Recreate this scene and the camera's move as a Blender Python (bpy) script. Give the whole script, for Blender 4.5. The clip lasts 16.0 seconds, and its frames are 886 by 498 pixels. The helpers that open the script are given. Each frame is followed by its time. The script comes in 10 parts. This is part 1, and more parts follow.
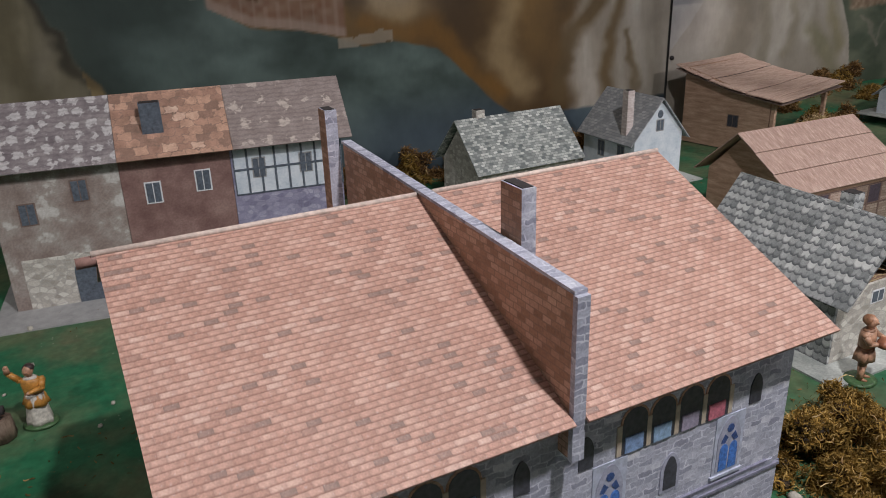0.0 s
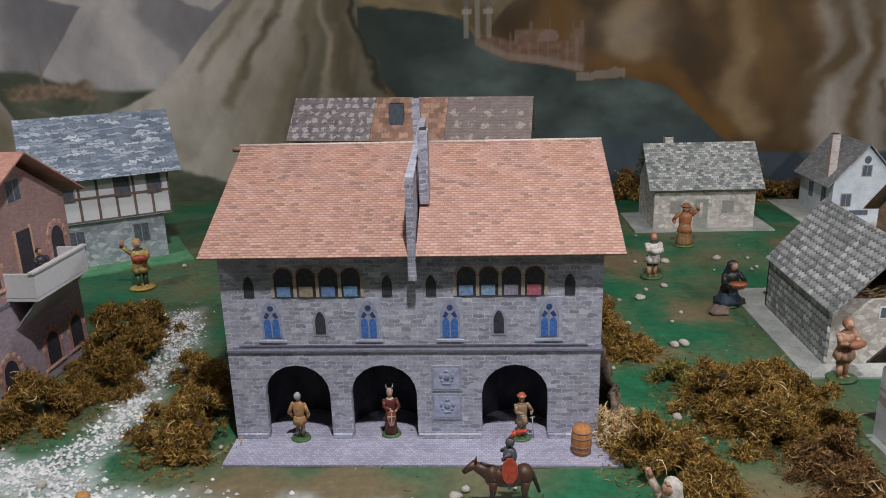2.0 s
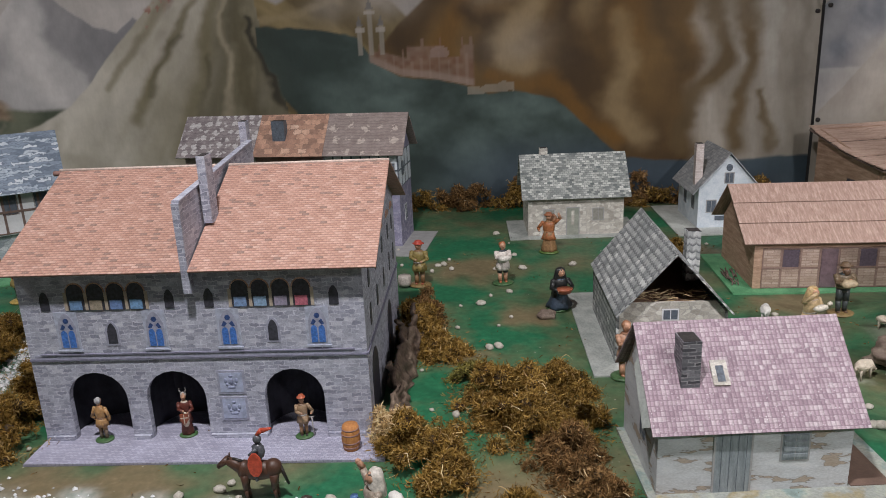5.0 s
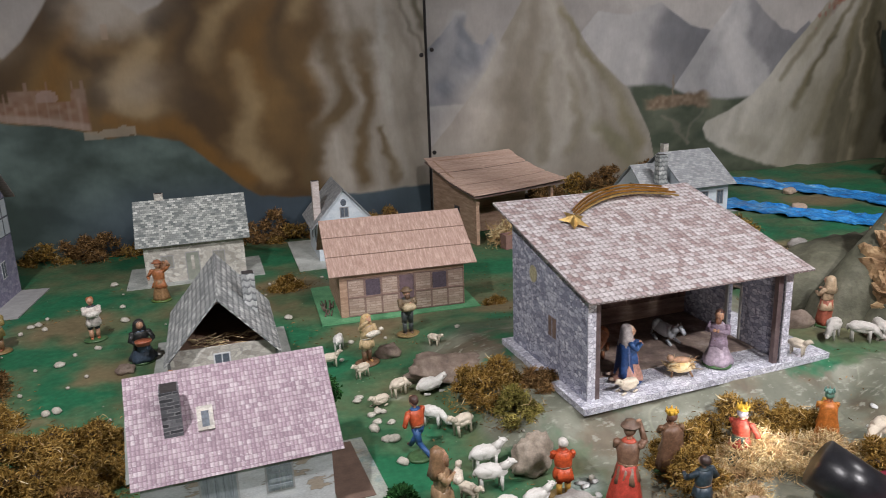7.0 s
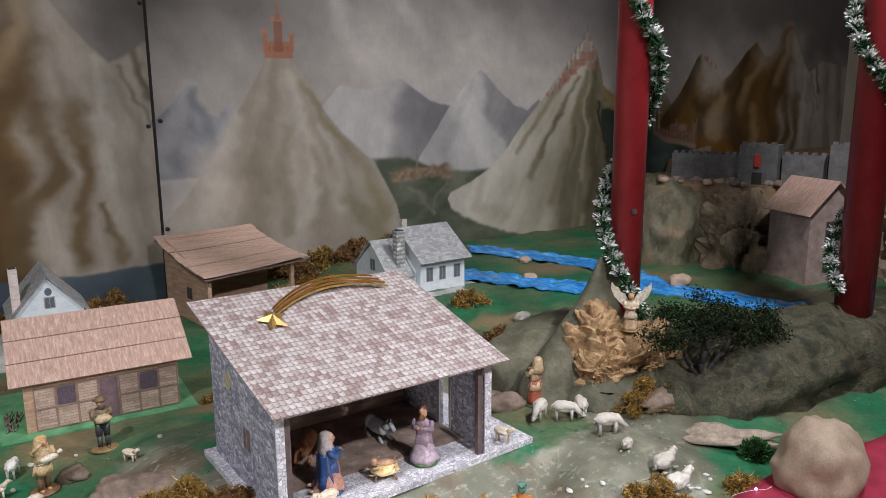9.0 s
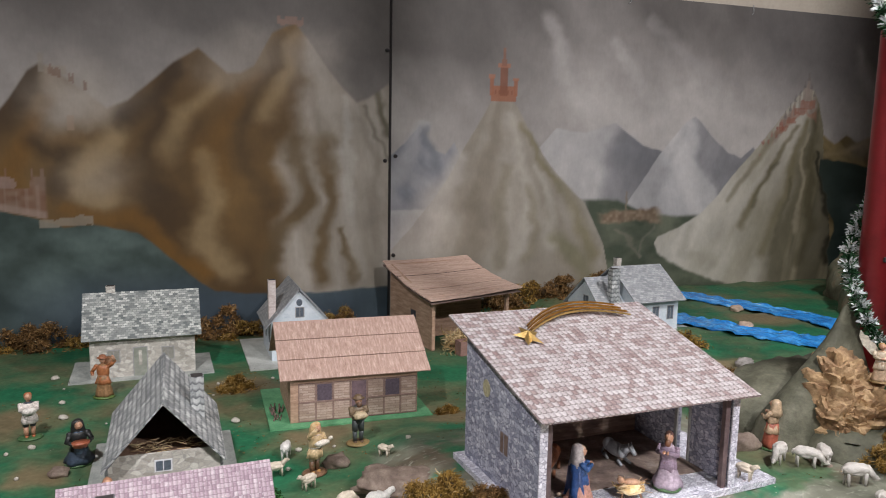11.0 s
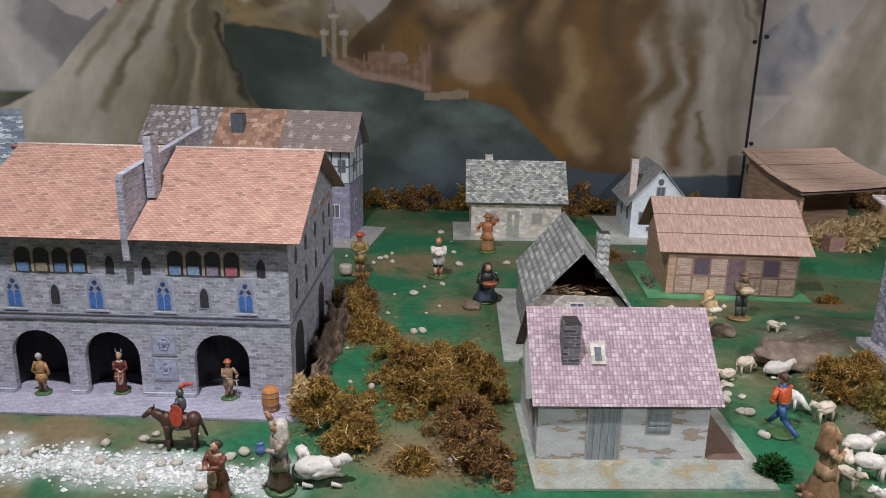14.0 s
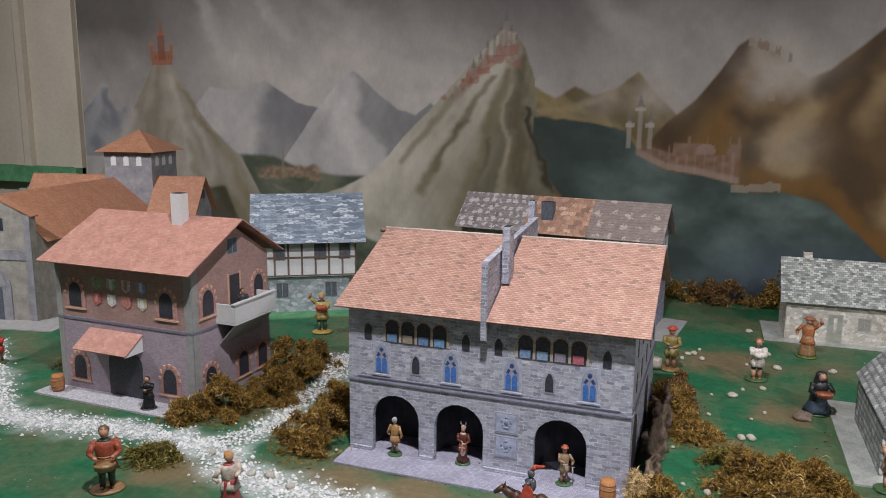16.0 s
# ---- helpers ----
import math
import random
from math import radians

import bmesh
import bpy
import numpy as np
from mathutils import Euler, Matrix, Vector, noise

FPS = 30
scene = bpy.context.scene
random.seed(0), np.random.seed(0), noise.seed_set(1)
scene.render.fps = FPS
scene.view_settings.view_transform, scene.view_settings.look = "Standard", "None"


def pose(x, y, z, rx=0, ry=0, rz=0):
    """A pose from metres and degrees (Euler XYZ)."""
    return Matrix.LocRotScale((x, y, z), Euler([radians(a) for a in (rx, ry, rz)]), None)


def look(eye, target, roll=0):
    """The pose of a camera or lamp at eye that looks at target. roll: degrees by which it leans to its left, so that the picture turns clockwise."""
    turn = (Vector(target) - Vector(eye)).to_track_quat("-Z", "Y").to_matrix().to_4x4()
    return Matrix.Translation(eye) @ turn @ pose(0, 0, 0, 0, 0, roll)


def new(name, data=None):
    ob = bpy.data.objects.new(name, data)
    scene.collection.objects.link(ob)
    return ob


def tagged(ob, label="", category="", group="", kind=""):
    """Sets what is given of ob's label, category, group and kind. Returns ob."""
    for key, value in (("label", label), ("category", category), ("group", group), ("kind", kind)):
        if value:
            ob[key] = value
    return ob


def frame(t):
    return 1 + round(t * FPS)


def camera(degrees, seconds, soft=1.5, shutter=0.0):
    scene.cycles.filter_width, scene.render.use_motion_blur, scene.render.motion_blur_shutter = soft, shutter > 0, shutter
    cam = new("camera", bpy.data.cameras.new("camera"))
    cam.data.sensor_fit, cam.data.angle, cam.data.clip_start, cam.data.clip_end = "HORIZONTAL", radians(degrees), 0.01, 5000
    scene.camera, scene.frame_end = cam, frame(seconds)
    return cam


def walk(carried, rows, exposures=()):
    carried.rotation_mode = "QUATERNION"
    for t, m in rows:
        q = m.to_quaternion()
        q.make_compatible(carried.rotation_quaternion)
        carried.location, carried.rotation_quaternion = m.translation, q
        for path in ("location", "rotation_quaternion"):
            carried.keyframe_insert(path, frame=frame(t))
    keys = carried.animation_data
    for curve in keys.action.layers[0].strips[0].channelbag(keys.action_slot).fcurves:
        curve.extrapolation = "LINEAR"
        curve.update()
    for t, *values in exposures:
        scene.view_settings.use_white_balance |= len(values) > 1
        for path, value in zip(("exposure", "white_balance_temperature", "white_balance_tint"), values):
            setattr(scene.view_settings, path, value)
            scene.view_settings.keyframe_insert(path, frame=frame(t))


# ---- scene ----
cam = camera(60.7, 16.0, soft=0.8, shutter=0.1)
PATH = [
    (0, (-0.032, -0.466, 0.727), (0.813, 1.191, -0.008), -1.9),
    (0.5, (0.072, -0.651, 0.681), (0.589, 1.134, -0.059), 0.4),
    (1, (0.281, -0.825, 0.669), (0.424, 1.042, -0.034), -0.6),
    (1.5, (0.403, -0.971, 0.701), (0.343, 0.915, 0.039), -1.6),
    (2, (0.433, -1.156, 0.702), (0.33, 0.752, 0.114), -1.6),
    (2.5, (0.488, -1.24, 0.725), (0.394, 0.691, 0.216), -1.2),
    (3, (0.547, -1.237, 0.714), (0.417, 0.702, 0.241), -1.4),
    (3.2, (0.581, -1.235, 0.705), (0.44, 0.7, 0.218), -1.1),
    (5.3, (0.886, -1.256, 0.746), (0.812, 0.656, 0.166), -3.2),
    (5.5, (0.923, -1.27, 0.748), (0.968, 0.644, 0.169), -2.8),
    (6, (1.018, -1.353, 0.748), (1.273, 0.546, 0.175), -2.2),
    (6.5, (1.125, -1.357, 0.766), (1.552, 0.521, 0.225), -1.9),
    (7, (1.276, -1.338, 0.771), (1.822, 0.511, 0.24), -2.1),
    (7.5, (1.418, -1.322, 0.78), (2.142, 0.465, 0.247), -2.1),
    (8, (1.487, -1.319, 0.784), (2.389, 0.385, 0.252), -1.6),
    (8.2, (1.511, -1.321, 0.795), (2.493, 0.342, 0.274), -1.4),
    (10.3, (1.408, -1.34, 0.869), (2.435, 0.363, 0.656), 0.1),
    (10.5, (1.366, -1.344, 0.852), (2.309, 0.407, 0.634), 0.2),
    (11, (1.271, -1.346, 0.81), (1.945, 0.515, 0.524), 1.1),
    (11.5, (1.224, -1.357, 0.771), (1.78, 0.523, 0.376), 1.5),
    (12, (1.227, -1.353, 0.734), (1.732, 0.512, 0.214), 2.1),
    (12.5, (1.192, -1.352, 0.727), (1.625, 0.518, 0.165), 1.9),
    (13, (1.112, -1.355, 0.722), (1.407, 0.535, 0.136), 1.6),
    (13.5, (1.018, -1.37, 0.728), (1.132, 0.541, 0.148), 1.2),
    (14, (0.952, -1.394, 0.737), (0.918, 0.527, 0.18), 1.2),
    (14.5, (0.903, -1.416, 0.745), (0.752, 0.51, 0.227), 1.0),
    (15, (0.823, -1.454, 0.765), (0.45, 0.455, 0.303), 0.9),
    (15.5, (0.784, -1.489, 0.773), (0.265, 0.4, 0.37), 1.3),
    (16, (0.758, -1.467, 0.769), (0.084, 0.381, 0.408), 0.6),
]
walk(cam, [(t, look(eye, target, roll)) for t, eye, target, roll in PATH], [(0.0, -0.72), (0.5, -0.80), (1.5, -0.74), (2.0, -0.72), (2.5, -0.60), (3.2, -0.55), (5.5, -0.62), (6.0, -0.54), (8.0, -0.52), (10.5, -0.34), (12.5, -0.52), (15.0, -0.48), (16.0, -0.46)])

# ---- room light ----
world = bpy.data.worlds.new("room_world")
world.use_nodes = True
world.node_tree.nodes["Background"].inputs[0].default_value = (1.0, 0.93, 0.85, 1)
world.node_tree.nodes["Background"].inputs[1].default_value = 0.008
scene.world = world


def area_lamp(name, eye, target, size, watts, colour, size_y=None, spread=180.0):
    data = bpy.data.lights.new(name, "AREA")
    data.spread = radians(spread)
    data.energy, data.color, data.size = watts, colour, size
    if size_y:
        data.shape, data.size_y = "RECTANGLE", size_y
    ob = new(name, data)
    ob.matrix_world = look(eye, target)
    return ob


LAMP = (0.99, 0.957, 0.975)
area_lamp("ceiling_spot_lamp", (0.55, -0.84, 2.30), (0.6, -0.25, 0.0), 0.10, 57.0, LAMP, spread=152.0)
area_lamp("ceiling_spot_lamp", (2.40, -2.15, 2.05), (2.32, 0.0, 0.12), 0.12, 15.0, LAMP, spread=74.0)
area_lamp("ceiling_spot_lamp", (3.45, -0.70, 2.35), (3.60, 1.5, 0.55), 0.15, 66.0, LAMP)
area_lamp("ceiling_spot_lamp", (-1.95, -0.85, 2.30), (-2.05, 0.75, 0.35), 0.15, 34.0, LAMP, spread=122.0)
# unseen wide fill light, added in front to lift the dark parts
area_lamp("front_fill_panel", (1.4, -2.4, 2.45), (1.5, 0.9, 0.2), 7.0, 4.6, LAMP, 0.6)


# ---- small building kit ----
def smooth(a, b, x):
    t = np.clip((x - a) / (b - a), 0.0, 1.0)
    return t * t * (3 - 2 * t)


def flat_uv(bm):
    """UVs in metres, each face laid out in its own plane."""
    lay = bm.loops.layers.uv.verify()
    bm.normal_update()
    for f in bm.faces:
        n = f.normal
        if abs(n.z) > 0.995:
            t = Vector((1, 0, 0))
        else:
            t = Vector((-n.y, n.x, 0)).normalized()
        b = n.cross(t)
        for lp in f.loops:
            lp[lay].uv = (lp.vert.co.dot(t), lp.vert.co.dot(b))


def part(name, bm, mats, parent=None, label="", uv=True, shade=False):
    """Links a bmesh as one mesh object, under a parent if there is one."""
    if uv:
        flat_uv(bm)
    me = bpy.data.meshes.new(name)
    bm.to_mesh(me)
    bm.free()
    for m in (mats if isinstance(mats, (list, tuple)) else [mats]):
        me.materials.append(m)
    if shade:
        me.polygons.foreach_set("use_smooth", [True] * len(me.polygons))
    ob = new(name, me)
    if parent is not None:
        ob.parent = parent
    if label:
        tagged(ob, label)
    return ob


def thing(name, x, y, z, rz, label, category, group="", kind=""):
    ob = new(name)
    ob.empty_display_size = 0.02
    ob.matrix_world = pose(x, y, z, 0, 0, rz)
    return tagged(ob, label, category, group, kind)


def B():
    return bmesh.new()


def box(bm, x0, x1, y0, y1, z0, z1, mat=0):
    v = [bm.verts.new(p) for p in ((x0, y0, z0), (x1, y0, z0), (x1, y1, z0), (x0, y1, z0), (x0, y0, z1), (x1, y0, z1), (x1, y1, z1), (x0, y1, z1))]
    for q in ((0, 3, 2, 1), (4, 5, 6, 7), (0, 1, 5, 4), (1, 2, 6, 5), (2, 3, 7, 6), (3, 0, 4, 7)):
        f = bm.faces.new([v[i] for i in q])
        f.material_index = mat
    return v


def prism(bm, pts, axis, a, b, mat=0):
    """A flat outline pushed along an axis from a to b. For x the outline is (y, z), for y (x, z), for z (x, y)."""
    def place(p, d):
        return {"x": (d, p[0], p[1]), "y": (p[0], d, p[1]), "z": (p[0], p[1], d)}[axis]
    lo = [bm.verts.new(place(p, a)) for p in pts]
    hi = [bm.verts.new(place(p, b)) for p in pts]
    faces = [bm.faces.new(lo), bm.faces.new(hi)]
    for i in range(len(pts)):
        j = (i + 1) % len(pts)
        faces.append(bm.faces.new((lo[i], lo[j], hi[j], hi[i])))
    for f in faces:
        f.material_index = mat
    bmesh.ops.recalc_face_normals(bm, faces=faces)


def slab(bm, corners, thick, mat=0):
    """A sheet of card through four corners, thick metres deep below its normal."""
    c = [Vector(p) for p in corners]
    n = (c[1] - c[0]).cross(c[3] - c[0]).normalized() * thick
    top = [bm.verts.new(p) for p in c]
    low = [bm.verts.new(p - n) for p in c]
    fs = [bm.faces.new(top), bm.faces.new(low[::-1])]
    for i in range(4):
        j = (i + 1) % 4
        fs.append(bm.faces.new((top[j], top[i], low[i], low[j])))
    for f in fs:
        f.material_index = mat


def lump(bm, centre, radii, mat=0, rot=None, rough=0.0, seed=0, sub=2):
    """An egg-shaped lump, roughened by noise."""
    m = Matrix.Translation(centre) @ (rot or Matrix()) @ Matrix.Diagonal((*radii, 1))
    r = bmesh.ops.create_icosphere(bm, subdivisions=sub, radius=1.0)
    for v in r["verts"]:
        if rough:
            v.co *= 1 + rough * noise.noise(v.co * 1.7 + Vector((seed * 3.1, seed, 7)))
        v.co = m @ v.co
    for f in {f for v in r["verts"] for f in v.link_faces}:
        f.material_index = mat
        f.smooth = True


def limb(bm, a, b, ra, rb, mat=0, seg=7):
    """A tapered rod from a to b."""
    a, b = Vector(a), Vector(b)
    d = b - a
    r = bmesh.ops.create_cone(bm, cap_ends=True, segments=seg, radius1=ra, radius2=rb, depth=d.length)
    m = Matrix.Translation((a + b) / 2) @ d.to_track_quat("Z", "Y").to_matrix().to_4x4()
    for v in r["verts"]:
        v.co = m @ v.co
    for f in {f for v in r["verts"] for f in v.link_faces}:
        f.material_index = mat
        f.smooth = True


def arch_pts(x0, x1, z0, zs, zt, n=10):
    """Outline of an opening with a round head, from its left foot over the top to its right foot."""
    cx, r, h = (x0 + x1) / 2, (x1 - x0) / 2, zt - zs
    return [(x0, z0)] + [(cx - r * math.cos(math.pi * i / n), zs + h * math.sin(math.pi * i / n)) for i in range(n + 1)] + [(x1, z0)]


def point_arch(x0, x1, z0, zs, zt):
    cx = (x0 + x1) / 2
    w = (x1 - x0) / 2
    side = [(x0 + w * s, zs + (zt - zs) * math.sin(math.pi / 2 * s) ** 0.8) for s in (0, 0.25, 0.5, 0.75, 1.0)]
    return [(x0, z0)] + side + [(2 * cx - x, z) for x, z in side[-2::-1]] + [(x1, z0)]


# ---- materials ----
def mat(name, rough=0.7, metal=0.0):
    m = bpy.data.materials.new(name)
    m.use_nodes = True
    nt = m.node_tree
    p = nt.nodes["Principled BSDF"]
    p.inputs["Roughness"].default_value = rough
    p.inputs["Metallic"].default_value = metal
    return m, nt, p


def node(nt, kind, ins=(), **props):
    n = nt.nodes.new(kind)
    for k, v in props.items():
        setattr(n, k, v)
    for k, v in dict(ins).items():
        if hasattr(v, "is_linked"):
            nt.links.new(v, n.inputs[k])
        else:
            n.inputs[k].default_value = v
    return n


def col(c):
    return (*c, 1.0) if len(c) == 3 else c


def mixc(nt, fac, a, b, how="MIX"):
    n = nt.nodes.new("ShaderNodeMix")
    n.data_type, n.blend_type = "RGBA", how
    for k, v in ((0, fac), (6, a), (7, b)):
        if hasattr(v, "is_linked"):
            nt.links.new(v, n.inputs[k])
        else:
            n.inputs[k].default_value = col(v) if k else v
    return n.outputs[2]


def ramp(nt, fac, stops, how="LINEAR"):
    n = nt.nodes.new("ShaderNodeValToRGB")
    n.color_ramp.interpolation = how
    while len(n.color_ramp.elements) < len(stops):
        n.color_ramp.elements.new(0.5)
    for e, (p, c) in zip(n.color_ramp.elements, stops):
        e.position, e.color = p, col(c)
    nt.links.new(fac, n.inputs[0])
    return n.outputs[0]


def coords(nt, kind="UV", scale=(1, 1, 1), warp=0.0, warp_scale=60.0):
    tc = nt.nodes.new("ShaderNodeTexCoord")
    mp = node(nt, "ShaderNodeMapping", {0: tc.outputs[kind], 3: scale})
    out = mp.outputs[0]
    if warp:
        nz = node(nt, "ShaderNodeTexNoise", {"Vector": tc.outputs[kind], "Scale": warp_scale, "Detail": 2.0})
        off = node(nt, "ShaderNodeVectorMath", {0: nz.outputs["Color"], 1: (0.5, 0.5, 0.5)}, operation="SUBTRACT")
        sc = node(nt, "ShaderNodeVectorMath", {0: off.outputs[0], "Scale": warp}, operation="SCALE")
        out = node(nt, "ShaderNodeVectorMath", {0: out, 1: sc.outputs[0]}, operation="ADD").outputs[0]
    return out


def noise_fac(nt, vec, scale, detail=4.0, rough=0.6):
    return node(nt, "ShaderNodeTexNoise", {"Vector": vec, "Scale": scale, "Detail": detail, "Roughness": rough}).outputs["Fac"]


def bump(nt, p, height, strength=0.3, dist=0.001):
    b = node(nt, "ShaderNodeBump", {"Height": height, "Strength": strength, "Distance": dist})
    nt.links.new(b.outputs[0], p.inputs["Normal"])


def printed(name, stops, joint, width, row, gap=0.0006, warp=0.0, blot=0.35, rough=0.62, offset=0.5, blot_scale=14.0, relief=0.15, squash=1.0, patchy=False):
    """Card printed with courses of tiles, bricks or stones, each with a tint of its own."""
    m, nt, p = mat(name, rough)
    uv = coords(nt, "UV", warp=warp, warp_scale=90)
    br = node(nt, "ShaderNodeTexBrick", {"Vector": uv, "Color1": (0, 0, 0, 1), "Color2": (1, 1, 1, 1), "Mortar": (0.5, 0.5, 0.5, 1), "Scale": 1.0, "Mortar Size": gap,
                                         "Mortar Smooth": 0.4, "Bias": 0.0, "Brick Width": width, "Row Height": row}, offset=offset, squash=squash)
    tint = ramp(nt, br.outputs["Color"], stops)
    fine = noise_fac(nt, uv, 420.0, 3.0)
    tint = mixc(nt, 0.5, tint, ramp(nt, fine, [(0.25, (0.25, 0.25, 0.25)), (0.75, (0.78, 0.78, 0.78))]), "OVERLAY")
    seam = br.outputs["Fac"]
    if patchy:
        seam = node(nt, "ShaderNodeMath", {0: seam, 1: ramp(nt, noise_fac(nt, uv, 70.0, 3.0), [(0.40, (0.10, 0.10, 0.10)), (0.60, (1, 1, 1))])}, operation="MULTIPLY").outputs[0]
    c = mixc(nt, seam, tint, joint)
    big = noise_fac(nt, uv, blot_scale, 5.0)
    c = mixc(nt, blot, c, ramp(nt, big, [(0.3, (0.30, 0.29, 0.28)), (0.7, (0.72, 0.71, 0.70))]), "OVERLAY")
    nt.links.new(c, p.inputs["Base Color"])
    bump(nt, p, br.outputs["Fac"], -relief, 0.0006)
    return m


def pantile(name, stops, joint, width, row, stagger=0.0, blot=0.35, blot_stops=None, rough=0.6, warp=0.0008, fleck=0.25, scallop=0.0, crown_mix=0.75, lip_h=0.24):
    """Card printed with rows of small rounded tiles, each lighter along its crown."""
    m, nt, p = mat(name, rough)
    uv = coords(nt, "UV", warp=warp, warp_scale=60)
    sep = node(nt, "ShaderNodeSeparateXYZ", {0: uv})

    def math_(op, a, b=0.0):
        return node(nt, "ShaderNodeMath", {0: a, 1: b}, operation=op).outputs[0]
    rv = math_("DIVIDE", sep.outputs[1], row)
    if scallop:
        off = math_("SUBTRACT", math_("FRACT", math_("DIVIDE", sep.outputs[0], width)), 0.5)
        rv = math_("SUBTRACT", rv, math_("MULTIPLY", math_("MULTIPLY", off, off), scallop * 4))
    ri, rf = math_("FLOOR", rv), math_("FRACT", rv)
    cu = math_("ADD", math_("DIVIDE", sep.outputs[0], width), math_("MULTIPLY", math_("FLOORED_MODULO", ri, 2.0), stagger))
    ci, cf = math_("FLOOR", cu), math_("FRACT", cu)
    cell = node(nt, "ShaderNodeCombineXYZ", {0: ci, 1: ri})
    rnd = node(nt, "ShaderNodeTexWhiteNoise", {0: cell.outputs[0]}, noise_dimensions="2D").outputs[0]
    c = ramp(nt, rnd, stops)
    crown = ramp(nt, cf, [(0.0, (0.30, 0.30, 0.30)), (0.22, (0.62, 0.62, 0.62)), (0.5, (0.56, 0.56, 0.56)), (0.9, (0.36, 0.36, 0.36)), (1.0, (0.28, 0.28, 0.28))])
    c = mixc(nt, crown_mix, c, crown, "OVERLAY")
    lip = ramp(nt, rf, [(0.0, (1, 1, 1)), (lip_h * 0.42, (0.75, 0.75, 0.75)), (lip_h, (0, 0, 0))])
    c = mixc(nt, lip, c, joint)
    fine = noise_fac(nt, uv, 520.0, 3.0)
    c = mixc(nt, 0.5, c, ramp(nt, fine, [(0.28, (0.28, 0.28, 0.28)), (0.75, (0.74, 0.74, 0.74))]), "OVERLAY")
    fl = ramp(nt, noise_fac(nt, uv, 300.0, 2.0), [(0.62, (0, 0, 0)), (0.70, (1, 1, 1))])
    c = mixc(nt, node(nt, "ShaderNodeMath", {0: fl, 1: fleck}, operation="MULTIPLY").outputs[0], c, (0.74, 0.71, 0.72))
    big = noise_fac(nt, uv, 20.0, 5.0)
    c = mixc(nt, blot, c, ramp(nt, big, blot_stops or [(0.3, (0.32, 0.31, 0.31)), (0.7, (0.68, 0.67, 0.67))]), "OVERLAY")
    nt.links.new(c, p.inputs["Base Color"])
    bump(nt, p, rf, 0.25, 0.0008)
    return m


def rubble(name, stops, joint, scale, edge=0.06, blot=0.3, rough=0.65, squeeze=(1, 1.6, 1)):
    """Card printed with rubble stones of all sizes."""
    m, nt, p = mat(name, rough)
    uv = coords(nt, "UV", scale=squeeze, warp=0.004, warp_scale=70)
    v1 = node(nt, "ShaderNodeTexVoronoi", {"Vector": uv, "Scale": scale, "Randomness": 0.85})
    ve = node(nt, "ShaderNodeTexVoronoi", {"Vector": uv, "Scale": scale, "Randomness": 0.85}, feature="DISTANCE_TO_EDGE")
    val = node(nt, "ShaderNodeSeparateColor", {0: v1.outputs["Color"]}).outputs[0]
    tint = ramp(nt, val, stops)
    fine = noise_fac(nt, uv, 380.0, 3.0)
    tint = mixc(nt, 0.6, tint, ramp(nt, fine, [(0.25, (0.2, 0.2, 0.2)), (0.75, (0.8, 0.8, 0.8))]), "OVERLAY")
    msk = ramp(nt, ve.outputs["Distance"], [(edge * 0.3, (1, 1, 1)), (edge, (0, 0, 0))])
    c = mixc(nt, msk, tint, joint)
    big = noise_fac(nt, uv, 16.0, 5.0)
    c = mixc(nt, blot, c, ramp(nt, big, [(0.3, (0.30, 0.30, 0.30)), (0.7, (0.72, 0.72, 0.72))]), "OVERLAY")
    nt.links.new(c, p.inputs["Base Color"])
    bump(nt, p, ve.outputs["Distance"], 0.2, 0.0008)
    return m


def mottled(name, stops, scale=40.0, rough=0.75, fine=300.0, stretch=(1, 1, 1), metal=0.0, kind="Object", relief=0.2, fine_mix=0.4, detail=6.0, dist=0.001):
    """Plain stuff with two scales of blotches."""
    m, nt, p = mat(name, rough, metal)
    vec = coords(nt, kind, scale=stretch)
    a = noise_fac(nt, vec, scale, detail)
    b = noise_fac(nt, vec, fine, 3.0)
    c = mixc(nt, fine_mix, ramp(nt, a, stops), ramp(nt, b, [(0.25, (0.25, 0.25, 0.25)), (0.75, (0.75, 0.75, 0.75))]), "OVERLAY")
    nt.links.new(c, p.inputs["Base Color"])
    bump(nt, p, b, relief, dist)
    return m


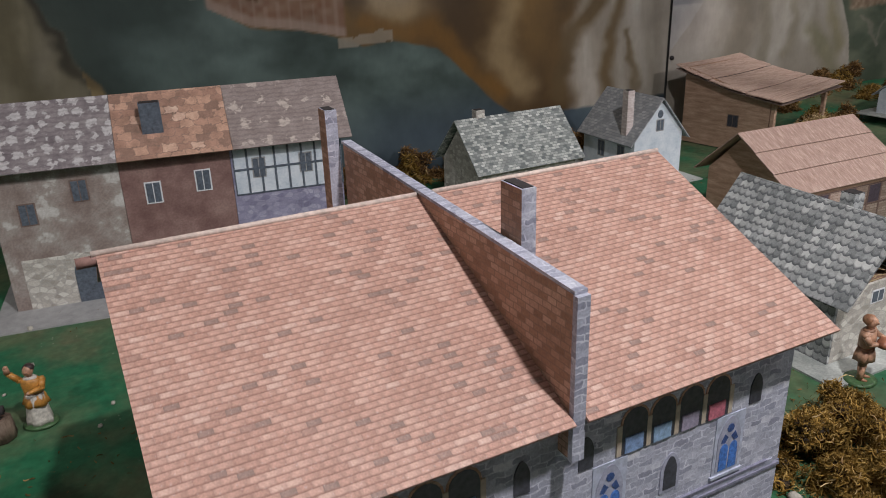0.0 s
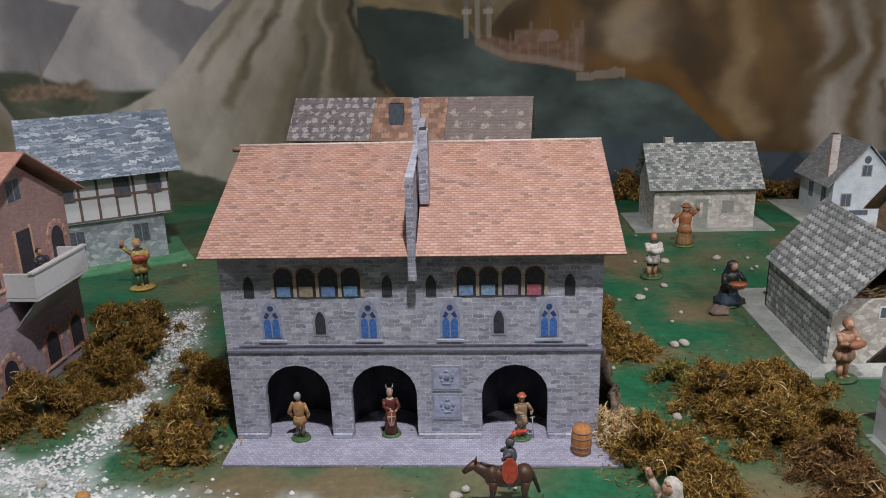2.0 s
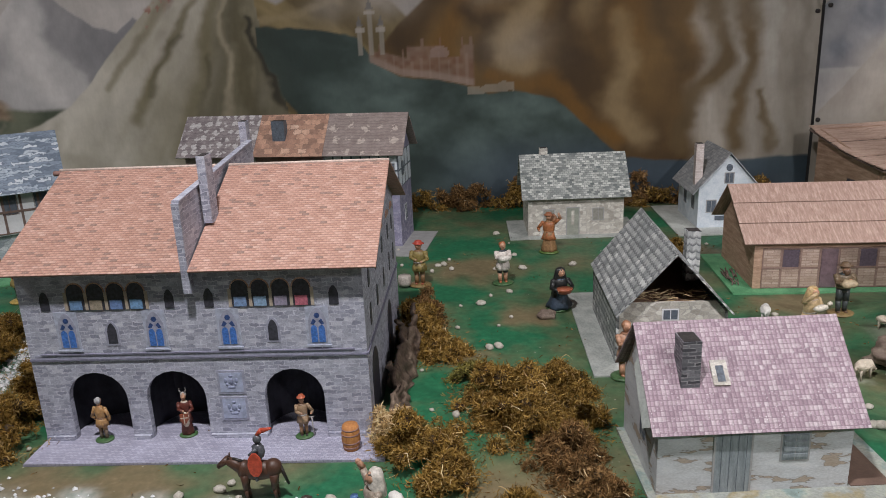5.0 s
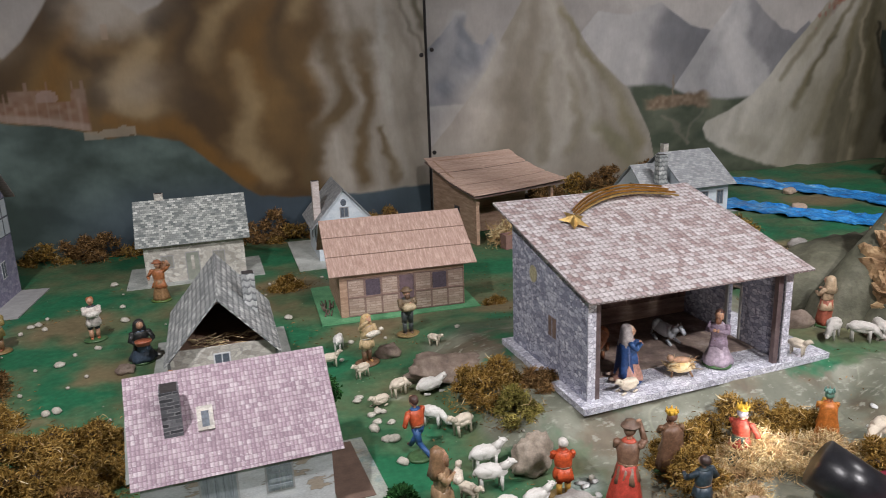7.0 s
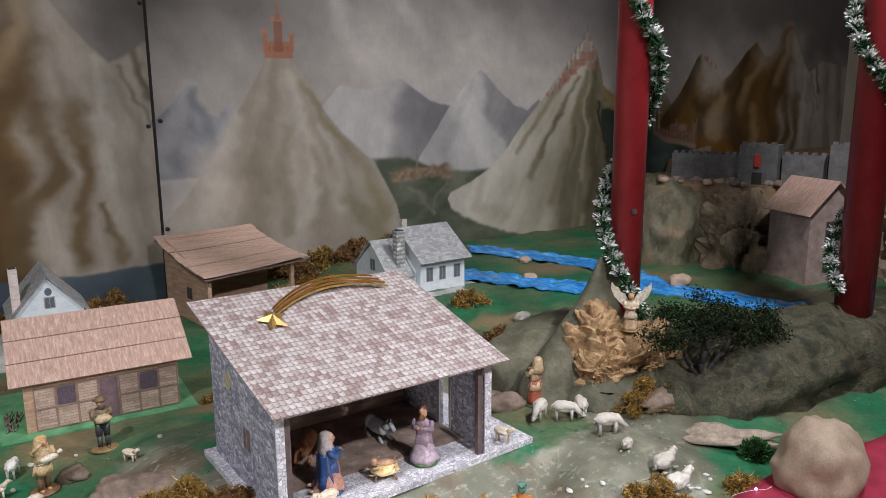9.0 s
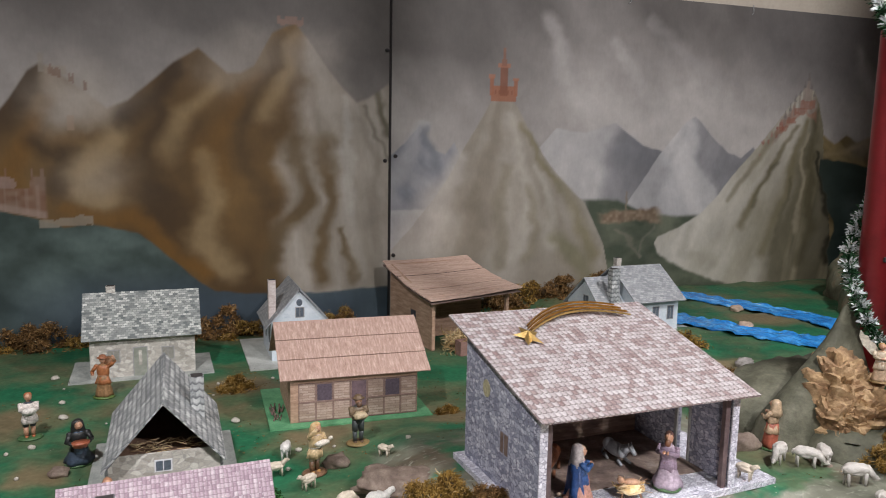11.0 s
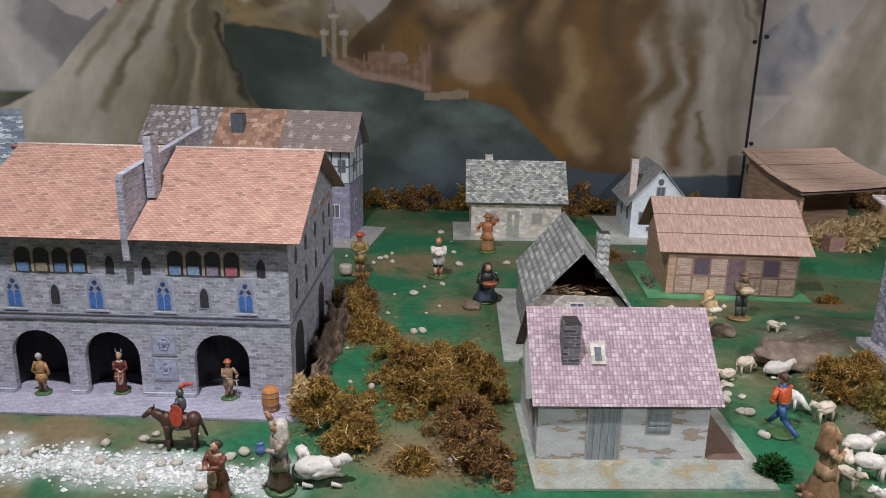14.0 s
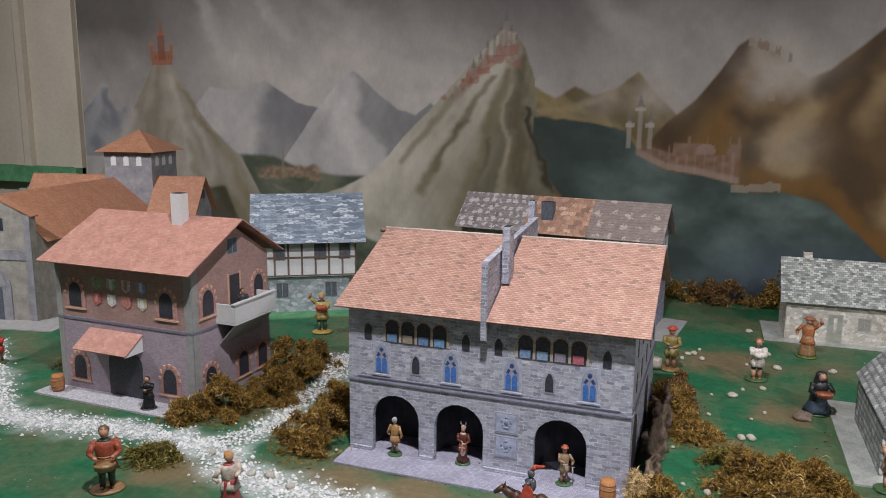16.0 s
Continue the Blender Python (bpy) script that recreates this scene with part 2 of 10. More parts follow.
def spotted(name, stops, spot, scale, size, loose):
    """Card printed with weathered tiles and a loose lattice of ragged pale spots."""
    m, nt, p = mat(name, 0.65)
    uv = coords(nt, "UV", warp=0.016, warp_scale=55)
    v = node(nt, "ShaderNodeTexVoronoi", {"Vector": uv, "Scale": scale, "Randomness": loose})
    rag = noise_fac(nt, uv, 95.0, 3.0)
    d = node(nt, "ShaderNodeMath", {0: v.outputs["Distance"], 1: node(nt, "ShaderNodeMath", {0: rag, 1: 0.9}, operation="MULTIPLY").outputs[0]}, operation="ADD").outputs[0]
    mask = ramp(nt, d, [(size + 0.36, (1, 1, 1)), (size + 0.44, (0, 0, 0))])
    c = mixc(nt, mask, ramp(nt, noise_fac(nt, uv, 30.0, 4.0), stops), spot)
    rows = node(nt, "ShaderNodeTexWave", {"Vector": uv, "Scale": 26.0, "Distortion": 2.0, "Detail": 2.0}, bands_direction="Y").outputs["Fac"]
    c = mixc(nt, 0.35, c, ramp(nt, rows, [(0.1, (0.3, 0.3, 0.3)), (0.5, (0.55, 0.55, 0.55))]), "OVERLAY")
    c = mixc(nt, 0.4, c, ramp(nt, noise_fac(nt, uv, 260.0, 3.0), [(0.25, (0.25, 0.25, 0.25)), (0.75, (0.75, 0.75, 0.75))]), "OVERLAY")
    nt.links.new(c, p.inputs["Base Color"])
    return m


def ink(name, c, rough=0.6, vary=0.25, scale=160.0):
    """A plain paint or print with a slight unevenness."""
    lo, hi = [max(0, v * (1 - vary)) for v in c], [min(1, v * (1 + vary)) for v in c]
    return mottled(name, [(0.3, lo), (0.7, hi)], scale=scale, rough=rough, relief=0.08, fine_mix=0.2)


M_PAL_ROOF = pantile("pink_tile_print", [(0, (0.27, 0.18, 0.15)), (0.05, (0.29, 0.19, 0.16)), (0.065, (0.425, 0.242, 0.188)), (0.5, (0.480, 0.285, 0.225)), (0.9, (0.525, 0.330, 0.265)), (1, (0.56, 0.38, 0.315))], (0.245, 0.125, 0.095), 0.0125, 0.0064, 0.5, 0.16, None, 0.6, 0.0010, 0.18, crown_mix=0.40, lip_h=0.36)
M_PAL_WALL = printed("grey_ashlar_print", [(0, (0.235, 0.245, 0.315)), (0.3, (0.315, 0.328, 0.410)), (0.7, (0.385, 0.400, 0.485)), (0.92, (0.44, 0.455, 0.54)), (1, (0.56, 0.575, 0.64))],
                     (0.585, 0.60, 0.68), 0.0185, 0.0075, 0.0009, warp=0.010, blot=0.45, blot_scale=45, patchy=True)
M_BRICK_WALL = printed("brown_brick_print", [(0, (0.30, 0.17, 0.11)), (0.5, (0.44, 0.26, 0.18)), (1, (0.55, 0.36, 0.27))], (0.30, 0.19, 0.14), 0.013, 0.007, 0.0007, warp=0.002)
M_PAVE = printed("pale_paving_print", [(0, (0.29, 0.29, 0.38)), (0.5, (0.36, 0.36, 0.46)), (1, (0.43, 0.43, 0.53))], (0.25, 0.25, 0.33), 0.008, 0.0055, 0.0007)
M_SLATE = printed("slate_print", [(0, (0.12, 0.14, 0.14)), (0.35, (0.26, 0.28, 0.27)), (0.7, (0.40, 0.42, 0.40)), (1, (0.58, 0.60, 0.57))], (0.16, 0.18, 0.18), 0.014, 0.0085, 0.0008, warp=0.003, blot=0.4, blot_scale=30)
M_DARK_STONE = printed("dark_layered_stone_print", [(0, (0.045, 0.045, 0.055)), (0.5, (0.10, 0.10, 0.115)), (1, (0.20, 0.20, 0.22))], (0.36, 0.355, 0.37), 0.022, 0.0062, 0.0010, warp=0.004, blot=0.3, blot_scale=40, patchy=True)
M_PALE_BRICK = printed("pale_brick_print", [(0, (0.46, 0.38, 0.36)), (0.5, (0.56, 0.49, 0.47)), (1, (0.66, 0.60, 0.58))], (0.50, 0.44, 0.42), 0.012, 0.006, 0.0006)
M_SLATE_GREY = printed("fine_slate_print", [(0, (0.24, 0.255, 0.27)), (0.5, (0.33, 0.345, 0.36)), (1, (0.43, 0.445, 0.455))], (0.22, 0.235, 0.25), 0.016, 0.010, 0.0008, warp=0.003, blot=0.3, blot_scale=30)
M_SLATE_BLUE = printed("blue_slate_print", [(0, (0.13, 0.17, 0.23)), (0.4, (0.24, 0.30, 0.38)), (0.75, (0.38, 0.45, 0.53)), (1, (0.60, 0.66, 0.72))], (0.14, 0.18, 0.24), 0.034, 0.0085, 0.0012, warp=0.022, blot=0.45, blot_scale=28)
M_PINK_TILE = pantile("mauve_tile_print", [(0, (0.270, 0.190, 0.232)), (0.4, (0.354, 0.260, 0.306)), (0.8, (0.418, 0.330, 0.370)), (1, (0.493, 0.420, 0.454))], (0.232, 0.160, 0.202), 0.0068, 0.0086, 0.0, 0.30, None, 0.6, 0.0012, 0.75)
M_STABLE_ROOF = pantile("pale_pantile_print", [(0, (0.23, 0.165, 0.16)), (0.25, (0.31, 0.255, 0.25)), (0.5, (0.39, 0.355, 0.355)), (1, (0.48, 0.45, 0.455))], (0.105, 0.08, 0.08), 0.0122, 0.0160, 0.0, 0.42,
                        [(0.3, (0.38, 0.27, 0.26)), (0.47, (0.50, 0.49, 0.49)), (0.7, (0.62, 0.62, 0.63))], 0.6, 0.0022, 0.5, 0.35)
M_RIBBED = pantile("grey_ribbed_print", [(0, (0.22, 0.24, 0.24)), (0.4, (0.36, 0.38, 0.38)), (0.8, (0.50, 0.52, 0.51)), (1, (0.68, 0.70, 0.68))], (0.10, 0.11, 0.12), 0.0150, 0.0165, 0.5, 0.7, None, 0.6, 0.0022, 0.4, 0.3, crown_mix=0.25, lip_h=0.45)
M_STABLE_WALL = rubble("violet_rubble_print", [(0, (0.21, 0.22, 0.30)), (0.4, (0.36, 0.37, 0.47)), (0.8, (0.51, 0.52, 0.61)), (1, (0.68, 0.69, 0.76))], (0.13, 0.13, 0.19), 75.0)
M_COTTAGE_WALL = rubble("cream_rubble_print", [(0, (0.36, 0.33, 0.29)), (0.5, (0.52, 0.49, 0.44)), (1, (0.68, 0.66, 0.60))], (0.42, 0.40, 0.37), 60.0)
M_BLUE_RUBBLE = rubble("blue_rubble_print", [(0, (0.24, 0.28, 0.32)), (0.5, (0.38, 0.43, 0.47)), (1, (0.56, 0.60, 0.62))], (0.30, 0.33, 0.36), 60.0)
M_ROW_VIOLET = rubble("violet_grey_stone_print", [(0, (0.20, 0.19, 0.29)), (0.5, (0.28, 0.27, 0.38)), (1, (0.38, 0.37, 0.47))], (0.24, 0.23, 0.33), 60.0)
M_LICHEN = spotted("lichen_roof_print", [(0.3, (0.15, 0.125, 0.135)), (0.55, (0.25, 0.22, 0.225)), (0.7, (0.33, 0.30, 0.295))], (0.50, 0.48, 0.48), 32.0, 0.40, 0.38)
M_RUST_ROOF = printed("rust_tile_print", [(0, (0.26, 0.16, 0.12)), (0.4, (0.38, 0.22, 0.16)), (0.8, (0.52, 0.32, 0.23)), (1, (0.66, 0.46, 0.36))], (0.26, 0.17, 0.13), 0.03, 0.02, 0.001, warp=0.02, blot=0.6, blot_scale=40)
M_SPOT_ROOF = spotted("spotted_roof_print", [(0.3, (0.225, 0.180, 0.168)), (0.55, (0.29, 0.238, 0.222)), (0.7, (0.335, 0.28, 0.262))], (0.50, 0.43, 0.385), 19.0, 0.28, 0.40)
M_THATCH = mottled("brown_thatch_print", [(0.32, (0.33, 0.21, 0.17)), (0.5, (0.42, 0.285, 0.235)), (0.66, (0.54, 0.395, 0.335))], scale=70, fine=260, stretch=(2.4, 0.35, 1), kind="UV", fine_mix=0.6)
M_TIMBER_PLANK = mottled("brown_plank_print", [(0.3, (0.30, 0.18, 0.12)), (0.5, (0.42, 0.27, 0.19)), (0.7, (0.54, 0.37, 0.27))], scale=30, fine=260, stretch=(0.5, 3.0, 1), kind="UV", fine_mix=0.6)
M_PLANK_ROOF = mottled("pale_plank_print", [(0.3, (0.40, 0.265, 0.205)), (0.5, (0.54, 0.38, 0.305)), (0.7, (0.65, 0.485, 0.395))], scale=26, fine=240, stretch=(0.35, 3.0, 1), kind="UV", fine_mix=0.6)
M_PLASTER = mottled("stained_plaster_print", [(0.30, (0.32, 0.26, 0.20)), (0.415, (0.38, 0.32, 0.26)), (0.425, (0.22, 0.19, 0.16)), (0.44, (0.47, 0.48, 0.49)), (0.56, (0.54, 0.56, 0.58)), (0.72, (0.62, 0.63, 0.63))], scale=10, fine=200, stretch=(1, 3.0, 1), kind="UV", detail=4.0)
M_BROWN_PLASTER = mottled("brown_plaster_print", [(0.3, (0.22, 0.17, 0.15)), (0.5, (0.34, 0.26, 0.24)), (0.7, (0.44, 0.36, 0.33))], scale=18, fine=220, kind="UV")
M_RED_WALL = printed("red_brick_print", [(0, (0.345, 0.215, 0.195)), (0.5, (0.395, 0.255, 0.235)), (1, (0.44, 0.295, 0.275))], (0.38, 0.25, 0.235), 0.009, 0.0045, 0.0005, blot=0.25)
M_VIOLET_WALL = printed("violet_brick_print", [(0, (0.34, 0.27, 0.325)), (0.5, (0.40, 0.325, 0.385)), (1, (0.45, 0.375, 0.435))], (0.38, 0.31, 0.365), 0.009, 0.0045, 0.0005, blot=0.25)
M_RED_ROOF = printed("coral_roof_print", [(0, (0.46, 0.225, 0.175)), (0.5, (0.51, 0.262, 0.208)), (1, (0.56, 0.31, 0.255))], (0.44, 0.22, 0.17), 0.010, 0.0065, 0.0005, blot=0.4, blot_scale=26)
M_ORANGE_ROOF = printed("orange_roof_print", [(0, (0.38, 0.175, 0.10)), (0.5, (0.42, 0.20, 0.118)), (1, (0.46, 0.235, 0.145))], (0.38, 0.175, 0.105), 0.012, 0.007, 0.0004, blot=0.25)
M_CHURCH = mottled("church_stone_print", [(0.3, (0.24, 0.22, 0.20)), (0.5, (0.33, 0.31, 0.28)), (0.7, (0.42, 0.39, 0.36))], scale=22, fine=200, kind="UV")
M_TOWER = mottled("tower_stone_print", [(0.3, (0.20, 0.20, 0.23)), (0.5, (0.28, 0.28, 0.31)), (0.7, (0.37, 0.36, 0.39))], scale=22, fine=200, kind="UV")
M_WHITE = ink("white_card", (0.72, 0.73, 0.75), 0.6, 0.06)
M_WHITE_BLUE = mottled("pale_blue_wall_print", [(0.3, (0.50, 0.57, 0.64)), (0.6, (0.66, 0.71, 0.76)), (0.8, (0.72, 0.76, 0.80))], scale=30, fine=200, kind="UV")
M_BEAM = mottled("dark_beam_print", [(0.3, (0.12, 0.08, 0.07)), (0.7, (0.24, 0.17, 0.14))], scale=60, fine=300, kind="Object")
M_POST = mottled("dark_post_print", [(0.3, (0.075, 0.05, 0.052)), (0.7, (0.14, 0.10, 0.10))], scale=60, fine=300)
M_BEAM_RED = mottled("red_brown_beam_print", [(0.3, (0.22, 0.12, 0.10)), (0.7, (0.34, 0.20, 0.17))], scale=60, fine=300, kind="Object")
M_BARN_INFILL = printed("tan_board_print", [(0, (0.33, 0.235, 0.19)), (0.5, (0.42, 0.315, 0.26)), (1, (0.50, 0.39, 0.33))], (0.27, 0.18, 0.145), 0.034, 0.0075, 0.0007, warp=0.003, blot=0.3, blot_scale=30)
M_BARN_BEAM = mottled("soft_brown_beam_print", [(0.3, (0.20, 0.125, 0.105)), (0.7, (0.29, 0.195, 0.165))], scale=60, fine=300, kind="Object")
M_GLASS_DARK = ink("dark_window_print", (0.045, 0.045, 0.06), 0.45, 0.5)
M_GLASS_GREY = ink("grey_window_print", (0.10, 0.12, 0.15), 0.5, 0.4)
M_BLUE_PANE = ink("blue_pane_print", (0.06, 0.17, 0.50), 0.5, 0.35, 300)
M_DEEP_PANE = ink("deep_blue_pane_print", (0.035, 0.07, 0.20), 0.5, 0.35, 300)
M_TRACERY = ink("tracery_print", (0.33, 0.34, 0.43), 0.6, 0.2)
M_WIN_STONE = ink("window_stone_print", (0.40, 0.43, 0.53), 0.6, 0.25, 90)
M_TAN_STONE = ink("tan_pillar_print", (0.46, 0.39, 0.31), 0.6, 0.2, 90)
M_COURSE = ink("string_course_print", (0.20, 0.20, 0.27), 0.6, 0.25)
M_DOOR_GREY = mottled("grey_door_print", [(0.3, (0.17, 0.20, 0.22)), (0.7, (0.33, 0.37, 0.39))], scale=40, fine=300, stretch=(4, 0.6, 1), kind="UV")
M_DARK = ink("black_paint_and_shade", (0.035, 0.03, 0.03), 0.8, 0.4)
# recess shade held in the colour of the niche walls
M_NICHE_SHADE = ink("niche_shade_card", (0.030, 0.030, 0.042), 0.7, 0.5, 30)
M_CARD = ink("grey_card", (0.34, 0.34, 0.34), 0.7, 0.15, 40)
M_CARD_BASE = mottled("stained_base_card", [(0.3, (0.24, 0.27, 0.25)), (0.5, (0.36, 0.38, 0.36)), (0.7, (0.48, 0.50, 0.47))], scale=14, fine=220)
M_PALE_BASE = mottled("pale_base_card", [(0.3, (0.40, 0.42, 0.39)), (0.5, (0.50, 0.52, 0.49)), (0.7, (0.58, 0.60, 0.57))], scale=14, fine=220)
M_WASHED_BASE = mottled("washed_base_card", [(0.30, (0.13, 0.17, 0.155)), (0.40, (0.21, 0.28, 0.265)), (0.48, (0.34, 0.36, 0.31)), (0.56, (0.28, 0.30, 0.28)), (0.64, (0.28, 0.24, 0.14)), (0.74, (0.40, 0.40, 0.35))], scale=11, fine=200, detail=5.0)
M_PATCHED = mottled("patched_plaster_print", [(0.30, (0.20, 0.15, 0.13)), (0.46, (0.29, 0.235, 0.21)), (0.56, (0.36, 0.32, 0.29)), (0.60, (0.52, 0.50, 0.47)), (0.72, (0.60, 0.585, 0.56))], scale=14, fine=220, kind="UV", detail=4.0)
M_OXBLOOD = mottled("oxblood_plaster_print", [(0.3, (0.16, 0.085, 0.075)), (0.5, (0.23, 0.135, 0.12)), (0.7, (0.31, 0.20, 0.175))], scale=18, fine=220, kind="UV")
M_LOFT = ink("warm_brown_card", (0.27, 0.165, 0.115), 0.75, 0.2, 40)
M_BROWN_CARD = ink("brown_card", (0.14, 0.09, 0.068), 0.75, 0.2, 40)
M_GREEN_CARD = mottled("green_base_card", [(0.3, (0.06, 0.22, 0.10)), (0.7, (0.14, 0.36, 0.18))], scale=20, fine=200)


# ---- the ground and the painted wall ----
def ground_height(x, y):
    """Height of the landscape: flat, with a rise under the stable and a higher shelf beyond it."""
    h = 0.055 * smooth(1.68, 1.86, x) * smooth(-0.22, -0.09, y) * smooth(0.75, 0.30, y) * smooth(2.95, 2.6, x)
    shelf = 0.085 * smooth(2.55, 2.95, x) * smooth(-0.35, 0.05, y)
    ridge = 0.05 * smooth(2.45, 2.62, x) * smooth(2.95, 2.75, x) * smooth(-0.42, -0.25, y)
    return np.maximum(np.maximum(h, shelf), ridge)


def gh(x, y):
    return float(ground_height(np.float64(x), np.float64(y)))


def ground_sheet():
    bm = B()
    xs = np.concatenate([np.linspace(-3.2, -1.0, 40, endpoint=False), np.linspace(-1.0, 3.3, 300, endpoint=False), np.linspace(3.3, 7.0, 50)])
    ys = np.concatenate([np.linspace(-0.62, 0.8, 120, endpoint=False), np.linspace(0.8, 1.84, 50)])
    rows = []
    for y in ys:
        row = []
        for x in xs:
            n = noise.noise(Vector((x * 9, y * 9, 0))) * 0.003 + noise.noise(Vector((x * 40, y * 40, 3))) * 0.0012
            rocky = gh(x, y) * (0.10 * noise.noise(Vector((x * 14, y * 14, 9))) + 0.22 * (0.35 - abs(noise.noise(Vector((x * 7, y * 9, 4))))) + 0.09 * (0.3 - abs(noise.noise(Vector((x * 22, y * 26, 6))))))
            row.append(bm.verts.new((x, y, gh(x, y) + min(n, 0.0) + rocky - 0.001)))
        rows.append(row)
    for r in range(len(rows) - 1):
        for c in range(len(xs) - 1):
            f = bm.faces.new((rows[r][c], rows[r][c + 1], rows[r + 1][c + 1], rows[r + 1][c]))
            f.smooth = True
    return bm


def ground_material():
    m, nt, p = mat("painted_ground", 0.6)
    vec = coords(nt, "Object")
    a = noise_fac(nt, vec, 3.2, 5.0, 0.6)
    b = noise_fac(nt, vec, 60.0, 4.0)
    g = ramp(nt, b, [(0.3, (0.008, 0.100, 0.044)), (0.5, (0.012, 0.132, 0.058)), (0.7, (0.022, 0.165, 0.076))])
    br = ramp(nt, b, [(0.3, (0.145, 0.115, 0.060)), (0.6, (0.195, 0.150, 0.082)), (0.75, (0.24, 0.185, 0.105))])
    c = mixc(nt, ramp(nt, a, [(0.43, (0, 0, 0)), (0.66, (0.76, 0.76, 0.76))]), g, br)
    at = node(nt, "ShaderNodeSeparateColor", {0: node(nt, "ShaderNodeVertexColor", layer_name="paint").outputs[0]})
    mid = noise_fac(nt, vec, 14.0, 5.0, 0.7)
    c = mixc(nt, 0.35, c, ramp(nt, mid, [(0.3, (0.22, 0.22, 0.22)), (0.7, (0.70, 0.70, 0.70))]), "OVERLAY")
    c = mixc(nt, at.outputs[1], c, br)
    c = mixc(nt, at.outputs[0], c, ramp(nt, b, [(0.3, (0.34, 0.44, 0.42)), (0.55, (0.56, 0.62, 0.61)), (0.7, (0.70, 0.73, 0.73))]))
    # rock-painted paper where the land rises
    sep = node(nt, "ShaderNodeSeparateXYZ", {0: vec})
    rockn = noise_fac(nt, vec, 9.0, 6.0)
    rock = ramp(nt, rockn, [(0.3, (0.100, 0.106, 0.078)), (0.5, (0.165, 0.172, 0.130)), (0.62, (0.235, 0.24, 0.19)), (0.72, (0.15, 0.162, 0.115))])
    # creases painted in: a lit edge beside a shaded one along noise contours
    fold_shading = noise_fac(nt, vec, 5.0, 2.0, 0.4)
    rock = mixc(nt, 0.45, rock, ramp(nt, fold_shading, [(0.42, (0.42, 0.42, 0.41)), (0.485, (0.46, 0.46, 0.45)), (0.50, (0.74, 0.73, 0.71)), (0.512, (0.36, 0.36, 0.35)), (0.60, (0.56, 0.56, 0.55))]), "OVERLAY")
    rock = mixc(nt, ramp(nt, noise_fac(nt, vec, 5.5, 5.0), [(0.50, (0, 0, 0)), (0.60, (0.75, 0.75, 0.75))]), rock, ramp(nt, rockn, [(0.3, (0.075, 0.052, 0.032)), (0.7, (0.19, 0.145, 0.095))]))
    scuff = ramp(nt, noise_fac(nt, coords(nt, "Object", scale=(1, 1.8, 1)), 42.0, 4.0), [(0.57, (0, 0, 0)), (0.68, (0.6, 0.6, 0.6))])
    rock = mixc(nt, scuff, rock, (0.36, 0.37, 0.31))
    far = node(nt, "ShaderNodeMapRange", {0: sep.outputs[0], 1: 2.82, 2: 3.02}).outputs[0]
    rock = mixc(nt, far, rock, ramp(nt, noise_fac(nt, vec, 17.0, 9.0), [(0.32, (0.016, 0.017, 0.010)), (0.46, (0.050, 0.046, 0.027)), (0.54, (0.040, 0.048, 0.026)), (0.66, (0.13, 0.11, 0.075))]))
    up = node(nt, "ShaderNodeMapRange", {0: sep.outputs[2], 1: 0.004, 2: 0.014}).outputs[0]
    patch = ramp(nt, noise_fac(nt, vec, 3.4, 4.0), [(0.50, (1, 1, 1)), (0.57, (0, 0, 0))])
    front = node(nt, "ShaderNodeMapRange", {0: sep.outputs[1], 1: 0.50, 2: 0.36}).outputs[0]
    upm = node(nt, "ShaderNodeMath", {0: up, 1: patch}, operation="MULTIPLY").outputs[0]
    upm = node(nt, "ShaderNodeMath", {0: upm, 1: front}, operation="MULTIPLY").outputs[0]
    edge_n = noise_fac(nt, vec, 7.0, 4.0)

    def between(axis, a0, a1, b1, b0):
        va = node(nt, "ShaderNodeMath", {0: sep.outputs[axis], 1: node(nt, "ShaderNodeMath", {0: edge_n, 1: 0.16}, operation="MULTIPLY").outputs[0]}, operation="ADD").outputs[0]
        lo = node(nt, "ShaderNodeMapRange", {0: va, 1: a0 + 0.08, 2: a1 + 0.08}).outputs[0]
        hi = node(nt, "ShaderNodeMapRange", {0: va, 1: b0 + 0.08, 2: b1 + 0.08}).outputs[0]
        return node(nt, "ShaderNodeMath", {0: lo, 1: hi}, operation="MULTIPLY").outputs[0]
    paper = node(nt, "ShaderNodeMath", {0: between(0, 1.86, 1.90, 2.60, 2.64), 1: between(1, -0.47, -0.45, -0.13, -0.11)}, operation="MULTIPLY").outputs[0]
    upm = node(nt, "ShaderNodeMath", {0: upm, 1: paper}, operation="MAXIMUM").outputs[0]
    c = mixc(nt, upm, c, rock)
    spk = node(nt, "ShaderNodeTexVoronoi", {"Vector": vec, "Scale": 55.0})
    speck = ramp(nt, spk.outputs["Distance"], [(0.06, (1, 1, 1)), (0.11, (0, 0, 0))])
    gate = ramp(nt, noise_fac(nt, vec, 6.0, 2.0), [(0.55, (0, 0, 0)), (0.62, (1, 1, 1))])
    sm = node(nt, "ShaderNodeMath", {0: speck, 1: gate}, operation="MULTIPLY").outputs[0]
    c = mixc(nt, sm, c, (0.42, 0.40, 0.33))
    nt.links.new(c, p.inputs["Base Color"])
    bump(nt, p, noise_fac(nt, vec, 220.0, 3.0), 0.25, 0.001)
    return m


GROUND = part("ground", ground_sheet(), ground_material(), uv=False)


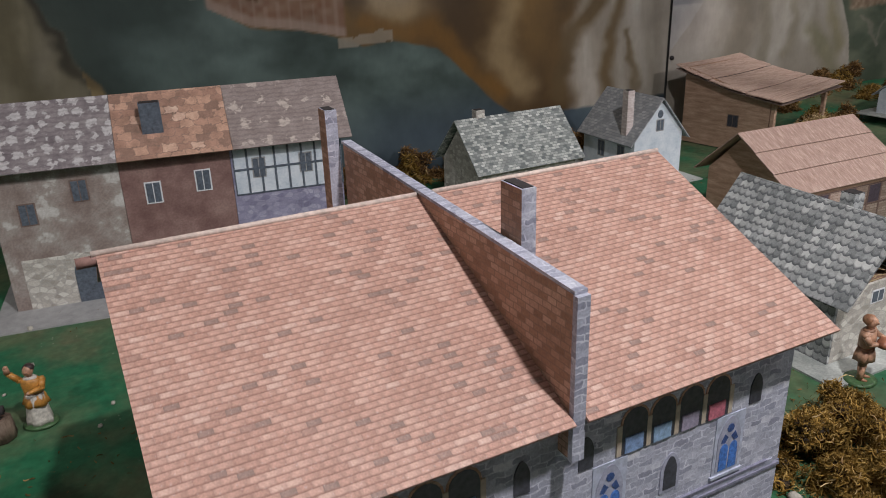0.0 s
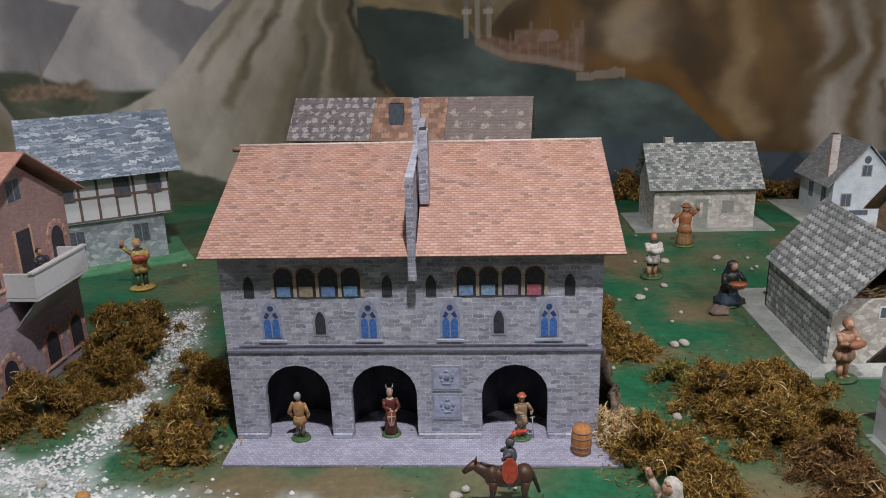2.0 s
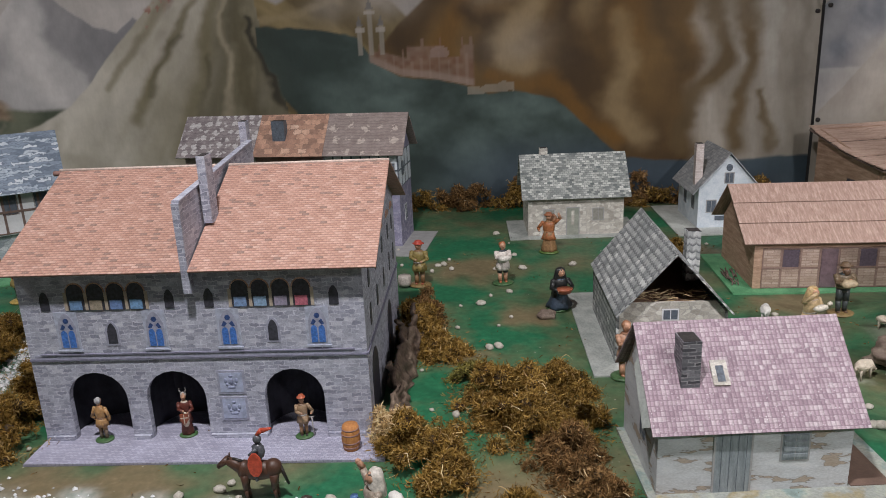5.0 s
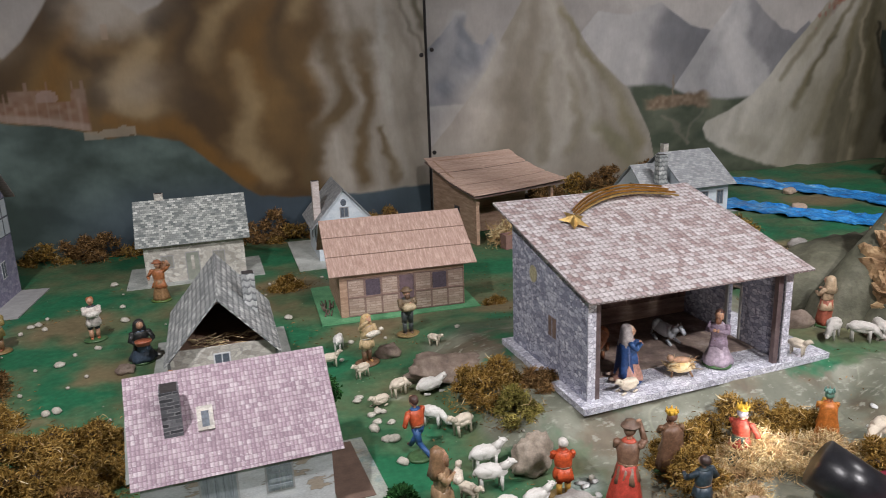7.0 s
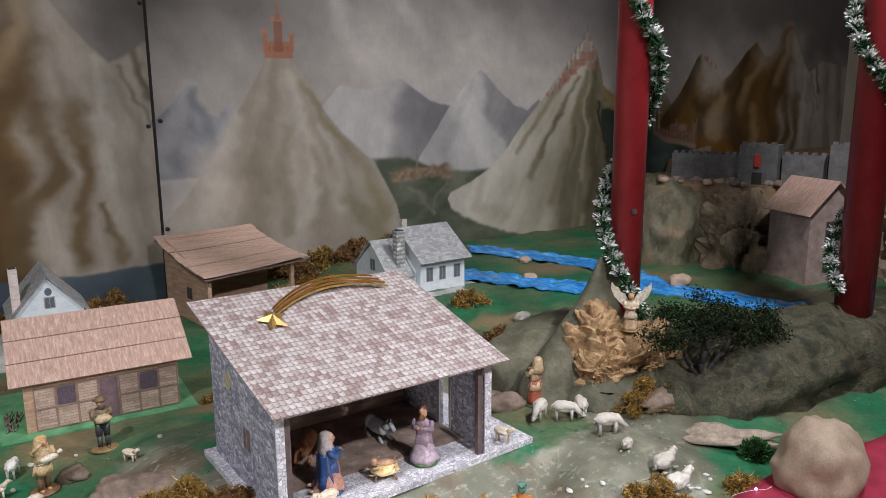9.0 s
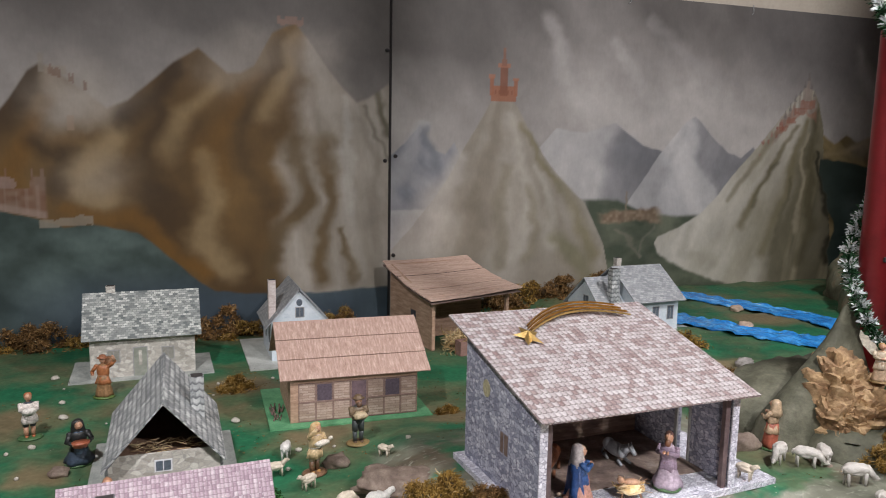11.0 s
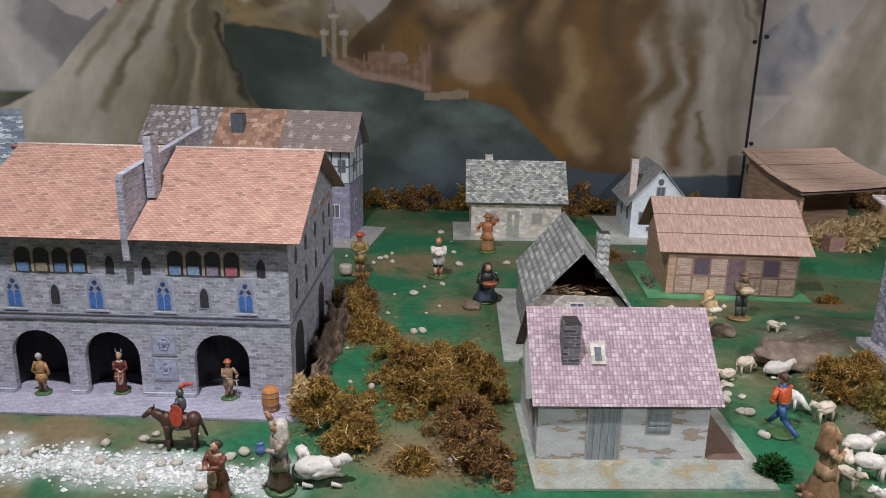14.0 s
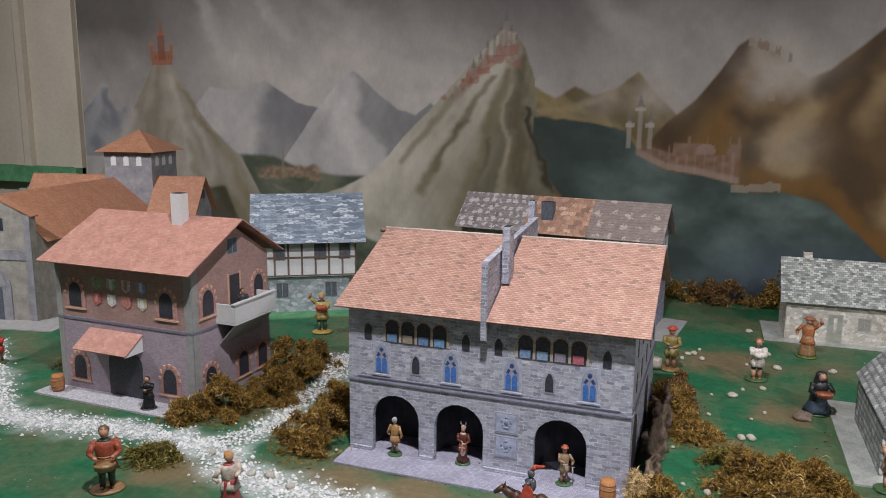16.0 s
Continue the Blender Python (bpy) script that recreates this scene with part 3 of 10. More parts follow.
def off_line(px, py, way):
    """Distance of points from a bent line."""
    best = np.full(px.shape, 9.0)
    for (ax, ay), (bx, by) in zip(way[:-1], way[1:]):
        dx, dy = bx - ax, by - ay
        t = np.clip(((px - ax) * dx + (py - ay) * dy) / (dx * dx + dy * dy), 0, 1)
        best = np.minimum(best, np.hypot(px - ax - t * dx, py - ay - t * dy))
    return best


GRIT = [(-1.5, 0.28), (-1.3, 0.12), (-0.92, -0.155), (-0.52, -0.11), (-0.30, -0.115), (-0.14, -0.215), (0.15, -0.24), (0.42, -0.262), (0.64, -0.285)]
GRIT_SIDE = [(-0.30, -0.10), (-0.235, 0.02), (-0.255, 0.20), (-0.262, 0.42), (-0.33, 0.60)]
gco = np.zeros(len(GROUND.data.vertices) * 3)
GROUND.data.vertices.foreach_get("co", gco)
gx, gy = gco[0::3], gco[1::3]
gn = np.array([noise.noise(Vector((a * 16, b * 16, 5.0))) for a, b in zip(gx, gy)])
gn2 = np.array([noise.noise(Vector((a * 3.1, b * 3.1, 8.0))) for a, b in zip(gx, gy)])
wash = smooth(0.085, 0.01, off_line(gx, gy, GRIT) + gn * 0.05) * 0.8
for wx, wy, wr in ((1.845, -0.270, 0.06), (2.76, -0.365, 0.05), (1.60, 0.19, 0.03)):
    wash = np.maximum(wash, 0.6 * smooth(wr, wr * 0.2, np.hypot(gx - wx, (gy - wy) * 1.4) + gn * 0.03))
wash = np.maximum(wash, 0.5 * smooth(0.06, 0.0, off_line(gx, gy, GRIT_SIDE) + gn * 0.05))
earth = np.zeros_like(gx)
for ex, ey, er in ((0.80, 0.98, 0.22), (0.22, -0.15, 0.16), (0.06, -0.165, 0.15), (0.17, -0.36, 0.14), (0.96, 0.58, 0.14), (-0.36, 0.52, 0.18), (0.90, -0.20, 0.14), (0.80, 0.33, 0.10), (1.62, 0.62, 0.16), (-0.30, -0.24, 0.14), (1.45, 1.12, 0.2), (2.02, 0.62, 0.14), (2.68, -0.38, 0.10), (1.35, 0.95, 0.12), (3.62, 1.15, 0.20), (3.85, 0.75, 0.25), (2.95, 0.62, 0.15), (3.3, 1.62, 0.2)):
    earth = np.maximum(earth, smooth(er, er * 0.3, np.hypot(gx - ex, (gy - ey) * 1.3) + gn * 0.07 + gn2 * 0.04))
lay = np.stack([wash, earth * 0.95, np.zeros_like(gx), np.ones_like(gx)], 1)
GROUND.data.color_attributes.new("paint", "FLOAT_COLOR", "POINT").data.foreach_set("color", lay.ravel())

tagged(GROUND, "uneven painted board ground in green and earth brown", "ground", kind="structure")

WALL_Y, WALL_TOP, SEAM, PANEL = 1.842, 1.50, 2.172, 4.74
rng = np.random.default_rng(4)


def value_noise(x, z, seed):
    """Smooth random field on a unit lattice."""
    tab = np.random.default_rng(seed).random((64, 64))
    xi, zi = np.floor(x).astype(int), np.floor(z).astype(int)
    fx, fz = x - xi, z - zi
    fx, fz = fx * fx * (3 - 2 * fx), fz * fz * (3 - 2 * fz)
    a, b = tab[xi % 64, zi % 64], tab[(xi + 1) % 64, zi % 64]
    c, d = tab[xi % 64, (zi + 1) % 64], tab[(xi + 1) % 64, (zi + 1) % 64]
    return (a * (1 - fx) + b * fx) * (1 - fz) + (c * (1 - fx) + d * fx) * fz


def fbm(x, z, seed, octaves=4):
    return sum(value_noise(x * 2 ** k, z * 2 ** k, seed + k) * 0.5 ** (k + 1) for k in range(octaves)) / (1 - 0.5 ** octaves)


def profile(u, pts):
    px, pz = zip(*pts)
    return np.interp(u, px, pz)


def mural(u, z):
    """The landscape that is painted on one wall panel: colour at u metres along it, z metres up."""
    wob = (fbm(u * 5, z * 5, 11) - 0.5) * 0.06
    rag = (fbm(u * 24, z * 24, 12, 3) - 0.5) * 0.022
    uu, zz = u + (fbm(u * 3.2, z * 5.5, 14, 4) - 0.5) * 0.13 + rag, z + (fbm(u * 4 + 9, z * 4, 13) - 0.5) * 0.10 + rag
    out = np.zeros((*u.shape, 3))

    def paint(mask, colour):
        nonlocal out
        out = out * (1 - mask[..., None]) + np.asarray(colour) * mask[..., None]

    def blend(a, b, t):
        return np.asarray(a) * (1 - t[..., None]) + np.asarray(b) * t[..., None]

    def stroke(line, width, colour, amount=0.7, end=None):
        """One long soft pull of the brush along a bent line, with a dry ragged edge."""
        end = width if end is None else end
        best, fade = np.full(u.shape, 9.0), np.zeros(u.shape)
        n = len(line) - 1
        for k in range(n):
            (ax, az), (bx, bz) = line[k], line[k + 1]
            dx, dz = bx - ax, bz - az
            t = np.clip(((uu - ax) * dx + (zz - az) * dz) / (dx * dx + dz * dz), 0, 1)
            w = width + (end - width) * (k + t) / n
            d = np.hypot(uu - ax - t * dx, zz - az - t * dz) / w
            best = np.minimum(best, d)
        hair = 0.55 + 0.75 * fbm((u - 0.3 * z) * 7, z * 4, 17, 3)
        paint(np.clip(smooth(1.25, 0.05, best) * hair, 0, 1) * amount, colour)

    def under(pts, soft=0.006):
        return smooth(-soft, soft, profile(u, pts) - z + rag * 0.5)

    def right_of(pts, soft=0.03):
        """1 to the right of a line that runs downwards, given as (z, u)."""
        q = sorted(pts)
        return smooth(-soft, soft, uu - np.interp(zz, [a for a, _ in q], [b for _, b in q]))

    # sky: grey, with slanting paler bands that open towards the mountains
    band = fbm((u + 0.75 * z) * 1.8, (z - 0.2 * u) * 0.8, 25, 3)
    cloud = fbm(u * 1.6 + z * 0.9, z * 1.4, 21, 3)
    left_dim = 0.38 * smooth(2.6, 3.6, u)
    tone = np.clip(0.22 + (cloud - 0.45) * 0.9 + (band - 0.45) * 1.1 + 0.42 * smooth(1.30, 0.85, z) - 0.38 * smooth(1.05, 1.45, z) - left_dim, 0, 1)
    paint(np.ones_like(u), blend((0.140, 0.132, 0.126), (0.45, 0.435, 0.42), tone))
    stroke([(1.10, 1.30), (1.25, 1.12), (1.36, 0.97)], 0.03, (0.48, 0.47, 0.46), 0.35, 0.09)
    stroke([(1.30, 1.40), (1.60, 1.15), (1.75, 1.02)], 0.04, (0.45, 0.44, 0.43), 0.3, 0.10)
    stroke([(0.75, 1.35), (0.85, 1.15), (0.95, 0.98)], 0.05, (0.46, 0.45, 0.44), 0.5, 0.10)
    stroke([(2.60, 1.30), (2.75, 1.10), (2.95, 0.98)], 0.05, (0.36, 0.35, 0.34), 0.5, 0.10)
    paint(0.45 * smooth(1.75, 2.1, u + 0.3 * (z - 1.2)) * smooth(2.75, 2.4, u) * smooth(0.95, 1.2, z), (0.17, 0.165, 0.165))
    # far blue-grey mountains
    paint(under([(0, 0.74), (0.06, 0.79), (0.13, 0.87), (0.20, 0.76), (0.25, 0.74), (0.29, 0.80), (0.36, 0.66), (0.5, 0.5), (4.8, 0.3)]), blend((0.20, 0.215, 0.245), (0.34, 0.345, 0.36), np.clip((fbm((u + z) * 8, z * 5, 31) - 0.3) * 2, 0, 1)))
    stroke([(0.13, 0.86), (0.10, 0.74), (0.02, 0.62)], 0.03, (0.37, 0.375, 0.39), 0.7, 0.06)
    stroke([(0.14, 0.84), (0.21, 0.72), (0.26, 0.58)], 0.025, (0.16, 0.175, 0.20), 0.7, 0.05)
    soft1 = under([(0.5, 0.5), (0.66, 0.72), (0.80, 0.875), (0.88, 0.86), (0.96, 0.855), (1.05, 0.885), (1.12, 0.905), (1.20, 0.85), (1.28, 0.80), (1.37, 0.78), (1.43, 0.76), (1.6, 0.5), (4.8, 0.3)])
    paint(soft1, blend((0.35, 0.35, 0.355), (0.47, 0.465, 0.46), np.clip((fbm((u - 0.4 * z) * 6, z * 2.5, 33) - 0.3) * 1.8 + 0.3 * smooth(0.85, 0.6, z), 0, 1)))
    face = soft1 * right_of([(0.91, 1.115), (0.80, 1.10), (0.66, 1.06), (0.5, 1.02)], 0.05) * smooth(1.45, 1.25, uu - 0.28 * (zz - 0.55) - 0.15)
    paint(face * 0.92, blend((0.165, 0.17, 0.185), (0.26, 0.26, 0.27), np.clip(smooth(0.80, 0.5, z) * 0.7 + (fbm(u * 14, z * 5, 34) - 0.5), 0, 1)))
    soft2 = under([(1.0, 0.3), (1.19, 0.50), (1.28, 0.62), (1.37, 0.745), (1.46, 0.85), (1.53, 0.925), (1.58, 0.95), (1.64, 0.90), (1.71, 0.83), (1.80, 0.77), (1.88, 0.745), (1.95, 0.80), (2.02, 0.74), (2.1, 0.6), (4.8, 0.3)])
    paint(soft2, blend((0.40, 0.40, 0.405), (0.53, 0.525, 0.52), np.clip((fbm((u + 0.5 * z) * 7, z * 3, 35) - 0.3) * 2.0, 0, 1)))
    paint(soft2 * right_of([(0.95, 1.575), (0.86, 1.60), (0.74, 1.63), (0.60, 1.71), (0.48, 1.74)], 0.035) * 0.85, blend((0.175, 0.18, 0.195), (0.29, 0.29, 0.30), np.clip((fbm((u - 0.5 * z) * 9, z * 3, 36) - 0.28) * 1.8 + 0.3 * smooth(0.75, 0.5, z), 0, 1)))
    stroke([(1.53, 0.88), (1.47, 0.74), (1.36, 0.58)], 0.03, (0.33, 0.33, 0.335), 0.5, 0.05)
    # valley with a far brown town
    vale = smooth(0.9, 1.0, u) * smooth(2.3, 2.0, u)
    paint(vale * under([(0, 0.54), (1.15, 0.535), (1.3, 0.47), (1.5, 0.45), (4.8, 0.45)], 0.012), blend((0.075, 0.095, 0.065), (0.155, 0.17, 0.125), np.clip((fbm(u * 7, z * 14, 37) - 0.35) * 2.4, 0, 1)))
    paint(smooth(1.0, 1.06, uu) * smooth(1.44, 1.36, uu) * smooth(0.425, 0.445, zz) * smooth(0.505, 0.485, zz), blend((0.17, 0.12, 0.08), (0.30, 0.24, 0.175), value_noise(u * 60, z * 70, 38)))
    stroke([(1.20, 0.58), (1.20, 0.50)], 0.008, (0.24, 0.20, 0.15), 0.9)
    stroke([(1.12, 0.40), (1.22, 0.33), (1.30, 0.27)], 0.012, (0.22, 0.21, 0.17), 0.6)
    stroke([(1.36, 0.42), (1.27, 0.36), (1.30, 0.27)], 0.010, (0.24, 0.23, 0.19), 0.5)
    # pale hill with the red castle
    hill_top = [(-0.2, 0.1), (0.03, 0.35), (0.12, 0.45), (0.21, 0.56), (0.27, 0.65), (0.32, 0.74), (0.38, 0.84), (0.43, 0.92), (0.47, 0.99), (0.50, 1.01), (0.55, 1.01), (0.59, 0.97), (0.64, 0.89), (0.69, 0.81), (0.75, 0.73), (0.81, 0.66), (0.89, 0.585), (0.97, 0.52), (1.02, 0.43), (1.08, 0.32), (1.13, 0.12), (1.2, -0.1), (4.8, -0.1)]
    ht = under(hill_top)
    streak = fbm((u - 0.52) / (1.15 - np.clip(z, 0, 1.05)) * 5, z * 1.1, 41, 4)
    paint(ht, blend((0.27, 0.25, 0.21), (0.40, 0.38, 0.34), np.clip((streak - 0.32) * 1.8, 0, 1)))
    stroke([(0.34, 0.72), (0.20, 0.50), (0.06, 0.30)], 0.05, (0.44, 0.42, 0.39), 0.75, 0.14)
    stroke([(0.51, 1.02), (0.47, 0.75), (0.41, 0.50), (0.38, 0.15)], 0.05, (0.21, 0.185, 0.145), 0.85, 0.12)
    stroke([(0.54, 0.70), (0.50, 0.55), (0.50, 0.42), (0.54, 0.22)], 0.03, (0.19, 0.17, 0.12), 0.6, 0.05)
    stroke([(0.57, 0.92), (0.60, 0.70), (0.64, 0.48), (0.62, 0.28)], 0.025, (0.43, 0.41, 0.37), 0.75, 0.07)
    stroke([(0.62, 0.62), (0.69, 0.42), (0.66, 0.25)], 0.03, (0.23, 0.21, 0.15), 0.6, 0.04)
    stroke([(0.68, 0.72), (0.76, 0.52), (0.78, 0.32)], 0.02, (0.40, 0.385, 0.34), 0.7, 0.05)
    stroke([(0.62, 0.90), (0.76, 0.68), (0.90, 0.50), (1.0, 0.28)], 0.02, (0.20, 0.18, 0.10), 0.75, 0.06)
    stroke([(0.80, 0.36), (0.92, 0.24), (1.02, 0.12)], 0.06, (0.17, 0.165, 0.09), 0.65, 0.09)
    # ochre hills behind the castle mountain
    paint(smooth(2.3, 2.36, u) * under([(2.3, 0.92), (2.42, 0.87), (2.50, 0.825), (2.58, 0.875), (2.66, 0.835), (2.74, 0.86), (2.83, 0.935), (2.90, 0.85), (3.0, 0.74), (4.8, 0.7)], 0.01), blend((0.13, 0.10, 0.045), (0.30, 0.245, 0.13), np.clip((fbm((u + z) * 7, z * 6, 47) - 0.32) * 2.4, 0, 1)))
    stroke([(2.45, 0.77), (2.62, 0.80), (2.76, 0.82)], 0.025, (0.30, 0.25, 0.15), 0.6)
    # castle mountain: a pale flank that sweeps down to the left, olive folds, a steep dark side
    flank = [(1.3, 0.0), (1.355, 0.28), (1.39, 0.345), (1.52, 0.395), (1.64, 0.455), (1.75, 0.555), (1.84, 0.665), (1.93, 0.75), (2.01, 0.835), (2.10, 0.94), (2.20, 1.05), (2.27, 1.12), (2.33, 1.10), (2.37, 1.03), (2.41, 0.91), (2.43, 0.74), (2.50, 0.45), (2.545, 0.20), (2.58, 0.0), (2.60, -0.1), (4.8, -0.1)]
    foot = profile(u, [(1.3, 0.36), (1.365, 0.325), (1.40, 0.26), (1.48, 0.215), (1.58, 0.165), (1.70, 0.125), (1.9, 0.07), (2.4, 0.02), (4.8, 0.0)])
    cm = under(flank) * smooth(-0.012, 0.012, z - foot + rag)
    sweep = fbm((u - 0.55 * z) * 6.5, (z + 0.4 * u) * 1.6, 53, 4)
    paint(cm, blend((0.30, 0.285, 0.225), (0.50, 0.485, 0.435), np.clip((sweep - 0.30) * 1.6 + 0.2 + 0.4 * smooth(2.05, 1.55, u) - 0.35 * smooth(2.1, 2.4, u), 0, 1)))
    FOLD, DEEP = (0.155, 0.138, 0.075), (0.085, 0.075, 0.038)
    inside = out.copy()
    lee = right_of([(1.10, 2.34), (0.85, 2.28), (0.60, 2.22), (0.40, 2.16), (0.10, 2.08)], 0.06)
    paint(lee * 0.72, blend((0.085, 0.075, 0.035), (0.27, 0.245, 0.16), np.clip((fbm((u - 0.15 * z) * 15, z * 2.0, 57, 4) - 0.40) * 2.6, 0, 1)))
    stroke([(2.16, 0.97), (2.04, 0.80), (1.90, 0.66), (1.80, 0.54)], 0.03, FOLD, 0.55, 0.02)
    stroke([(2.22, 0.92), (2.13, 0.74), (1.98, 0.57), (1.90, 0.40)], 0.02, FOLD, 0.75, 0.035)
    stroke([(2.14, 0.72), (2.02, 0.62), (1.97, 0.50)], 0.02, DEEP, 0.55, 0.02)
    stroke([(2.29, 0.95), (2.24, 0.70), (2.15, 0.48), (2.08, 0.25)], 0.03, FOLD, 0.75, 0.05)
    stroke([(2.22, 0.62), (2.17, 0.44), (2.14, 0.25)], 0.015, DEEP, 0.55, 0.03)
    stroke([(2.36, 1.00), (2.38, 0.75), (2.36, 0.45), (2.34, 0.2)], 0.045, DEEP, 0.75, 0.055)
    stroke([(2.31, 0.88), (2.31, 0.62), (2.27, 0.36)], 0.015, (0.34, 0.31, 0.23), 0.7, 0.028)
    stroke([(2.415, 0.78), (2.47, 0.5), (2.52, 0.2)], 0.014, (0.035, 0.032, 0.018), 0.95, 0.040)
    stroke([(2.05, 0.68), (1.86, 0.47), (1.70, 0.33)], 0.025, (0.43, 0.415, 0.37), 0.65, 0.05)
    stroke([(1.60, 0.40), (1.55, 0.28), (1.75, 0.17)], 0.03, (0.29, 0.275, 0.225), 0.5, 0.05)
    out = np.where((cm > 0.02)[..., None], out, inside)
    out = inside * (1 - cm[..., None]) + out * cm[..., None]
    # brown mountain
    brown_top = profile(u, [(2.75, 0.50), (2.95, 0.73), (3.05, 0.82), (3.13, 0.93), (3.19, 1.03), (3.23, 1.06), (3.31, 1.01), (3.37, 0.96), (3.44, 0.905), (3.51, 0.935), (3.58, 1.0), (3.67, 1.085), (3.76, 1.145), (3.81, 1.10), (3.86, 1.055), (3.91, 1.06), (3.96, 1.09), (4.03, 1.22), (4.08, 1.25), (4.12, 1.265), (4.17, 1.20), (4.23, 1.11), (4.30, 1.02), (4.36, 0.96), (4.41, 0.98), (4.49, 1.04), (4.8, 1.0)]) + wob * 0.25
    bm_ = smooth(-0.010, 0.010, brown_top - z) * smooth(2.74, 2.8, u)
    s1 = fbm((u - 0.30 * z) * 3.6 + 0.6 * fbm(u * 6, z * 6, 60), z * 3.0, 61, 4)
    s2 = fbm(u * 2.2, z * 2.0, 67, 4)
    before = out.copy()
    bc = blend((0.060, 0.032, 0.005), (0.19, 0.118, 0.038), np.clip((s1 - 0.36) * 2.0, 0, 1) * 0.65 + np.clip((s2 - 0.36) * 1.6, 0, 0.35))
    paint(np.ones_like(u), bc)
    DARK, RUST, PALE = (0.040, 0.020, 0.002), (0.155, 0.080, 0.009), (0.30, 0.228, 0.125)
    stroke([(3.22, 1.05), (3.10, 0.85), (2.98, 0.68)], 0.06, DARK, 0.94, 0.110)
    stroke([(3.24, 0.95), (3.16, 0.75), (3.12, 0.62)], 0.03, RUST, 0.88, 0.066)
    stroke([(3.20, 0.80), (3.32, 0.72), (3.28, 0.60)], 0.05, DARK, 0.75, 0.066)
    stroke([(3.28, 1.02), (3.31, 0.90), (3.38, 0.88)], 0.05, (0.31, 0.27, 0.215), 0.7, 0.07)
    stroke([(3.44, 0.80), (3.36, 0.66), (3.42, 0.55)], 0.06, PALE, 0.88, 0.099)
    stroke([(3.70, 1.10), (3.58, 0.95), (3.46, 0.86)], 0.035, DARK, 0.88, 0.066)
    stroke([(3.62, 0.90), (3.56, 0.70), (3.62, 0.52)], 0.05, DARK, 0.62, 0.088)
    stroke([(3.84, 1.05), (3.70, 0.90), (3.66, 0.75)], 0.03, PALE, 0.69, 0.077)
    stroke([(3.96, 1.06), (3.86, 0.86), (3.82, 0.66)], 0.05, RUST, 0.75, 0.088)
    stroke([(4.05, 1.18), (3.96, 0.98), (3.92, 0.74), (3.98, 0.52)], 0.04, (0.07, 0.042, 0.012), 0.7, 0.06)
    stroke([(4.10, 1.20), (4.06, 1.05), (4.02, 0.90)], 0.03, PALE, 0.62, 0.066)
    stroke([(3.80, 0.70), (3.76, 0.46), (3.84, 0.28)], 0.05, PALE, 0.69, 0.088)
    stroke([(3.52, 0.50), (3.64, 0.38), (3.74, 0.26)], 0.05, RUST, 0.88, 0.055)
    stroke([(3.30, 0.52), (3.42, 0.48), (3.54, 0.47)], 0.03, RUST, 0.88, 0.055)
    side = right_of([(1.26, 4.14), (1.05, 4.17), (0.84, 4.15), (0.68, 4.06), (0.45, 4.04), (0.20, 4.06), (0.0, 4.0)], 0.05)
    paint(side * 0.9, blend((0.24, 0.22, 0.185), (0.38, 0.36, 0.325), np.clip((fbm((u + 0.12 * z) * 13, z * 2.2, 71, 4) - 0.28) * 2.2, 0, 1)))
    stroke([(4.15, 0.80), (4.13, 0.55), (4.04, 0.40), (4.00, 0.22)], 0.055, (0.105, 0.070, 0.026), 0.95, 0.05)
    stroke([(4.23, 0.80), (4.25, 0.55), (4.22, 0.35), (4.19, 0.18)], 0.045, (0.12, 0.082, 0.034), 0.95, 0.045)
    stroke([(4.30, 0.42), (4.33, 0.32), (4.31, 0.18)], 0.022, (0.125, 0.088, 0.038), 0.95, 0.03)
    stroke([(4.30, 1.00), (4.30, 0.75), (4.34, 0.50)], 0.02, (0.42, 0.41, 0.38), 0.7, 0.035)
    stroke([(4.36, 0.90), (4.42, 0.70), (4.45, 0.45)], 0.02, (0.24, 0.22, 0.19), 0.6, 0.03)
    stroke([(4.44, 1.00), (4.46, 0.90), (4.49, 0.82)], 0.02, (0.095, 0.085, 0.05), 0.85, 0.03)
    stroke([(4.38, 0.95), (4.43, 0.82), (4.50, 0.70)], 0.012, (0.14, 0.13, 0.10), 0.7, 0.02)
    out = before * (1 - bm_[..., None]) + out * bm_[..., None]
    # drifting mist on the lee of the peaks
    for mu, mz, mr, amt in ((3.36, 0.97, 0.13, 0.75), (3.30, 0.90, 0.09, 0.55), (2.92, 0.83, 0.09, 0.75), (2.72, 0.80, 0.08, 0.5), (4.19, 1.14, 0.12, 0.7), (4.24, 0.98, 0.10, 0.5), (3.86, 1.08, 0.10, 0.45), (3.40, 0.64, 0.12, 0.35), (3.95, 1.16, 0.08, 0.5)):
        fog = np.exp(-(((uu - mu) / mr) ** 2 + ((zz - mz) / (mr * 0.75)) ** 2)) * (0.6 + 0.8 * fbm(u * 6, z * 6, 102, 3))
        paint(np.clip(fog, 0, 1) * amt, (0.37, 0.345, 0.31))
    # lake below the shore
    shore = [(2.30, 0.0), (2.40, 0.0), (2.41, 0.745), (2.54, 0.735), (2.66, 0.72), (2.79, 0.69), (2.86, 0.58), (2.95, 0.53), (3.09, 0.515), (3.2, 0.485), (3.28, 0.452), (3.38, 0.458), (3.53, 0.425), (3.64, 0.32), (3.74, 0.22), (3.80, 0.175), (3.93, 0.16), (4.2, 0.15), (4.8, 0.18)]
    lk = under(shore) * right_of([(0.75, 2.425), (0.45, 2.495), (0.20, 2.54), (0.0, 2.57)], 0.010)
    ripple = np.clip((fbm(u * 4.5 + z * 2, z * 6 - u, 81, 5) - 0.36) * 2.8, 0, 1)
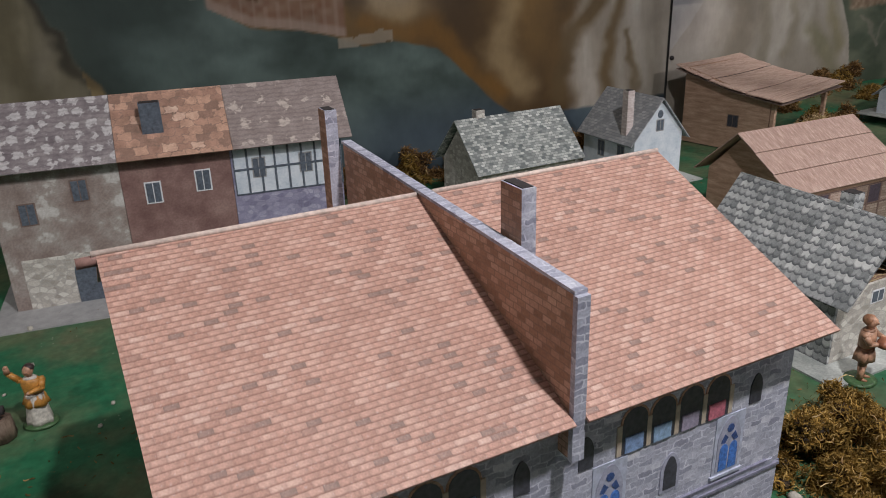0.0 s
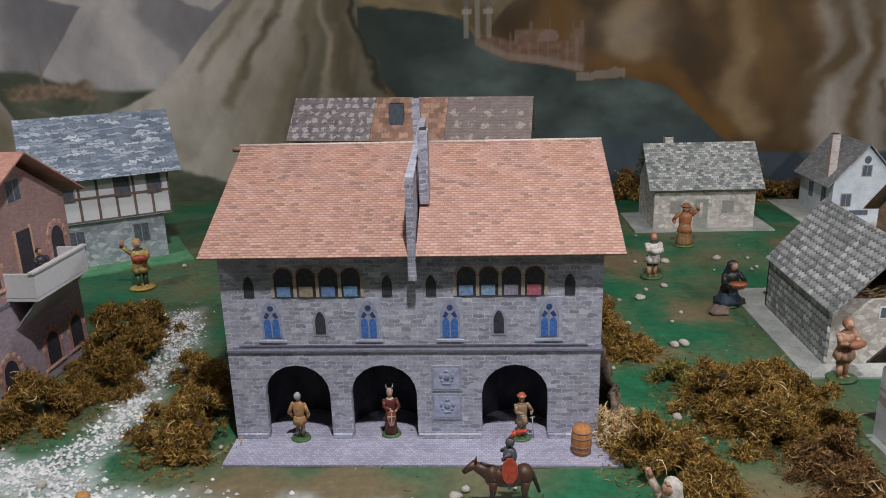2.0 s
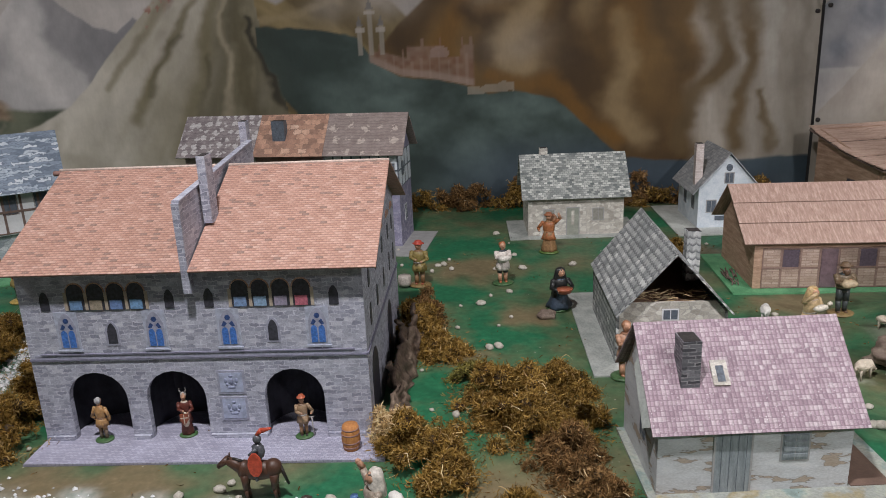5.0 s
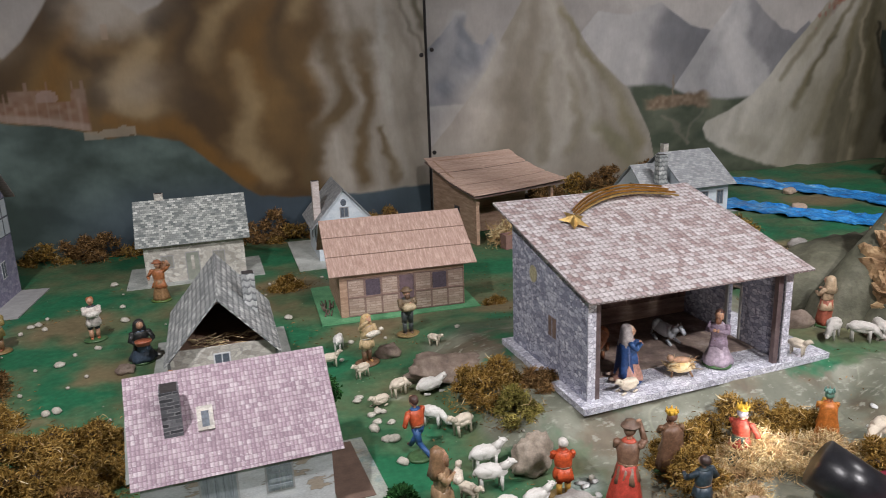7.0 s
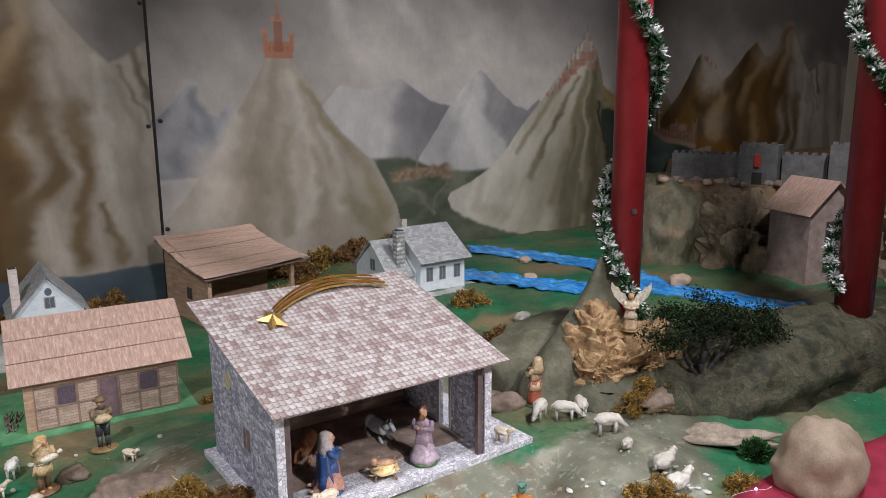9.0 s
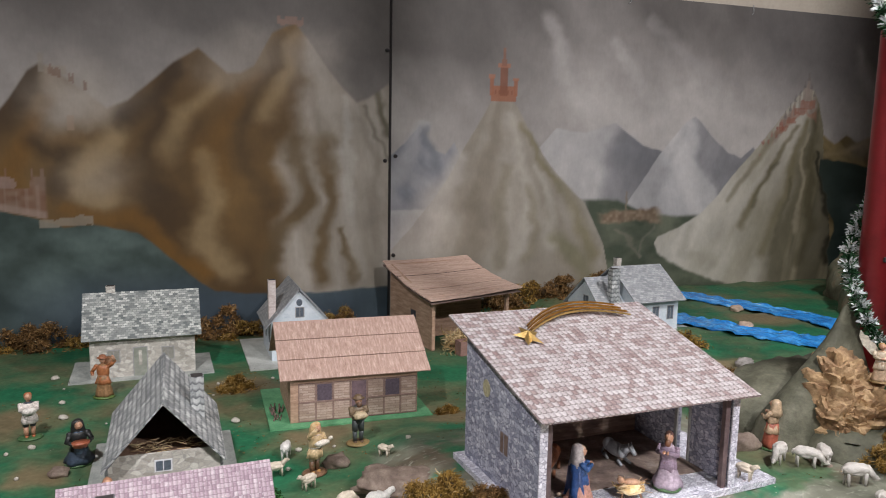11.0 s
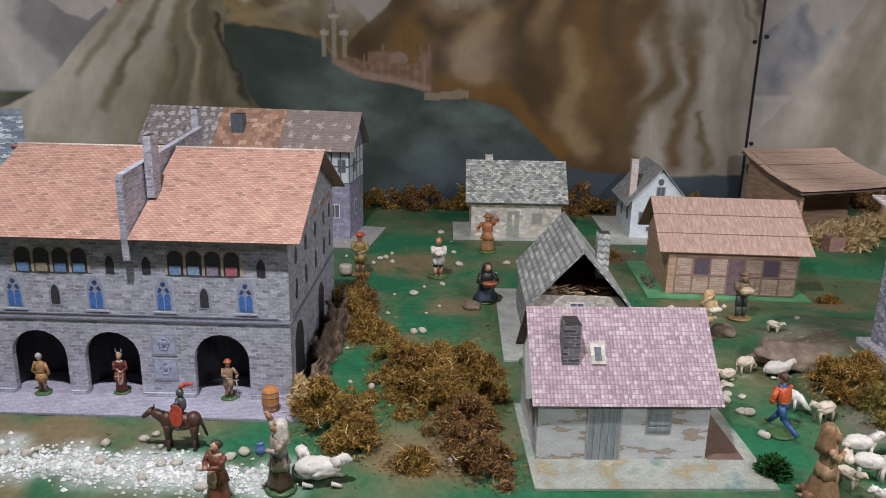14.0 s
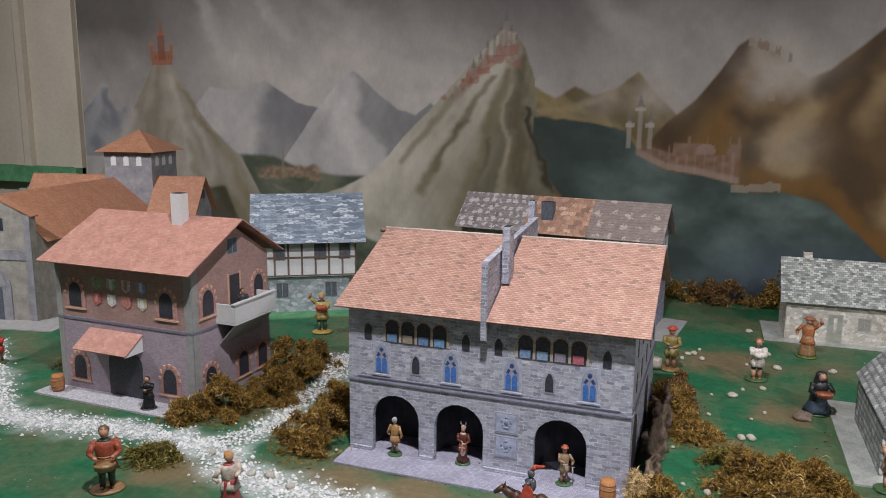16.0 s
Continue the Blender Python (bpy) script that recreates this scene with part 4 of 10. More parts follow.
    lake = blend((0.032, 0.054, 0.047), (0.120, 0.168, 0.158), ripple * (0.35 + 0.65 * smooth(2.5, 2.9, u)) * 1.0)
    lake = blend(lake, (0.050, 0.074, 0.105), 0.75 * smooth(0.34, 0.12, z) * smooth(2.9, 3.4, u))
    paint(lk, lake)
    paint(lk * smooth(2.60, 2.45, uu) * 0.25, (0.040, 0.048, 0.030))
    # painted town on the shore, with three slim towers
    floor_ = profile(u, [(2.7, 0.66), (2.86, 0.58), (2.95, 0.535), (3.09, 0.515), (3.22, 0.485)])
    town_top = 0.60 + 0.045 * (value_noise(u * 22, u * 0 + 3.0, 91) > 0.5) + 0.03 * (value_noise(u * 55, u * 0, 92) > 0.6) + 0.03 * smooth(3.0, 2.86, u)
    tm = smooth(2.83, 2.84, u) * smooth(3.235, 3.22, u) * smooth(-0.004, 0.004, z - floor_) * smooth(-0.004, 0.004, town_top - z)
    paint(tm * 0.62, blend((0.17, 0.085, 0.065), (0.27, 0.20, 0.165), value_noise(u * 45, z * 55, 93)))
    paint(tm * smooth(0.035, 0.02, z - floor_) * 0.7, (0.27, 0.215, 0.18))
    paint(((np.hypot(u - 3.10, (z - 0.615) * 1.2) < 0.036) & (z > 0.60)) * 0.8, (0.26, 0.19, 0.16))
    for k in range(11):
        cu = 2.86 + 0.034 * k
        paint(((np.abs(u - cu) < 0.0045) & (z > floor_) & (z < 0.59 + 0.05 * ((k * 5) % 4) / 4)) * 0.25, (0.30, 0.24, 0.205))
    paint(((np.abs(u - 3.29) < 0.09) & (np.abs(zz - 0.462) < 0.016)) * 0.75, (0.25, 0.225, 0.18))
    for cu, top in ((2.805, 0.735), (2.845, 0.80), (2.885, 0.735)):
        paint(((np.abs(u - cu) < 0.010) & (z < top) & (z > 0.62)) * 0.7, (0.30, 0.285, 0.25))
        paint(((np.abs(u - cu) < 0.018) & (np.abs(z - top + 0.02) < 0.008)) * 0.75, (0.37, 0.35, 0.32))
        paint(((np.abs(u - cu) < 0.011 - (z - top) * 0.3) & (z >= top - 0.005) & (z < top + 0.035)) * 0.8, (0.15, 0.15, 0.15))
    # red castle on the pale hill
    RED, SHADE = (0.31, 0.13, 0.07), (0.22, 0.09, 0.05)
    paint(((np.abs(u - 0.525) < 0.062 - (z - 1.0) * 0.12) & (z > 0.985) & (z < 1.055)) * 0.85, RED)
    for du, w, h in ((-0.060, 0.011, 0.095), (0.0, 0.021, 0.145), (0.058, 0.011, 0.085)):
        paint(((np.abs(u - 0.525 - du) < w) & (z > 1.01) & (z < 1.0 + h)) * 0.85, RED if du else SHADE)
        paint(((np.abs(u - 0.525 - du) < w * 1.35) & (np.abs(z - 1.0 - h) < 0.007)) * 0.8, (0.35, 0.17, 0.11))
    paint(((np.abs(u - 0.525) < 0.013 * (1.245 - z) / 0.1) & (z > 1.14) & (z < 1.245)) * 0.85, (0.25, 0.13, 0.09))
    for k in range(5):
        paint(((np.abs(u - 0.485 - 0.02 * k) < 0.004) & (np.abs(z - 1.025) < 0.008)) * 0.7, SHADE)
    # castle with many spires on the mountain, and ruins on the brown one
    rise = profile(u, [(1.96, 0.80), (2.04, 0.85), (2.12, 0.94), (2.20, 1.01), (2.28, 1.06), (2.34, 1.03), (2.38, 0.97)])
    tower = 0.085 * value_noise(u * 48, u * 0 + 1.0, 94) ** 1.5 + 0.11 * np.exp(-((u - 2.285) / 0.022) ** 2) + 0.05 * np.exp(-((u - 2.20) / 0.012) ** 2)
    rock = 0.05 * fbm(u * 20, u * 0 + 2.0, 95)
    cl = smooth(2.06, 2.10, u) * smooth(2.37, 2.34, u) * smooth(-0.006, 0.006, rise + tower - 0.04 - z) * smooth(-0.01, 0.01, z - rise + 0.05 + rock)
    tint = value_noise(u * 85, z * 45, 96)
    paint(cl * 0.65, blend(blend((0.24, 0.19, 0.165), (0.38, 0.34, 0.31), tint), (0.32, 0.14, 0.09), 0.75 * smooth(0.45, 0.6, value_noise(u * 32, z * 28, 90)) * smooth(0.06, -0.02, z - rise)))
    spot = (value_noise(u * 60, z * 42, 89) > 0.66) * smooth(1.98, 2.0, u) * smooth(2.17, 2.13, u) * smooth(0.045, 0.02, np.abs(z - rise + 0.03))
    paint(spot * 0.75, blend((0.22, 0.05, 0.04), (0.36, 0.22, 0.18), value_noise(u * 44, z * 44, 88)))
    for cu, cw, z0, z1 in ((2.285, 0.012, 1.04, 1.155), (2.262, 0.009, 1.03, 1.115), (2.307, 0.009, 1.04, 1.110), (2.235, 0.008, 1.00, 1.075), (2.330, 0.008, 1.02, 1.075), (2.205, 0.008, 0.97, 1.045), (2.175, 0.009, 0.94, 0.995), (2.145, 0.010, 0.91, 0.955)):
        paint(smooth(cw, cw * 0.75, np.abs(u - cu + rag * 0.15)) * (z > z0) * (z < z1) * 0.6, (0.27, 0.225, 0.195))
        paint(smooth(cw * 1.2, cw * 0.9, np.abs(u - cu) + (z - z1) * 0.24) * (z >= z1) * (z < z1 + 0.055) * 0.7, (0.17, 0.155, 0.145))
    for cu, cz, cw, ch in ((2.29, 1.03, 0.045, 0.022), (2.24, 0.995, 0.035, 0.018), (2.19, 0.945, 0.030, 0.016), (2.14, 0.900, 0.026, 0.014)):
        paint((np.abs(u - cu + rag) < cw) * (np.abs(z - cz + rag) < ch) * 0.55, (0.30, 0.125, 0.085))
    paint(((np.abs(u - 3.235) < 0.009) & (z > 1.03) & (z < 1.10)) * 0.7, (0.25, 0.23, 0.20))
    paint(((np.abs(u - 3.28) < 0.035) & (np.abs(z - 1.04) < 0.014)) * 0.6, (0.29, 0.26, 0.22))
    top_ = profile(u, [(3.25, 1.035), (3.33, 1.005), (3.46, 0.915)]) + 0.004
    ruin = (value_noise(u * 75, u * 0 + 4.0, 87) > 0.5) * smooth(3.25, 3.26, u) * smooth(3.46, 3.45, u) * (z > top_ - 0.012) * (z < top_ + 0.008 + 0.022 * value_noise(u * 110, u * 0, 86))
    paint(ruin * 0.6, (0.19, 0.11, 0.08))
    paint(((np.abs(u - 3.32) < 0.012) & (np.abs(z - 0.845) < 0.03)) * 0.5, (0.33, 0.25, 0.19))
    paint(((np.abs(u - 4.1) < 0.05) & (np.abs(z - 1.265 - 0.012 * (value_noise(u * 60, u * 0, 99) > 0.5)) < 0.014)) * 0.55, (0.30, 0.19, 0.15))
    # worn paint: broad stains and dry brush marks
    out *= (0.86 + 0.28 * fbm(u * 9, z * 9, 97, 5))[..., None]
    out *= (0.96 + 0.08 * fbm((u + 0.35 * z) * 30, z * 9, 98, 3))[..., None]
    out = 0.27 * (np.clip(out, 1e-4, 1) / 0.30) ** 1.14
    return np.clip(out * np.array([1.03, 0.995, 0.975]), 0, 1)


def wall_material():
    m, nt, p = mat("mural_paint", 0.7)
    at = node(nt, "ShaderNodeVertexColor", layer_name="paint")
    vec = coords(nt, "Object", scale=(1, 1, 1))
    a = noise_fac(nt, vec, 17.0, 8.0, 0.66)
    b = noise_fac(nt, coords(nt, "Object", scale=(1, 1, 0.3)), 90.0, 3.0)
    c = mixc(nt, 0.26, at.outputs[0], ramp(nt, a, [(0.3, (0.36, 0.36, 0.36)), (0.7, (0.64, 0.64, 0.64))]), "OVERLAY")
    c = mixc(nt, 0.14, c, ramp(nt, b, [(0.3, (0.38, 0.38, 0.38)), (0.7, (0.62, 0.62, 0.62))]), "OVERLAY")
    nt.links.new(c, p.inputs["Base Color"])
    bump(nt, p, b, 0.1, 0.001)
    return m


M_MURAL = wall_material()


def wall_panel(name, x0, x1, stretch, label):
    step = 0.0062
    nx, nz = int((x1 - x0) / step), int((WALL_TOP + 0.02) / step)
    X, Z = np.meshgrid(np.linspace(x0, x1, nx), np.linspace(-0.02, WALL_TOP, nz))
    Y = WALL_Y + 0.004 * (fbm(X * 1.3, Z * 1.3, 5) - 0.5)
    n = nx * nz
    verts = np.stack([X.ravel(), Y.ravel(), Z.ravel()], 1)
    i = np.arange(n).reshape(nz, nx)
    faces = np.stack([i[:-1, :-1], i[:-1, 1:], i[1:, 1:], i[1:, :-1]], -1).reshape(-1, 4)
    back = n + np.arange(4)
    verts = np.vstack([verts, [[x0, WALL_Y + 0.012, -0.02], [x1, WALL_Y + 0.012, -0.02], [x1, WALL_Y + 0.012, WALL_TOP], [x0, WALL_Y + 0.012, WALL_TOP]]])
    me = bpy.data.meshes.new(name)
    me.from_pydata(verts.tolist(), [], faces.tolist() + [back[::-1].tolist()])
    paint = np.full((len(verts), 4), 0.03)
    paint[:n, :3] = mural((X - x0) / stretch, Z).reshape(-1, 3)
    ca = me.color_attributes.new("paint", "FLOAT_COLOR", "POINT")
    ca.data.foreach_set("color", paint.ravel())
    me.polygons.foreach_set("use_smooth", [True] * len(me.polygons))
    me.materials.append(M_MURAL)
    return tagged(new(name, me), label, "painted wall", kind="structure")


wall_panel("wall_north_1", -2.575, SEAM - 0.006, 1.055, "wall panel painted with misty brown and grey mountains")
wall_panel("wall_north_2", SEAM + 0.006, 7.0, 1.0, "second wall panel painted with the same mountain landscape")

# dark strip behind the open seam, bolts beside it, hooks along the top
bm = B()
box(bm, SEAM - 0.02, SEAM + 0.02, WALL_Y + 0.013, WALL_Y + 0.018, -0.02, WALL_TOP - 0.01)
tagged(part("seam_strip", bm, M_DARK), "dark strip behind the open joint of the wall panels", "strip", kind="structure")
for bx, bz in ((2.150, 0.715), (2.196, 0.735), (2.155, 1.18), (2.191, 0.30)):
    bm = B()
    limb(bm, (bx, WALL_Y - 0.008, bz), (bx, WALL_Y + 0.006, bz), 0.0085, 0.0085, seg=10)
    limb(bm, (bx, WALL_Y - 0.012, bz), (bx, WALL_Y - 0.007, bz), 0.005, 0.006, seg=6)
    tagged(part("bolt", bm, M_DARK, uv=False), "dark metal bolt holding the painted wall panel", "bolt", "wall bolts")
for k in range(9):
    bx = -1.7 + 0.72 * k
    bm = B()
    limb(bm, (bx, WALL_Y - 0.004, WALL_TOP + 0.010), (bx + 0.004, WALL_Y - 0.004, WALL_TOP - 0.030), 0.003, 0.0025, seg=6)
    limb(bm, (bx + 0.004, WALL_Y - 0.004, WALL_TOP - 0.030), (bx - 0.008, WALL_Y - 0.006, WALL_TOP - 0.038), 0.0025, 0.002, seg=6)
    tagged(part("hook", bm, M_CARD, uv=False), "small grey wire hook on the top edge of the painted wall", "hook", "wall hooks")

# the table that carries the village
bm = B()
box(bm, -3.2, 7.0, -0.618, 1.838, -0.055, -0.012)
tagged(part("ground_board", bm, M_BROWN_CARD), "thick board under the painted ground", "board", kind="structure")
table = thing("display_table", 0, 0, 0, 0, "long dark display table that carries the village", "table")
for nm, dims in (("tabletop", (-3.2, 7.0, -1.25, 1.838, -0.095, -0.0555)), ("front_panel", (-3.15, 6.95, -1.20, -1.17, -0.9, -0.0955)), ("side_panel", (-3.15, -3.12, -1.1695, 1.83, -0.9, -0.0955)), ("side_panel", (6.92, 6.95, -1.1695, 1.83, -0.9, -0.0955))):
    bm = B()
    box(bm, *dims)
    part(nm, bm, M_BROWN_CARD, table)

M_CREAM = mottled("cream_wall_paint", [(0.3, (0.50, 0.44, 0.36)), (0.7, (0.60, 0.54, 0.45))], scale=3, fine=60, kind="Object", fine_mix=0.15)
# unseen walls and ceiling get a dark colour to hold back bounced light
M_ROOM = mottled("low_bounce_room_paint", [(0.3, (0.11, 0.10, 0.09)), (0.7, (0.15, 0.14, 0.125))], scale=2, fine=40, kind="Object", fine_mix=0.15)
for nm, dims, m_ in (("wall_behind_mural", (-5.2, 9.2, WALL_Y + 0.02, WALL_Y + 0.14, -0.9, 2.9), M_CREAM), ("wall_south", (-5.2, 9.2, -4.6, -4.5, -0.9, 2.9), M_ROOM),
                     ("wall_west", (-5.3, -5.2, -4.6, 1.98, -0.9, 2.9), M_ROOM), ("wall_east", (9.2, 9.3, -4.6, 1.98, -0.9, 2.9), M_ROOM)):
    bm = B()
    box(bm, *dims)
    tagged(part(nm, bm, m_), "plain painted room wall, coloured dark where unseen", "wall", kind="structure")
bm = B()
box(bm, -5.3, 9.3, -4.6, 1.98, 2.9, 3.0)
tagged(part("ceiling", bm, M_ROOM), "plain unseen room ceiling, coloured dark to bounce little light", "ceiling", kind="structure")
bm = B()
box(bm, -5.3, 9.3, -4.6, 1.98, -1.0, -0.9)
tagged(part("floor", bm, M_BROWN_CARD), "dark brown room floor below the display table", "floor", kind="structure")
for k, (x0, x1, pr) in enumerate(((-2.66, -2.60, 0.030), (-3.02, -2.97, 0.035), (-3.10, -3.04, 0.020))):
    bm = B()
    box(bm, x0, x1, WALL_Y + 0.018 - pr, WALL_Y + 0.018, 0.0, 2.6)
    tagged(part("trim", bm, M_CREAM), "vertical cream moulding on the plain wall", "moulding", kind="structure")
bm = B()
box(bm, -4.2, -2.60, WALL_Y - 0.06, WALL_Y + 0.012, 0.34, 0.43)
tagged(part("dado_rail", bm, M_GREEN_CARD), "dark green rail along the plain wall", "rail", kind="structure")


# ---- houses ----
def panel(name, parent, pts, face, at, material, n0, n1, label=""):
    """A flat piece with the outline pts on a wall: face front (looks to -y), left (-x) or right (+x); at is the wall's place; n0 to n1 metres proud."""
    bm = B()
    if face == "front":
        prism(bm, pts, "y", at - n1, at - n0)
    elif face == "right":
        prism(bm, pts, "x", at + n0, at + n1)
    else:
        prism(bm, pts, "x", at - n1, at - n0)
    return part(name, bm, material, parent, label)


def rect(u0, u1, v0, v1):
    return [(u0, v0), (u1, v0), (u1, v1), (u0, v1)]


def window(parent, u0, u1, v0, v1, face="front", at=0.0, frame_mat=None, pane=None, border=0.003, bars=True):
    """A printed window: frame, pane and one glazing bar."""
    fr = panel("window", parent, rect(u0 - border, u1 + border, v0 - border, v1 + border), face, at, frame_mat or M_CARD, -0.001, 0.0008)
    panel("pane", fr, rect(u0, u1, v0, v1), face, at, pane or M_GLASS_GREY, 0.0, 0.0014)
    if bars:
        uc = (u0 + u1) / 2
        panel("glazing_bar", fr, rect(uc - 0.0009, uc + 0.0009, v0, v1), face, at, frame_mat or M_CARD, 0.0, 0.0019)
    return fr


def door(parent, u0, u1, v0, v1, face="front", at=0.0, m=None, frame_mat=None):
    d = panel("door", parent, rect(u0, u1, v0, v1), face, at, m or M_DOOR_GREY, -0.001, 0.0014)
    for a, b, c, e in ((u0 - 0.003, u0, v0, v1 + 0.003), (u1, u1 + 0.003, v0, v1 + 0.003), (u0, u1, v1, v1 + 0.003)):
        panel("door_frame", d, rect(a, b, c, e), face, at, frame_mat or M_CARD, -0.001, 0.002)
    return d


def gable_body(parent, w, d, wall_h, ridge_h, ridge_y, material, z0=0.0):
    bm = B()
    prism(bm, [(0, z0), (d, z0), (d, wall_h), (ridge_y, ridge_h), (0, wall_h)], "x", 0, w)
    return part("wall", bm, material, parent)


def roof_pair(parent, x0, x1, eave_y0, eave_z0, ridge_y, ridge_z, eave_y1, eave_z1, m_front, m_back=None, thick=0.003, label=""):
    bm = B()
    slab(bm, [(x0, eave_y0, eave_z0), (x1, eave_y0, eave_z0), (x1, ridge_y, ridge_z), (x0, ridge_y, ridge_z)], thick)
    a = part("roof", bm, m_front, parent, label)
    bm = B()
    slab(bm, [(x1, eave_y1, eave_z1), (x0, eave_y1, eave_z1), (x0, ridge_y + 0.0005, ridge_z), (x1, ridge_y + 0.0005, ridge_z)], thick)
    part("roof", bm, m_back or m_front, parent, label)
    return a


def two_faced(ob, second):
    """Prints the faces that look to -x with a second card print."""
    ob.data.materials.append(second)
    for f in ob.data.polygons:
        if f.normal.x < -0.7:
            f.material_index = 1
    return ob


def chimney(parent, x, y, z0, z1, wx, wy, m, cap=True, name="chimney", label=""):
    bm = B()
    box(bm, x - wx / 2, x + wx / 2, y - wy / 2, y + wy / 2, z0, z1)
    c = part(name, bm, m, parent, label)
    if cap:
        bm = B()
        box(bm, x - wx / 2 + 0.002, x + wx / 2 - 0.002, y - wy / 2 + 0.002, y + wy / 2 - 0.002, z1 - 0.004, z1 + 0.001)
        part("flue", bm, M_DARK, c)
    return c


def base_plate(parent, x0, x1, y0, y1, m, t=0.003, name="base_plate", label=""):
    bm = B()
    box(bm, x0, x1, y0, y1, -0.001, t)
    return part(name, bm, m, parent, label)


def palazzo():
    W, D, H, RZ, RY = 0.627, 0.53, 0.352, 0.475, 0.262
    p = thing("town_hall_model", 0, 0, 0, 0, "grey stone-print card town hall with pink tiled roof and three arches", "model building")
    arches = [(0.058, 0.170), (0.207, 0.319), (0.430, 0.541)]
    pts = [(0, 0.003)]
    for a, b in arches:
        pts += arch_pts(a, b, 0.003, 0.088, 0.142)
    pts += [(W, 0.003), (W, H), (0, H)]
    bm = B()
    prism(bm, pts, "y", 0, 0.014)
    part("front_wall", bm, M_PAL_WALL, p, "grey ashlar printed card front")
    for nm, x0, x1 in (("side_wall", 0, 0.005), ("side_wall", W - 0.005, W)):
        bm = B()
        prism(bm, [(0.0145, 0.003), (D, 0.003), (D, H), (RY, RZ - 0.006), (0.0145, H + 0.004)], "x", x0, x1)
        part(nm, bm, M_PAL_WALL, p)
    bm = B()
    box(bm, 0.006, W - 0.006, D - 0.005, D, 0.003, H)
    part("back_wall", bm, M_PAL_WALL, p)
    # the hall behind the arches, its shade put into near-black walls and ceiling
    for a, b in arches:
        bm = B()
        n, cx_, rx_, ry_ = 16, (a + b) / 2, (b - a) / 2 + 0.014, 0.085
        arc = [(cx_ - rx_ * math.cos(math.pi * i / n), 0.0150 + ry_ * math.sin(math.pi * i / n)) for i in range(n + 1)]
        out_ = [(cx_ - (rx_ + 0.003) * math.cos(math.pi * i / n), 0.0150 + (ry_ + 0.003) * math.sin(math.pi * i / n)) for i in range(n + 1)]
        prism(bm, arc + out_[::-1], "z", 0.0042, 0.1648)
        part("inner_wall", bm, M_NICHE_SHADE, p, "rounded inner card wall coloured near black for its shade")
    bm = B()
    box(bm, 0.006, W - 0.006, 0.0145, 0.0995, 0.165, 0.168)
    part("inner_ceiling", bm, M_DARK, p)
    base_plate(p, 0.0, W + 0.03, -0.085, 0.0, M_PAVE, 0.004, "pavement", "pale lilac paved print")
    base_plate(p, 0.0, W, 0.0005, D, M_PAVE, 0.004, "hall_floor")
    for a, b in ((0.003, 0.056), (0.172, 0.205), (0.321, 0.428), (0.543, 0.624)):
        panel("plinth", p, rect(a, b, 0.003, 0.012), "front", 0, M_PAL_WALL, -0.001, 0.006)
    # string course in two mouldings
    panel("string_course", p, rect(0.0, W, 0.1675, 0.1710), "front", 0, M_COURSE, -0.001, 0.003)
    panel("string_course", p, rect(0.022, 0.605, 0.1785, 0.1810), "front", 0, M_COURSE, -0.001, 0.003)
    # pale strip that paints the highlight between the two mouldings
    panel("course_highlight", p, rect(0.010, 0.617, 0.1712, 0.1783), "front", 0, M_TRACERY, -0.001, 0.0014, "pale band painted as the highlight of the string course")
    panel("string_course", p, rect(0.0, D, 0.166, 0.172), "right", W, M_COURSE, -0.001, 0.003)
    # carved panels between the arches
    for z0, z1 in ((0.094, 0.141), (0.040, 0.088)):
        t = panel("relief_panel", p, rect(0.345, 0.396, z0, z1), "front", 0, M_TRACERY, -0.001, 0.0016, "blue-grey heraldic panel")
        panel("relief_field", t, rect(0.349, 0.392, z0 + 0.004, z1 - 0.004), "front", 0, ink("panel_print", (0.38, 0.42, 0.56), 0.6, 0.35, 60), 0.0, 0.0022)
        bm = B()
        zc = (z0 + z1) / 2
        for cx_, cz_, r1, r2 in ((0, 0.002, 0.006, 0.008), (-0.010, 0.004, 0.0035, 0.006), (0.010, 0.004, 0.0035, 0.006), (0, -0.010, 0.009, 0.0025), (0, 0.013, 0.005, 0.003), (-0.008, -0.004, 0.003, 0.003), (0.008, -0.004, 0.003, 0.003)):
            lump(bm, (0.3705 + cx_, -0.0022, zc + cz_), (r1, 0.0012, r2), sub=1)
        part("crest", bm, ink("crest_print", (0.25, 0.28, 0.40), 0.6, 0.3), t)
    # tall blue windows with tracery
    for cx in (0.081, 0.244, 0.379, 0.541):
        f = panel("gothic_window", p, rect(cx - 0.021, cx + 0.021, 0.1885, 0.263), "front", 0, M_WIN_STONE, -0.001, 0.0010, "pointed blue window in a pale stone frame with tracery")
        panel("arch_moulding", f, point_arch(cx - 0.0165, cx + 0.0165, 0.193, 0.236, 0.2605), "front", 0, M_TRACERY, 0, 0.0016)
        for q in (-1, 1):
            panel("pane", f, arch_pts(cx + q * 0.0070 - 0.0058, cx + q * 0.0070 + 0.0058, 0.194, 0.2195, 0.2275, 6), "front", 0, M_BLUE_PANE, 0, 0.0021, "deep blue pane")
            panel("pane", f, [(cx + q * 0.0020, 0.2350), (cx + q * 0.0070, 0.2285), (cx + q * 0.0125, 0.2300), (cx + q * 0.0075, 0.2400)][::q], "front", 0, M_DEEP_PANE, 0, 0.0021, "dark blue tracery light")
        panel("rosette", f, [(cx + 0.0052 * math.cos(g), 0.2460 + 0.0052 * math.sin(g)) for g in np.arange(8) * math.pi / 4], "front", 0, M_DEEP_PANE, 0, 0.0021)
